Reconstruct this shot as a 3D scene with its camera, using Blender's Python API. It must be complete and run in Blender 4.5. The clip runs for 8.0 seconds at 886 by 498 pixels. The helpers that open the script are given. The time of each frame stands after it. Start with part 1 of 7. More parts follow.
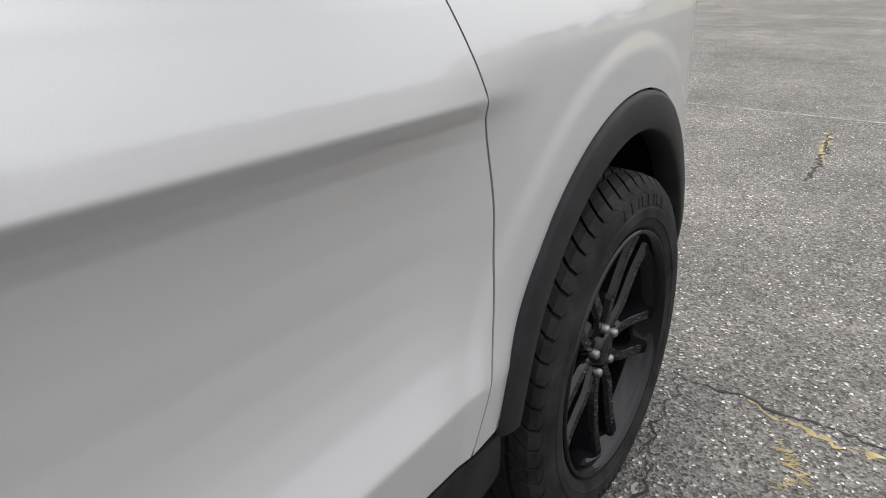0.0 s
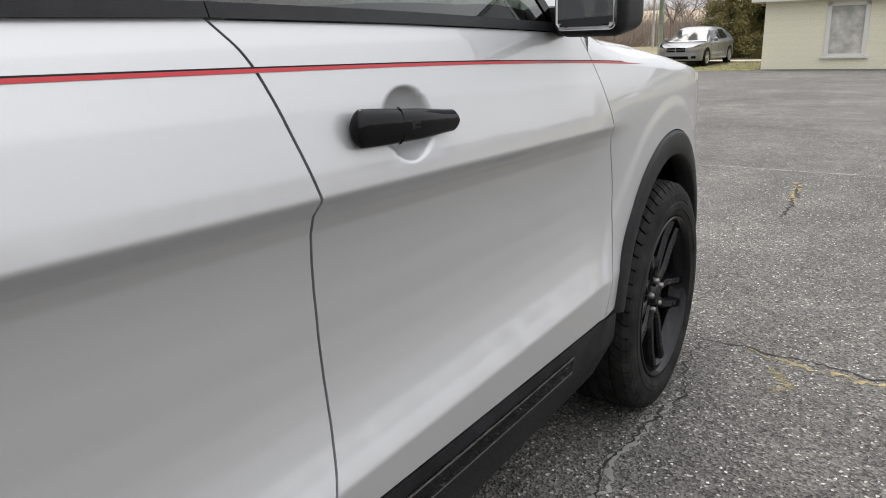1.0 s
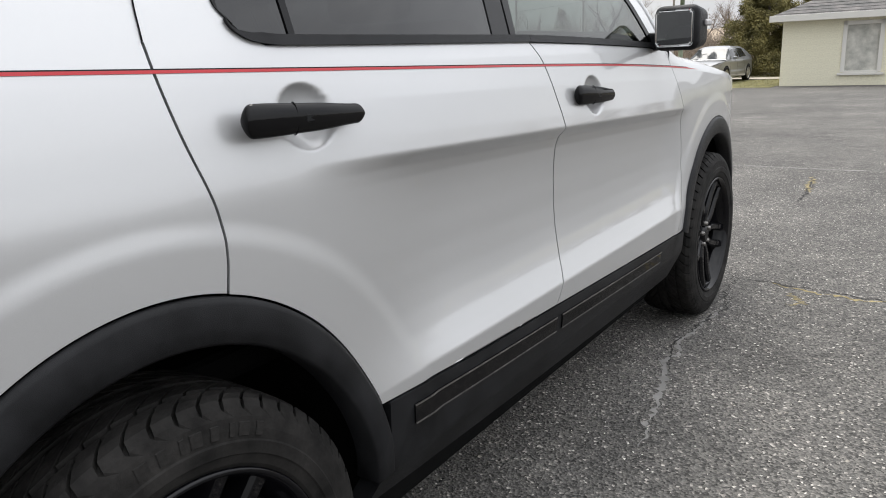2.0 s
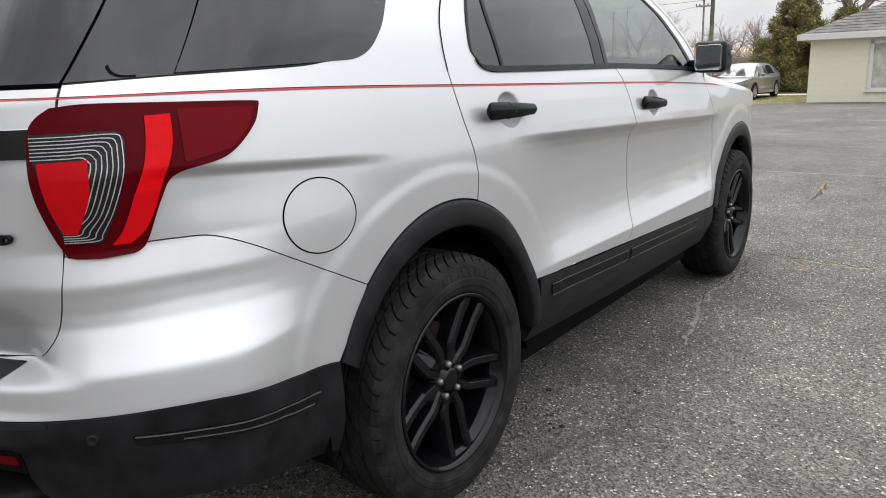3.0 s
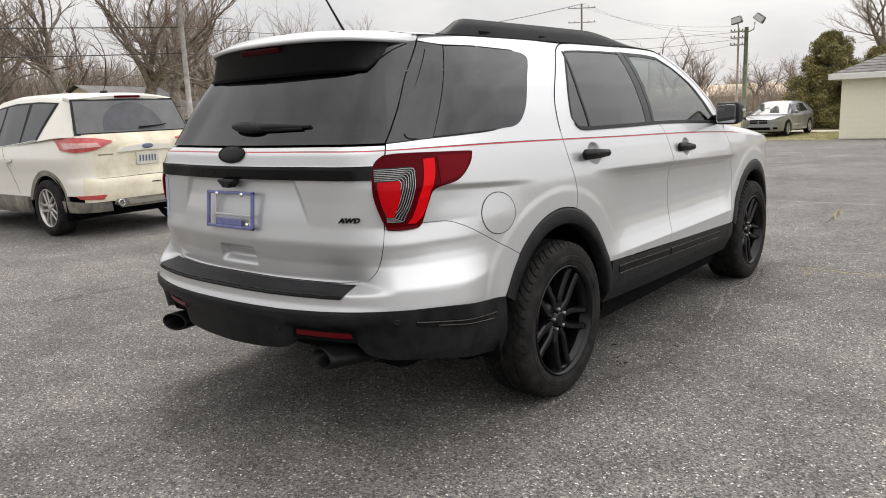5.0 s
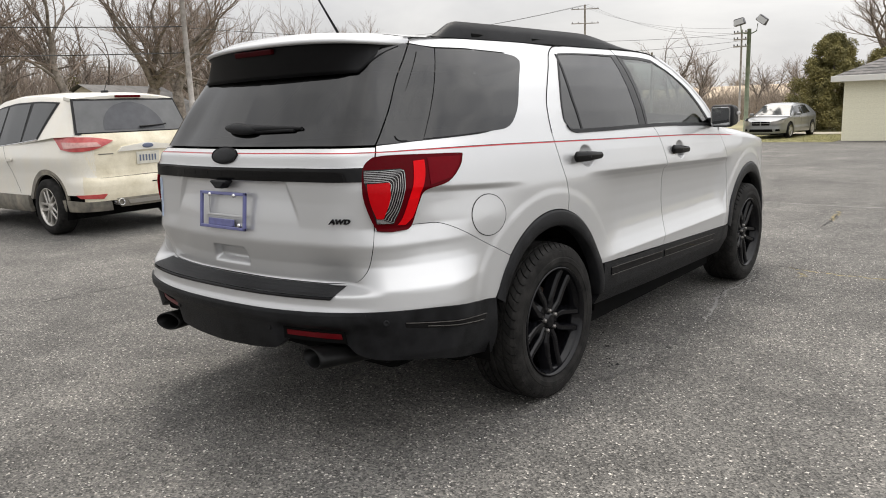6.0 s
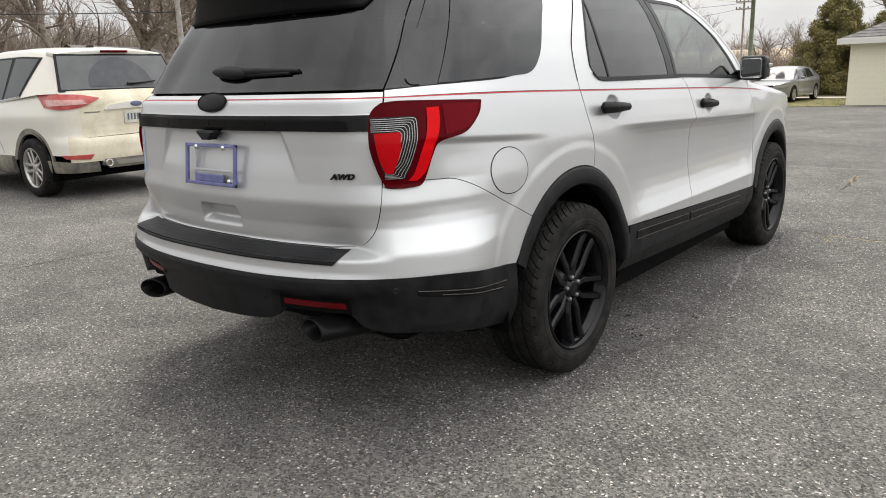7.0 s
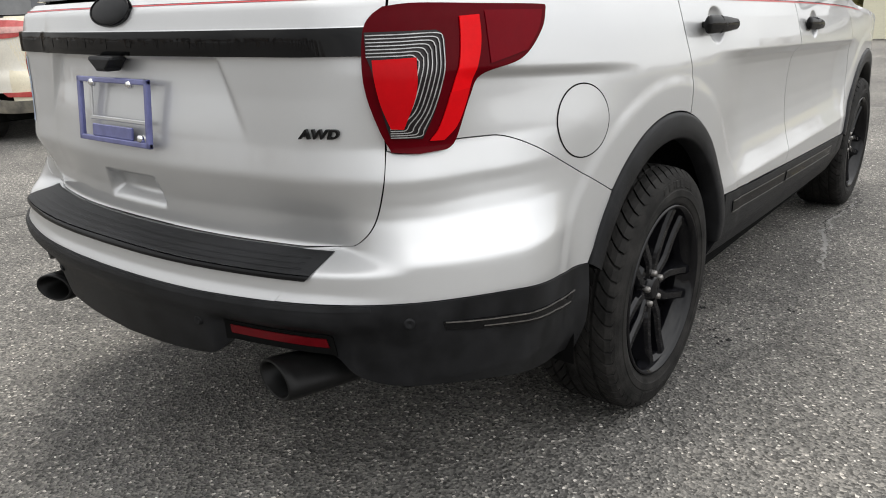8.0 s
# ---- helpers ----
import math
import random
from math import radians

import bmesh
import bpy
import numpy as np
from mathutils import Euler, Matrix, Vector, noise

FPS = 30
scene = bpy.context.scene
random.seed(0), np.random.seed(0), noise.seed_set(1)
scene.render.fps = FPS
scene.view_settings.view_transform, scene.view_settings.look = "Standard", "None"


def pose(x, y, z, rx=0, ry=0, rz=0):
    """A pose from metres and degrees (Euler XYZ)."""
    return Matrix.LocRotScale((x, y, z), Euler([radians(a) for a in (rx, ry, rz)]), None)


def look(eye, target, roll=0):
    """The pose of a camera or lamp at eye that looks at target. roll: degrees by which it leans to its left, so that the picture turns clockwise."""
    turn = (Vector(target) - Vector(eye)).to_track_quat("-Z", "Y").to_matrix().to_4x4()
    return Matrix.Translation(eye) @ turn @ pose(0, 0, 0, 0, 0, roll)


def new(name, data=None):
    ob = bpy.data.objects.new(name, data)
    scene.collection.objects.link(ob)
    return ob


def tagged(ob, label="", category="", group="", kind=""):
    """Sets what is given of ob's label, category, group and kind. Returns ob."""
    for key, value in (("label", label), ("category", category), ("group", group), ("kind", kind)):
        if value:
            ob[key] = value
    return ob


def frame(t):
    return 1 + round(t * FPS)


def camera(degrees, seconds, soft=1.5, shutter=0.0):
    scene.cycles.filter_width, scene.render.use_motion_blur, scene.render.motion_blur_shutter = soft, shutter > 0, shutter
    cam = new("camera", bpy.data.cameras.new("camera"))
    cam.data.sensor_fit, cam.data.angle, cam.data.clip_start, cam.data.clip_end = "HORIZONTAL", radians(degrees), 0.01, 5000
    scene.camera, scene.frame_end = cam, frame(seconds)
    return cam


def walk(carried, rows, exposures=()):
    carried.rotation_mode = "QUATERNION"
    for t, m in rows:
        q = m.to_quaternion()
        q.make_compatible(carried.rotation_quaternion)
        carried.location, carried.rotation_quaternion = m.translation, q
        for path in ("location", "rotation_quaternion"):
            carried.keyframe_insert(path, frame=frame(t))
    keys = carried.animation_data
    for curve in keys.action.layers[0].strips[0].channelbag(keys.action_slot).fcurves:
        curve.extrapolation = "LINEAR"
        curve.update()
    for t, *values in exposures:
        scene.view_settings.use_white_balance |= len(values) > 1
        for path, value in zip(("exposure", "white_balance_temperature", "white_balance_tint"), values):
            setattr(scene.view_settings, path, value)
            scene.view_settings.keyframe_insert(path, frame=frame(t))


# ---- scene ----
cam = camera(62.1, 8.0, 1.0)
PATH = [
    (0, (1.442, 1.567, 1.165), (0.385, 3.084, 0.403), -0.9),
    (0.5, (1.537, 1.072, 1.21), (0.483, 2.653, 0.586), -1.9),
    (0.8, (1.598, 0.788, 1.234), (0.54, 2.381, 0.651), -1.9),
    (1, (1.63, 0.582, 1.228), (0.566, 2.179, 0.664), -2.0),
    (1.2, (1.664, 0.347, 1.231), (0.595, 1.943, 0.673), -1.9),
    (2.3, (1.916, -0.879, 1.228), (0.791, 0.7, 0.735), -2.7),
    (2.5, (1.961, -1.101, 1.237), (0.825, 0.47, 0.746), -2.4),
    (3, (2.163, -1.628, 1.265), (0.994, -0.074, 0.795), -2.2),
    (3.2, (2.242, -1.843, 1.272), (1.068, -0.286, 0.829), -2.2),
    (3.5, (2.361, -2.164, 1.285), (1.164, -0.624, 0.845), -2.3),
    (4, (2.588, -2.617, 1.334), (1.361, -1.09, 0.928), -2.4),
    (4.5, (2.691, -2.898, 1.387), (1.445, -1.381, 1.002), -2.5),
    (4.7, (2.684, -2.971, 1.388), (1.435, -1.455, 1.01), -2.5),
    (6, (2.744, -2.951, 1.395), (1.488, -1.44, 1.022), -2.2),
    (6.5, (2.676, -2.954, 1.376), (1.427, -1.446, 0.97), -2.2),
    (7, (2.486, -2.755, 1.314), (1.249, -1.254, 0.85), -2.0),
    (7.5, (2.145, -2.43, 1.268), (0.922, -0.943, 0.727), -2.0),
    (7.7, (1.994, -2.283, 1.25), (0.77, -0.785, 0.691), -2.0),
    (8, (1.768, -2.051, 1.222), (0.577, -0.572, 0.595), -1.9),
]
walk(cam, [(t, look(eye, target, roll)) for t, eye, target, roll in PATH], ((0.0, 1.06, 6600, 10), (0.5, .98, 6600, 10), (1.0, .88, 6600, 10), (2.5, .94, 6500, 9), (3.5, 1.0, 6700, 10), (4.5, .98, 6800, 10), (6.5, .92, 6800, 9), (8.0, 1.12, 6750, 8)))
SKY, SUN, ZENITH, SIDEWAYS = .060, 1.4, 2.0, 1.9

# ---- light ----
world = bpy.data.worlds.new("overcast")
scene.world = world
world.use_nodes = True
wt = world.node_tree
wt.nodes.clear()


def wnode(kind, **inputs):
    n = wt.nodes.new(kind)
    for k, v in inputs.items():
        n.inputs[k.replace("_", " ")].default_value = v
    return n


sky = wnode("ShaderNodeTexSky")
sky.sky_type, sky.sun_disc, sky.sun_elevation, sky.sun_rotation = "NISHITA", False, radians(64), radians(-36)
sky.air_density, sky.dust_density = 1.0, 4.0
coord = wnode("ShaderNodeTexCoord")
stretch = wnode("ShaderNodeMapping")
stretch.inputs["Scale"].default_value = (1.0, 1.0, 3.2)
clouds = wnode("ShaderNodeTexNoise", Scale=2.3, Detail=7.0, Roughness=.55, Distortion=.4)
tone = wnode("ShaderNodeValToRGB")
tone.color_ramp.elements[0].position, tone.color_ramp.elements[0].color = .30, (5.5, 5.6, 5.95, 1)
tone.color_ramp.elements[1].position, tone.color_ramp.elements[1].color = .68, (8.3, 8.35, 8.5, 1)
veil = wnode("ShaderNodeMix")
veil.data_type = "RGBA"
veil.inputs["Factor"].default_value = .88
background = wnode("ShaderNodeBackground", Strength=SKY)
out = wnode("ShaderNodeOutputWorld")
wt.links.new(coord.outputs["Generated"], stretch.inputs["Vector"])
wt.links.new(stretch.outputs["Vector"], clouds.inputs["Vector"])
wt.links.new(clouds.outputs["Fac"], tone.inputs["Fac"])
wt.links.new(sky.outputs["Color"], veil.inputs[6])
wt.links.new(tone.outputs["Color"], veil.inputs[7])
# an overcast sky is brightest overhead
split = wnode("ShaderNodeSeparateXYZ")
rise = wnode("ShaderNodeMapRange")
rise.inputs["From Min"].default_value, rise.inputs["From Max"].default_value, rise.inputs["To Min"].default_value, rise.inputs["To Max"].default_value = .08, 1.0, 1.0, ZENITH
brighter = wnode("ShaderNodeMix")
brighter.data_type, brighter.blend_type = "RGBA", "MULTIPLY"
brighter.inputs["Factor"].default_value = 1.0
wt.links.new(coord.outputs["Generated"], split.inputs["Vector"])
wt.links.new(split.outputs["Z"], rise.inputs["Value"])
wt.links.new(veil.outputs[2], brighter.inputs[6])
wt.links.new(rise.outputs["Result"], brighter.inputs[7])
# and brighter on the right, added to light the car's flank away from the sun
toward = wnode("ShaderNodeVectorMath")
toward.operation = "DOT_PRODUCT"
toward.inputs[1].default_value = (.76, .36, .54)
side_rise = wnode("ShaderNodeMapRange")
side_rise.interpolation_type = "SMOOTHSTEP"
side_rise.inputs["From Min"].default_value, side_rise.inputs["From Max"].default_value, side_rise.inputs["To Min"].default_value, side_rise.inputs["To Max"].default_value = -.05, 1.0, 1.0, SIDEWAYS
glow = wnode("ShaderNodeMix")
glow.data_type, glow.blend_type = "RGBA", "MULTIPLY"
glow.inputs["Factor"].default_value = 1.0
wt.links.new(coord.outputs["Generated"], toward.inputs[0])
wt.links.new(toward.outputs["Value"], side_rise.inputs["Value"])
wt.links.new(brighter.outputs[2], glow.inputs[6])
wt.links.new(side_rise.outputs["Result"], glow.inputs[7])
wt.links.new(glow.outputs[2], background.inputs["Color"])
wt.links.new(background.outputs["Background"], out.inputs["Surface"])

sun = new("sun", bpy.data.lights.new("sun", "SUN"))
sun.data.energy, sun.data.angle, sun.data.color = SUN, radians(26), (1.0, .97, .93)
sun.matrix_world = look((-8, 11, 28), (0, 0, 0))


# ---- materials ----
def material(name, colour, rough=.5, metal=0.0, coat=0.0, coat_rough=.03, spec=.5, vary=.0, scale=6.0, colour2=None, bump=0.0, bump_scale=60.0, fine=0.0, fine_scale=180.0, rough_vary=0.0, transmission=0.0):
    """A procedural surface: two scales of colour variation, rough patches and relief."""
    m = bpy.data.materials.new(name)
    m.use_nodes = True
    t = m.node_tree
    b = t.nodes["Principled BSDF"]
    b.inputs["Base Color"].default_value = (*colour, 1)
    b.inputs["Roughness"].default_value = rough
    b.inputs["Metallic"].default_value = metal
    b.inputs["Coat Weight"].default_value = coat
    b.inputs["Coat Roughness"].default_value = coat_rough
    b.inputs["Specular IOR Level"].default_value = spec
    b.inputs["Transmission Weight"].default_value = transmission
    tc = t.nodes.new("ShaderNodeTexCoord")
    if vary or colour2:
        n = t.nodes.new("ShaderNodeTexNoise")
        n.inputs["Scale"].default_value, n.inputs["Detail"].default_value, n.inputs["Roughness"].default_value = scale, 8, .62
        t.links.new(tc.outputs["Object"], n.inputs["Vector"])
        r = t.nodes.new("ShaderNodeValToRGB")
        r.color_ramp.elements[0].position, r.color_ramp.elements[1].position = .32, .70
        lo, hi = [c * (1 - vary) for c in colour], [min(1, c * (1 + vary)) for c in (colour2 or colour)]
        r.color_ramp.elements[0].color, r.color_ramp.elements[1].color = (*lo, 1), (*hi, 1)
        t.links.new(n.outputs["Fac"], r.inputs["Fac"])
        col = r.outputs["Color"]
        if fine:
            f = t.nodes.new("ShaderNodeTexNoise")
            f.inputs["Scale"].default_value, f.inputs["Detail"].default_value = fine_scale, 4
            t.links.new(tc.outputs["Object"], f.inputs["Vector"])
            q = t.nodes.new("ShaderNodeMapRange")
            q.inputs["From Min"].default_value, q.inputs["From Max"].default_value, q.inputs["To Min"].default_value, q.inputs["To Max"].default_value = .3, .7, 1 - fine, 1 + fine
            t.links.new(f.outputs["Fac"], q.inputs["Value"])
            x = t.nodes.new("ShaderNodeMix")
            x.data_type, x.blend_type = "RGBA", "MULTIPLY"
            x.inputs["Factor"].default_value = 1
            t.links.new(col, x.inputs[6])
            t.links.new(q.outputs["Result"], x.inputs[7])
            col = x.outputs[2]
        t.links.new(col, b.inputs["Base Color"])
        if rough_vary:
            q = t.nodes.new("ShaderNodeMapRange")
            q.inputs["To Min"].default_value, q.inputs["To Max"].default_value = max(.02, rough - rough_vary), min(1, rough + rough_vary)
            t.links.new(n.outputs["Fac"], q.inputs["Value"])
            t.links.new(q.outputs["Result"], b.inputs["Roughness"])
    if bump:
        n = t.nodes.new("ShaderNodeTexNoise")
        n.inputs["Scale"].default_value, n.inputs["Detail"].default_value = bump_scale, 6
        t.links.new(tc.outputs["Object"], n.inputs["Vector"])
        u = t.nodes.new("ShaderNodeBump")
        u.inputs["Strength"].default_value, u.inputs["Distance"].default_value = 1.0, bump
        t.links.new(n.outputs["Fac"], u.inputs["Height"])
        t.links.new(u.outputs["Normal"], b.inputs["Normal"])
    return m


def tinted_glass(name, through_colour, rough=.02):
    """Glass in a pane: clear by its tint, mirror by the angle."""
    m = bpy.data.materials.new(name)
    m.use_nodes = True
    t = m.node_tree
    t.nodes.clear()
    a, g, f, x, o = (t.nodes.new("ShaderNode" + k) for k in ("BsdfTransparent", "BsdfGlossy", "Fresnel", "MixShader", "OutputMaterial"))
    a.inputs["Color"].default_value = (*through_colour, 1)
    g.inputs["Roughness"].default_value = rough
    f.inputs["IOR"].default_value = 1.62
    for p, q in ((f.outputs[0], x.inputs[0]), (a.outputs[0], x.inputs[1]), (g.outputs[0], x.inputs[2]), (x.outputs[0], o.inputs["Surface"])):
        t.links.new(p, q)
    return m


SILVER = material("silver_metallic_paint", (.490, .493, .496), .45, .62, coat=1.0, coat_rough=.02, vary=.015, scale=1.4, fine=.06, fine_scale=1500)
SATIN = material("satin_black_trim", (.014, .014, .015), .42, spec=.2, vary=.15, scale=10)
BLACK_PLASTIC = material("black_textured_plastic", (.005, .0053, .006), .46, spec=.15, vary=.25, scale=9, colour2=(.013, .0133, .0145), bump=.0006, bump_scale=900, rough_vary=.08)
GLOSS_BLACK = material("gloss_black", (.004, .004, .0045), .5, spec=.0, coat=.42, coat_rough=.02, vary=.1)
RUBBER = material("tyre_rubber", (.008, .0078, .0075), .78, spec=.14, vary=.35, scale=14, colour2=(.019, .018, .017), bump=.0005, bump_scale=500, fine=.15)
RIM_BLACK = material("black_alloy", (.004, .004, .005), .3, .0, coat=.5, coat_rough=.03, spec=.0, vary=.2, scale=20)
MATT_BLACK = material("matt_black", (.005, .005, .0055), .45, spec=.12, vary=.2, scale=20)
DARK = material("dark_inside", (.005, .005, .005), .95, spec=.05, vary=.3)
CHROME = material("chrome", (.75, .75, .76), .12, 1.0, vary=.03)
STEEL = material("dull_steel", (.22, .21, .20), .45, .9, vary=.3, scale=30)
RUST = material("rusty_iron", (.05, .026, .016), .85, .2, vary=.5, scale=35, colour2=(.09, .05, .03))
RED_STRIPE = material("red_stripe", (.42, .010, .018), .35, vary=.05)
PRIVACY = tinted_glass("privacy_glass", (.020, .021, .023))
CLEAR_TINT = tinted_glass("green_tinted_glass", (.42, .47, .44))
LAMP_DARK = material("dark_red_lens", (.070, .0006, .003), .08, spec=.01, coat=.08, vary=.05, scale=40)
LAMP_RED = material("red_lens", (.40, .003, .006), .2, spec=.02, coat=.12, vary=.06, scale=45)
# one lens in two reds: the band's lit top and its fading, painted in
LAMP_BRIGHT = material("bright_red_lens", (.58, .003, .006), .2, spec=.02, coat=.12, vary=.05, scale=60)
LAMP_BAND = material("shaded_red_lens", (.50, .003, .006), .2, spec=.02, coat=.12, vary=.05, scale=60)
LAMP_CLEAR = material("clear_ribbed_lens", (.34, .33, .33), .2, .4, coat=.4, vary=.25, scale=50)
LAMP_DEEP = material("unlit_deep_red_lens", (.028, .001, .002), .2, spec=.02, coat=.1, vary=.15, scale=40)
LAMP_SMOKE = material("smoked_lens", (.014, .011, .012), .12, spec=.1, coat=.2, vary=.2, scale=50)
SOOT = material("sooty_steel", (.006, .006, .006), .4, .0, spec=.12, vary=.3, scale=30)
LAMP_DIM = material("dim_red_reflector", (.11, .003, .006), .3, spec=.1, coat=.1, vary=.15, scale=40)
MIRROR = material("dark_mirror_glass", (.62, .63, .63), .04, 1.0, vary=.03)
SEAT = material("dark_leather", (.03, .029, .028), .6, vary=.2, scale=12, bump=.001, bump_scale=200)
BLUE_FILM = material("blue_frame_plastic", (.12, .13, .30), .3, .3, coat=.5, vary=.2, scale=25)


# body surface of the large car: a plan line round it, run through by u (metres from the middle of the tail), and a depth at each height
PLAN = [(0, -1.115), (.16, -1.110), (.32, -1.094), (.48, -1.062), (.62, -1.018), (.725, -.955), (.805, -.86), (.863, -.74), (.912, -.58), (.947, -.36),
        (.963, -.12), (.972, .12), (.980, .5), (.985, .9), (.987, 1.4), (.987, 1.9), (.984, 2.3), (.972, 2.75), (.945, 3.15), (.88, 3.48), (.72, 3.72), (.45, 3.83), (0, 3.87)]


def spline(points, per=24):
    """A Catmull-Rom line through the points."""
    p = [np.array(q, float) for q in points]
    p = [2 * p[0] - p[1], *p, 2 * p[-1] - p[-2]]
    out = []
    for a, b, c, d in zip(p, p[1:], p[2:], p[3:]):
        for i in range(per):
            t = i / per
            out.append(.5 * (2 * b + (c - a) * t + (2 * a - 5 * b + 4 * c - d) * t * t + (3 * b - a - 3 * c + d) * t ** 3))
    return np.array(out + [p[-2]])


_line = spline(PLAN)
_line[0][0] = 0
_u = np.concatenate([[0], np.cumsum(np.linalg.norm(np.diff(_line, axis=0), axis=1))])
_tan = np.gradient(_line, _u, axis=0)
_tan /= np.linalg.norm(_tan, axis=1)[:, None]
for _ in range(6):
    _tan[1:-1] = (_tan[:-2] + 2 * _tan[1:-1] + _tan[2:]) / 4
_nor = np.stack([_tan[:, 1], -_tan[:, 0]], 1)
_half = np.argmax(_line[:, 0])


def uy(y):
    """u where the side of the body is at y."""
    return np.interp(y, _line[80:, 1], _u[80:])


def ux(x):
    """u where the tail is at x."""
    return np.interp(x, _line[:_half, 0], _u[:_half])


def plan(u):
    """Place, y along the car and outward normal at u, negative on the left side."""
    s, a = np.where(np.asarray(u) < 0, -1., 1.), np.abs(u)
    c = np.stack([np.interp(a, _u, _line[:, 0]) * s, np.interp(a, _u, _line[:, 1])], -1)
    n = np.stack([np.interp(a, _u, _nor[:, 0]) * s, np.interp(a, _u, _nor[:, 1])], -1)
    return c, n / np.linalg.norm(n, axis=-1, keepdims=True)


def table(pairs, soft):
    """A smoothed profile: depth over height."""
    z = np.arange(.1, 1.9, .002)
    d = np.interp(z, [p[0] for p in pairs], [p[1] for p in pairs])
    k = np.exp(-.5 * (np.arange(-60, 61) * .002 / soft) ** 2)
    d = np.convolve(np.pad(d, 60, mode="edge"), k / k.sum(), "valid")
    return lambda h: np.interp(h, z, d)


def ease(a, b, v):
    t = np.clip((np.asarray(v, float) - a) / (b - a), 0, 1)
    return t * t * (3 - 2 * t)


GLASS = [(1.265, -.044), (1.36, -.078), (1.48, -.135), (1.58, -.195), (1.66, -.255), (1.72, -.315), (1.85, -.5)]
_DOOR = ([(.2, -.10), (.34, -.035), (.42, .0), (.50, .010), (.565, .0105), (.602, .0110), (.606, .0095), (.635, -.003), (.67, -.017), (.715, -.029), (.76, -.036), (.82, -.040), (.90, -.0395), (.95, -.036), (.988, -.0300), (1.014, -.0190), (1.033, .0020), (1.040, .0090), (1.075, .0040), (1.15, -.010), (1.22, -.028)] + GLASS)
_SHARP, _SOFT = table(_DOOR, .0022), table(_DOOR, .009)


def SIDE_CREASED(z):
    """The door skin: a sharp upper crease over a softly hollowed lower half."""
    w = ease(.955, 1.0, z) + 1 - ease(.635, .68, z)
    return w * _SHARP(z) + (1 - w) * _SOFT(z)


SIDE_PLAIN = table([(.2, -.10), (.34, -.035), (.42, .0), (.50, .008), (.60, .006), (.70, .002), (.80, .0), (.95, -.002), (1.04, -.003), (1.15, -.024), (1.22, -.041), (1.265, -.056), (1.36, -.088), (1.48, -.140), (1.58, -.197), (1.66, -.255), (1.72, -.315), (1.85, -.5)], .02)
TAIL = table([(.2, .0), (.32, .035), (.42, .058), (.50, .074), (.550, .084), (.572, .093), (.595, .108), (.618, .110), (.636, .104), (.656, .094), (.697, .091), (.705, .086), (.721, -.006), (.732, -.016), (.80, -.011), (.880, .009), (.890, .009), (.95, .0), (1.05, -.007), (1.18, -.010), (1.235, -.022),
              (1.27, -.070), (1.35, -.130), (1.48, -.215), (1.58, -.285), (1.66, -.34), (1.72, -.39), (1.85, -.6)], .0045)
CORNER = table([(.2, -.03), (.32, .03), (.45, .085), (.57, .100), (.64, .104), (.700, .0975), (.716, .0945), (.723, .0900), (.755, .063), (.80, .028), (.83, .018), (.86, .0145), (.883, .015), (.89, .013), (.95, -.006), (1.05, -.002), (1.1, -.004), (1.2, -.026), (1.265, -.050), (1.36, -.09),
                (1.48, -.155), (1.58, -.22), (1.66, -.285), (1.72, -.34), (1.85, -.5)], .0045)
REAR_AXLE, FRONT_AXLE, HUB, ARCH = 0.0, 2.866, .375, .455


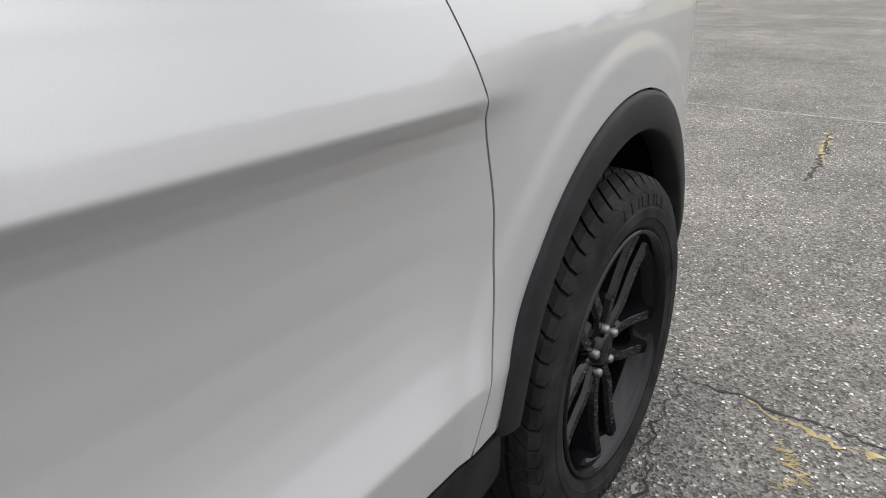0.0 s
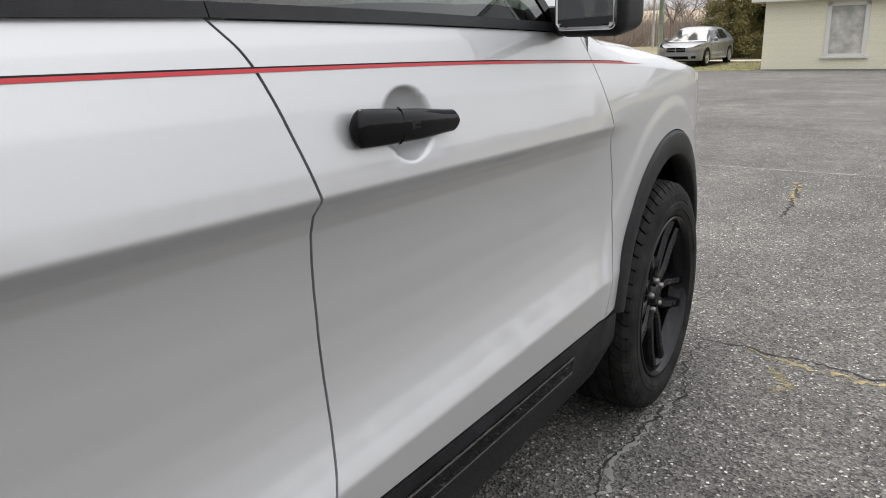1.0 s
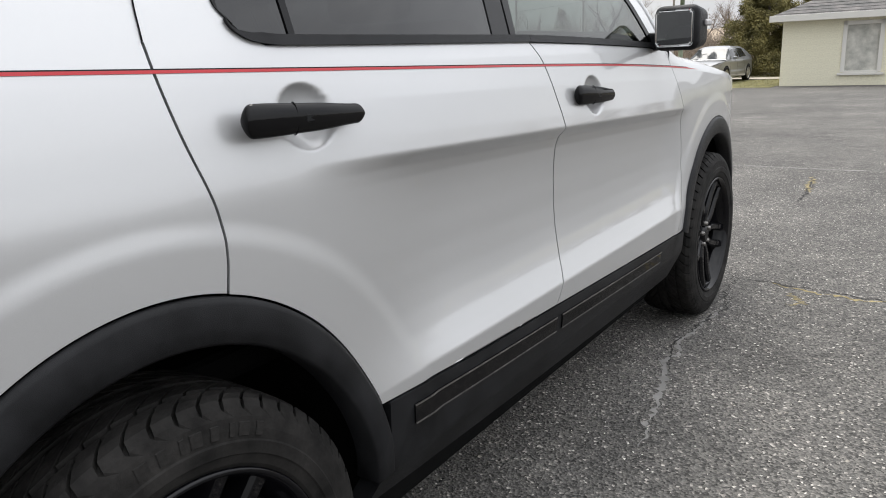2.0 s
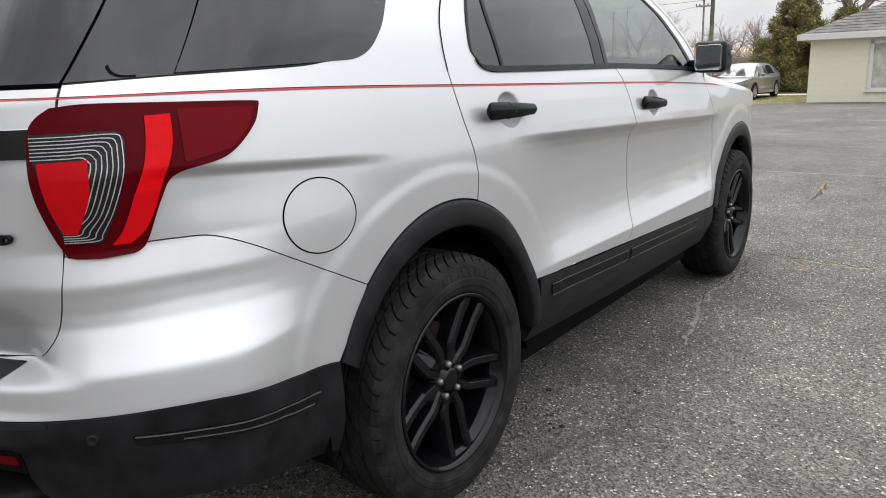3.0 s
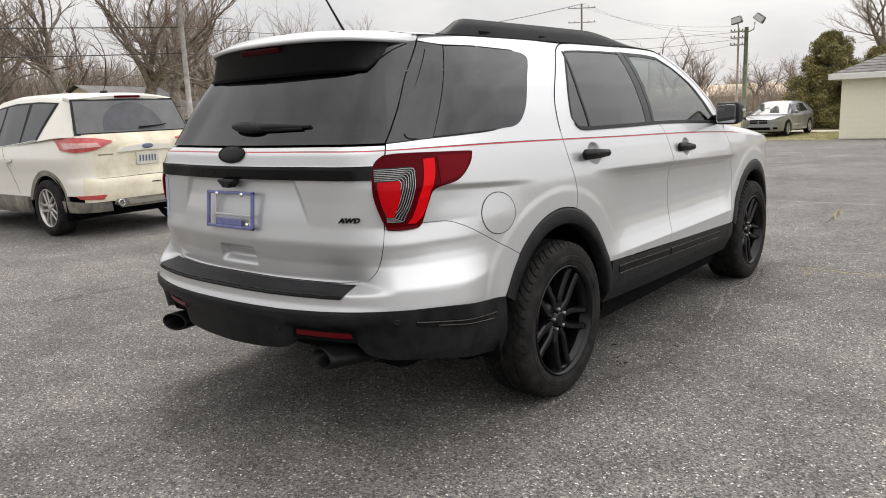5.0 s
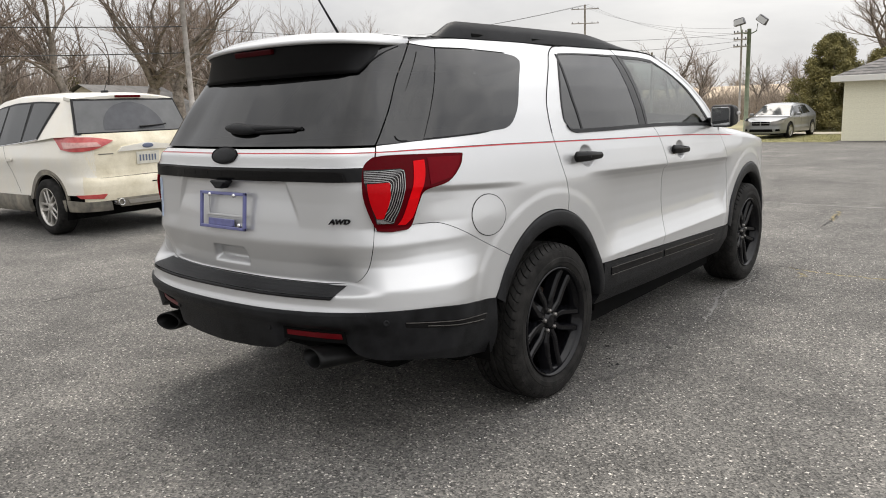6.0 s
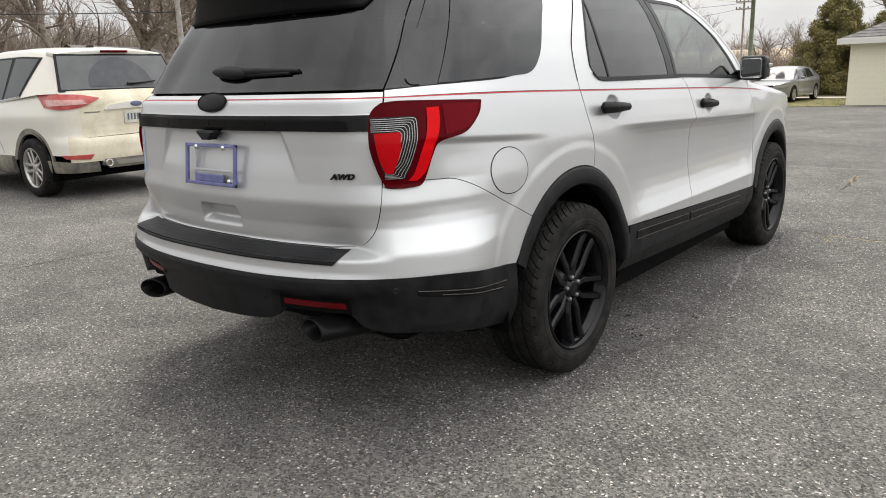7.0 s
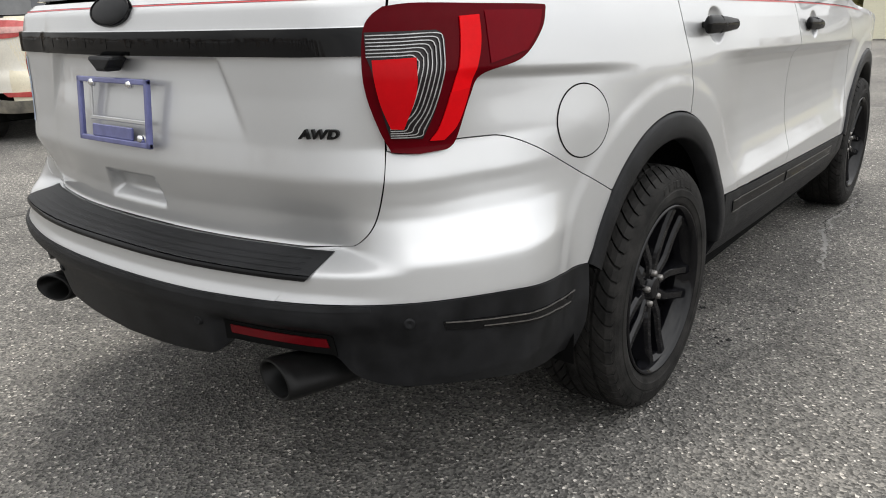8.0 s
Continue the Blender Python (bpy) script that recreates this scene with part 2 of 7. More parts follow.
def depth(u, z):
    """How far the skin stands out from the plan line at u and height z."""
    u, z = np.abs(np.asarray(u, float)), np.asarray(z, float)
    y = np.interp(u, _u, _line[:, 1])
    tail = 1 - ease(ux(.62), ux(.76), u)
    corner = ease(ux(.62), ux(.76), u) * (1 - ease(uy(-.74), uy(-.46), u))
    side = 1 - tail - corner
    crease = ease(.28, .75, y) * (1 - ease(2.15, 2.5, y))
    # the upper crease falls towards the front
    z_door = z - (.030 - .033 * np.clip(y, 0, 2.6)) * ease(.72, .95, z) * (1 - ease(1.10, 1.25, z))
    d = side * (crease * SIDE_CREASED(z_door) + (1 - crease) * SIDE_PLAIN(z)) + tail * TAIL(z) + corner * CORNER(z)
    # above the belt the glass wraps round the corner in one sweep
    sweep = ease(ux(.36), uy(-.30), u)
    wrapped = (1 - sweep) * TAIL(z) + sweep * (crease * SIDE_CREASED(z) + (1 - crease) * SIDE_PLAIN(z))
    above = ease(1.20, 1.29, z)
    d = (1 - above) * d + above * wrapped
    for axle in (REAR_AXLE, FRONT_AXLE):
        r = np.hypot(y - axle, z - HUB)
        d = d + (side + corner) * .0045 * (1 - ease(ARCH + .150, ARCH + .195, r)) * ease(.3, .5, z)
    # the short crease behind the filler flap
    under = 1.082 - .05 * (y + .5) - z
    d = d - (side + corner) * .015 * ease(-.004, .022, under) * (1 - ease(.03, .16, under)) * (1 - ease(-.50, -.16, y)) * ease(-.86, -.70, y)
    # fuller corners of the tail over the bumper
    d = d + .030 * ease(.42, .66, u) * (1 - ease(.80, .98, u)) * ease(.69, .90, z) * (1 - ease(1.35, 1.62, z))
    # the hollows of the black bumper over the exhaust tips
    d = d - .026 * ease(.335, .39, u) * (1 - ease(.630, .70, u)) * (1 - ease(.545, .585, z))
    # the bowls behind the door handles
    for yh, zh in ((.345, 1.140), (1.475, 1.100)):
        r = np.hypot((y - yh) / 1.0, (z - zh) / .92)
        d = d - .021 * np.clip(1 - (r / .0595) ** 2, 0, 1) ** .72 * (u > 1.2)
    # the hollow round the number plate, with slanting ends, and the grip of the tailgate
    end = .37 + .45 * np.clip(1.14 - z, 0, .25)
    d = d - .017 * (1 - ease(end - .014, end + .006, u)) * ease(.94, 1.12, z) * (1 - ease(1.125, 1.14, z)) * tail
    half = .115 + .25 * np.clip(.845 - z, 0, .1)
    grip = (1 - ease(half - .012, half, u)) * ease(.765, .80, z) * (1 - ease(.838, .846, z))
    d = d - .035 * grip
    return d


def skin(u, z, out=0.0):
    """A point of the body's skin, or out metres off it."""
    c, n = plan(u)
    p = c + n * (depth(u, z) + out)[..., None] if np.ndim(u) else c + n * (float(depth(u, z)) + out)
    return np.concatenate([p, np.asarray(z, float)[..., None]], -1)
# end of body surface


# ---- building helpers ----
def mesh_of(name, verts, faces, mat, smooth=True, flat_faces=()):
    me = bpy.data.meshes.new(name)
    me.from_pydata([tuple(map(float, v)) for v in verts], [], [tuple(int(i) for i in f) for f in faces])
    me.polygons.foreach_set("use_smooth", [smooth] * len(me.polygons))
    for i in flat_faces:
        me.polygons[i].use_smooth = False
    me.materials.append(mat)
    me.update()
    return me


def part(name, bm, mat, parent, label=""):
    """Links a bmesh, or a mesh, as one mesh object under a thing or a part."""
    me = bm
    if isinstance(bm, bmesh.types.BMesh):
        me = bpy.data.meshes.new(name)
        bm.normal_update()
        bm.to_mesh(me)
        bm.free()
        me.materials.append(mat)
    ob = new(name, me)
    ob.parent = parent
    if label:
        ob["label"] = label
    return ob


def box(bm, x0, x1, y0, y1, z0, z1, bevel=0.0, seg=2, m=None):
    """A box with rounded edges added to bm."""
    r = bmesh.ops.create_cube(bm, size=1.0, matrix=Matrix.Translation(((x0 + x1) / 2, (y0 + y1) / 2, (z0 + z1) / 2)) @ Matrix.Diagonal((x1 - x0, y1 - y0, z1 - z0, 1)))
    vs = r["verts"]
    if bevel:
        es = list({e for v in vs for e in v.link_edges})
        r = bmesh.ops.bevel(bm, geom=es, offset=bevel, segments=seg, affect="EDGES", profile=.5)
        vs = list({v for f in r["faces"] for v in f.verts} | {v for v in vs if v.is_valid})
    if m is not None:
        bmesh.ops.transform(bm, matrix=m, verts=vs)
    return vs


def lathe(profile, n, name, mat, axis="X", close=False):
    """Turns (along, radius) pairs round an axis."""
    verts, faces = [], []
    k = len(profile)
    for i in range(n):
        a = 2 * math.pi * i / n
        for s, r in profile:
            p = (s, r * math.cos(a), r * math.sin(a))
            verts.append(p if axis == "X" else (p[1], p[0], p[2]) if axis == "Y" else (p[1], p[2], p[0]))
    for i in range(n):
        j = (i + 1) % n
        for q in range(k if close else k - 1):
            w = (q + 1) % k
            faces.append((i * k + q, i * k + w, j * k + w, j * k + q))
    return mesh_of(name, verts, faces, mat)


def tube(points, radius, name, mat, n=8, taper=None):
    """A round bar along points."""
    pts = [Vector(p) for p in points]
    verts, faces = [], []
    for i, p in enumerate(pts):
        d = (pts[min(i + 1, len(pts) - 1)] - pts[max(i - 1, 0)]).normalized()
        side = d.cross(Vector((0, 0, 1)) if abs(d.z) < .9 else Vector((1, 0, 0))).normalized()
        up = side.cross(d)
        r = radius if taper is None else radius * (1 + (taper - 1) * i / (len(pts) - 1))
        for q in range(n):
            a = 2 * math.pi * q / n
            verts.append(p + side * (r * math.cos(a)) + up * (r * math.sin(a)))
    for i in range(len(pts) - 1):
        for q in range(n):
            w = (q + 1) % n
            faces.append((i * n + q, i * n + w, (i + 1) * n + w, (i + 1) * n + q))
    faces += [tuple(range(n)), tuple((len(pts) - 1) * n + q for q in reversed(range(n)))]
    return mesh_of(name, verts, faces, mat)


def resample(pts, n):
    p = np.array(pts, float)
    s = np.concatenate([[0], np.cumsum(np.linalg.norm(np.diff(p, axis=0), axis=1))])
    t = np.linspace(0, s[-1], n)
    return np.stack([np.interp(t, s, p[:, i]) for i in range(p.shape[1])], 1)


def run(*parts):
    """One line out of several, each smooth in itself."""
    out = []
    for q in parts:
        out += list(spline(q, 10) if len(q) > 2 else np.array(q, float))
    return np.array(out)


def coons(bottom, top, left, right, nu, nv):
    """A net between four lines in the plane of u and height."""
    b, t, l, r = resample(bottom, nu), resample(top, nu), resample(left, nv), resample(right, nv)
    s, v = np.linspace(0, 1, nu)[None, :, None], np.linspace(0, 1, nv)[:, None, None]
    return (1 - v) * b[None] + v * t[None] + (1 - s) * l[:, None] + s * r[:, None] - ((1 - s) * (1 - v) * b[0] + s * (1 - v) * b[-1] + (1 - s) * v * t[0] + s * v * t[-1])


def net_mesh(name, net, mat, lift=0.0, gap=.0022, rim=.014, mirror=False, surface=None, shut=""):
    """A skin panel on a net of (u, z): its edges drawn back by the gap and folded inwards by the rim."""
    net = net.copy()
    if gap:
        for edge, inner in ((net[0], net[1]), (net[-1], net[-2]))[:1 if shut == "top" else 2]:
            d = inner - edge
            edge += d / np.maximum(np.linalg.norm(d, axis=-1, keepdims=True), 1e-6) * gap
        for edge, inner in ((net[:, 0], net[:, 1]), (net[:, -1], net[:, -2]))[1 if shut == "left" else 0:]:
            d = inner - edge
            edge += d / np.maximum(np.linalg.norm(d, axis=-1, keepdims=True), 1e-6) * gap
    surface = surface or skin
    p = surface(net[..., 0], net[..., 1], lift)
    nv, nu = p.shape[:2]
    verts = list(p.reshape(-1, 3))
    faces = [(i * nu + j, i * nu + j + 1, (i + 1) * nu + j + 1, (i + 1) * nu + j) for i in range(nv - 1) for j in range(nu - 1)]
    if rim:
        q = surface(net[..., 0], net[..., 1], lift - rim)
        ring = [(0, j) for j in range(nu)] + [(i, nu - 1) for i in range(1, nv)] + [(nv - 1, j) for j in range(nu - 2, -1, -1)] + [(i, 0) for i in range(nv - 2, 0, -1)]
        # a narrow rounded shoulder, then the fold
        k = len(verts)
        for i, j in ring:
            verts.append(p[i, j])
        for i, j in ring:
            verts.append(q[i, j])
        m = len(ring)
        faces += [(k + a, k + m + a, k + m + (a + 1) % m, k + (a + 1) % m) for a in range(m)]
    if mirror:
        verts = [(-v[0], v[1], v[2]) for v in verts]
        faces = [f[::-1] for f in faces]
    return mesh_of(name, verts, faces, mat)


def U(*pairs):
    """(y, z) pairs of the car's side as (u, z)."""
    return [(float(uy(y)), z) for y, z in pairs]


def arc(axle, a, b, t0, t1, n=24):
    """Part of a wheel arch's ellipse, in degrees from the front, as (u, z)."""
    return [(float(uy(axle + a * math.cos(radians(t)))), HUB + b * math.sin(radians(t))) for t in np.linspace(t0, t1, n)]


def empty(name, at=(0, 0, 0), rz=0.0):
    ob = new(name)
    ob.matrix_basis = pose(*at, 0, 0, rz)
    ob.empty_display_size = .2
    return ob


# ---- ground ----
def ground_material():
    m = bpy.data.materials.new("worn_asphalt")
    m.use_nodes = True
    t = m.node_tree
    b = t.nodes["Principled BSDF"]
    tc = t.nodes.new("ShaderNodeTexCoord")

    def noise_(scale, detail=6, rough=.6):
        n = t.nodes.new("ShaderNodeTexNoise")
        n.inputs["Scale"].default_value, n.inputs["Detail"].default_value, n.inputs["Roughness"].default_value = scale, detail, rough
        t.links.new(tc.outputs["Object"], n.inputs["Vector"])
        return n.outputs["Fac"]

    def ramp(value, stops):
        r = t.nodes.new("ShaderNodeValToRGB")
        while len(r.color_ramp.elements) < len(stops):
            r.color_ramp.elements.new(.5)
        for e, (p, c) in zip(r.color_ramp.elements, stops):
            e.position, e.color = p, (*c, 1)
        t.links.new(value, r.inputs["Fac"])
        return r.outputs["Color"]

    def mix(kind, fac, a, c):
        x = t.nodes.new("ShaderNodeMix")
        x.data_type, x.blend_type = "RGBA", kind
        if isinstance(fac, float):
            x.inputs["Factor"].default_value = fac
        else:
            t.links.new(fac, x.inputs["Factor"])
        t.links.new(a, x.inputs[6])
        t.links.new(c, x.inputs[7])
        return x.outputs[2]

    patches = ramp(noise_(.55, 5), [(.34, (.108, .104, .098)), (.5, (.134, .129, .121)), (.68, (.170, .163, .152))])
    stains = ramp(noise_(2.3, 7, .7), [(.38, (.80, .80, .80)), (.55, (1, 1, 1)), (.66, (1.12, 1.11, 1.10)), (.76, (1.5, 1.48, 1.46))])
    v = t.nodes.new("ShaderNodeTexVoronoi")
    v.inputs["Scale"].default_value, v.inputs["Randomness"].default_value = 125, 1
    t.links.new(tc.outputs["Object"], v.inputs["Vector"])
    sep = t.nodes.new("ShaderNodeSeparateColor")
    t.links.new(v.outputs["Color"], sep.inputs["Color"])
    stones = ramp(sep.outputs["Red"], [(.0, (.28, .28, .28)), (.45, (.78, .78, .78)), (.80, (1.15, 1.14, 1.12)), (.945, (1.4, 1.38, 1.35)), (.975, (2.2, 2.15, 2.08)), (1.0, (3.9, 3.8, 3.7))])
    v2 = t.nodes.new("ShaderNodeTexVoronoi")
    v2.inputs["Scale"].default_value = 34
    t.links.new(tc.outputs["Object"], v2.inputs["Vector"])
    sep2 = t.nodes.new("ShaderNodeSeparateColor")
    t.links.new(v2.outputs["Color"], sep2.inputs["Color"])
    chips = ramp(sep2.outputs["Green"], [(.0, (.82, .82, .82)), (.9, (1.05, 1.05, 1.05)), (.975, (1.1, 1.1, 1.1)), (.982, (2.1, 2.03, 1.93))])
    near = ramp(v2.outputs["Distance"], [(.2, (1, 1, 1)), (.34, (0, 0, 0))])
    white = t.nodes.new("ShaderNodeRGB")
    white.outputs[0].default_value = (1, 1, 1, 1)
    chips = mix("MIX", near, white.outputs[0], chips)
    c = mix("MULTIPLY", 1.0, mix("MULTIPLY", 1.0, mix("MULTIPLY", 1.0, patches, stains), stones), chips)
    t.links.new(c, b.inputs["Base Color"])
    b.inputs["Roughness"].default_value = .85
    b.inputs["Specular IOR Level"].default_value = .3
    u = t.nodes.new("ShaderNodeBump")
    u.inputs["Strength"].default_value, u.inputs["Distance"].default_value = 1.0, .006
    t.links.new(v.outputs["Distance"], u.inputs["Height"])
    u2 = t.nodes.new("ShaderNodeBump")
    u2.inputs["Strength"].default_value, u2.inputs["Distance"].default_value = .6, .012
    t.links.new(noise_(28, 5), u2.inputs["Height"])
    t.links.new(u.outputs["Normal"], u2.inputs["Normal"])
    t.links.new(u2.outputs["Normal"], b.inputs["Normal"])
    return m


ASPHALT = ground_material()
steps = np.concatenate([[-900, -300, -100, -40, -20], np.arange(-10, 40, 1.0), [50, 80, 150, 400, 900]])
across = np.concatenate([[-900, -300, -100], np.arange(-60, 61, 10.0), [100, 300, 900]])
verts = [(x, y, -.36 * float(ease(9, 29, y))) for y in steps for x in across]
k = len(across)
faces = [(i * k + j, i * k + j + 1, (i + 1) * k + j + 1, (i + 1) * k + j) for i in range(len(steps) - 1) for j in range(k - 1)]
ground = tagged(part("ground", mesh_of("ground", verts, faces, ASPHALT), ASPHALT, None), "worn grey asphalt car park with pale stones and cracks", "asphalt", kind="structure")


# ---- surroundings ----
def drop(y):
    """The car park falls away gently towards the pale building."""
    return -.36 * float(ease(9, 29, y))


class Shell:
    """The skin of a plainer car: a plan line and depth profiles for its side and ends."""

    def __init__(self, points, side, tail, x_end, y_end):
        self.line = spline(points)
        self.u = np.concatenate([[0], np.cumsum(np.linalg.norm(np.diff(self.line, axis=0), axis=1))])
        t = np.gradient(self.line, self.u, axis=0)
        t /= np.linalg.norm(t, axis=1)[:, None]
        self.nor = np.stack([t[:, 1], -t[:, 0]], 1)
        self.side, self.tail = table(side, .012), table(tail, .010)
        self.u0, self.u1 = self.ux(x_end), self.uy(y_end)

    def ux(self, x):
        k = int(np.argmax(self.line[:, 0]))
        return float(np.interp(x, self.line[:k, 0], self.u[:k]))

    def uy(self, y):
        return float(np.interp(y, self.line[:, 1], self.u))

    def at(self, u, z, lift=0.0):
        u, z = np.asarray(u, float), np.asarray(z, float)
        s, a = np.where(u < 0, -1., 1.), np.abs(u)
        w = ease(self.u0, self.u1, a)
        d = (1 - w) * self.tail(z) + w * self.side(z) + lift
        n = np.stack([np.interp(a, self.u, self.nor[:, i]) for i in (0, 1)], -1)
        p = np.stack([np.interp(a, self.u, self.line[:, i]) for i in (0, 1)], -1) + n * d[..., None]
        p[..., 0] *= s
        return np.concatenate([p, z[..., None]], -1)


def quad(a, b, c, d, nu=12, nv=6):
    """A net with straight sides between the corners a, b (low) and c, d (high)."""
    return coons([a, b], [c, d], [a, c], [b, d], nu, nv)


def columns(us, low, high, nv):
    return np.stack([np.stack([[u, low(u) * (1 - t) + high(u) * t] for u in us]) for t in np.linspace(0, 1, nv)])


def cabin(section, ys, ts, name, mat):
    """A sheet of the cabin between the stations ys and the turns ts (-1 right belt, 0 ridge, 1 left belt)."""
    verts = [section(y, t) for y in ys for t in ts]
    n = len(ts)
    faces = [(i * n + j, (i + 1) * n + j, (i + 1) * n + j + 1, i * n + j + 1) for i in range(len(ys) - 1) for j in range(n - 1)]
    return mesh_of(name, verts, faces, mat)


def plain_wheel(car_ob, x, y, r, width, rim_mat, flip, spokes=5, spin=0):
    w = new("wheel")
    w.parent = car_ob
    w.matrix_basis = pose(x, y, r, 0, 0, 180 if flip else 0) @ pose(0, 0, 0, spin)
    h = width / 2
    part("tyre", lathe([(-h + .01, r * .66), (-h, r * .75), (-h, r * .9), (-h + .025, r * .985), (-h * .3, r), (h * .3, r), (h - .025, r * .985), (h, r * .9), (h, r * .75), (h - .01, r * .66)], 48, "tyre", RUBBER), RUBBER, w, "dusty black tyre")
    rim = part("rim", lathe([(h - .008, r * .68), (h - .004, r * .655), (h - .02, r * .63), (h - .09, r * .60), (-h, r * .62)], 40, "rim", rim_mat), rim_mat, w, "silver alloy rim")
    part("hub", lathe([(h - .075, r * .20), (h - .035, r * .19), (h - .025, r * .13), (h - .022, .001)], 24, "hub", rim_mat), rim_mat, w)
    part("brake_disc", lathe([(h - .12, r * .5), (h - .11, r * .5), (h - .11, r * .1)], 30, "brake_disc", DARK), DARK, w)
    bm = bmesh.new()
    for side in (-1, 1):
        box(bm, h - .055, h - .022, side * r * .075 - .016, side * r * .075 + .016, r * .12, r * .655, .006, 1, Matrix.Rotation(radians(side * -5), 4, "X"))
    arm_mesh = bpy.data.meshes.new("spoke")
    bm.to_mesh(arm_mesh)
    bm.free()
    arm_mesh.materials.append(rim_mat)
    for q in range(spokes):
        o = part("spoke", arm_mesh, rim_mat, w)
        o.matrix_basis = pose(0, 0, 0, 360 / spokes * q)
    return w


def arch_low(shell, axles, a, b, hub, sill):
    def low(u):
        y = float(np.interp(abs(u), shell.u, shell.line[:, 1]))
        z = sill(y)
        for ax in axles:
            k = 1 - ((y - ax) / a) ** 2
            if k > 0:
                z = max(z, hub + b * math.sqrt(k))
        return z
    return low


def arch_band(shell, axle, hub, a, b, wide, mat, mirror, name="arch_flare", lift=.006):
    t = np.linspace(radians(168), radians(12), 40)
    rows = [[(shell.uy(axle + (a + wide * f) * math.cos(v)), hub + (b + wide * f) * math.sin(v)) for v in t] for f in (1, .5, 0)]
    return net_mesh(name, np.array(rows), mat, lift=lift, gap=0, rim=.03, mirror=mirror, surface=shell.at)


ROAD_DUST = material("dusty_white_paint", (.70, .685, .635), .32, coat=.6, vary=.05, scale=2.2, colour2=(.66, .62, .53), fine=.05, fine_scale=70)
TAN_DUST = material("road_dust_on_white_paint", (.60, .535, .385), .6, coat=.25, coat_rough=.3, vary=.10, scale=3.5, colour2=(.70, .65, .52), fine=.08, fine_scale=90)
GREY_CLAD = material("dusty_grey_cladding", (.10, .095, .085), .75, vary=.25, scale=5, colour2=(.22, .20, .16), fine=.1)
ALLOY = material("silver_alloy", (.55, .54, .52), .35, .8, vary=.12, scale=12, colour2=(.42, .40, .36))
DUSTY_GLASS = material("dusty_rear_glass", (.10, .102, .104), .5, spec=.1, coat=.3, coat_rough=.15, vary=.15, scale=6)
WIPED_GLASS = material("wiped_rear_glass", (.060, .062, .068), .2, spec=.05, coat=.45, vary=.2, scale=9)
SIDE_GLASS = material("dark_car_glass", (.018, .02, .022), .05, spec=.05, coat=.55, vary=.2, scale=3)
SCREEN = material("sloping_car_glass", (.030, .034, .036), .12, spec=.05, coat=.35, vary=.2, scale=3)
DUSTY_RED = material("dusty_red_lens", (.40, .030, .032), .35, coat=.3, vary=.2, scale=12, colour2=(.44, .08, .07))
PALE_LAMP = material("pale_pink_lens", (.52, .28, .25), .25, coat=.6, vary=.2, scale=20)
PLATE = material("pale_number_plate", (.55, .53, .46), .5, vary=.15, scale=14)
INK = material("dark_blue_ink", (.10, .12, .18), .6, vary=.2)
GREY_PAINT = material("grey_metallic_paint", (.20, .205, .21), .35, .5, coat=.9, vary=.04, scale=2, fine=.05, fine_scale=400)


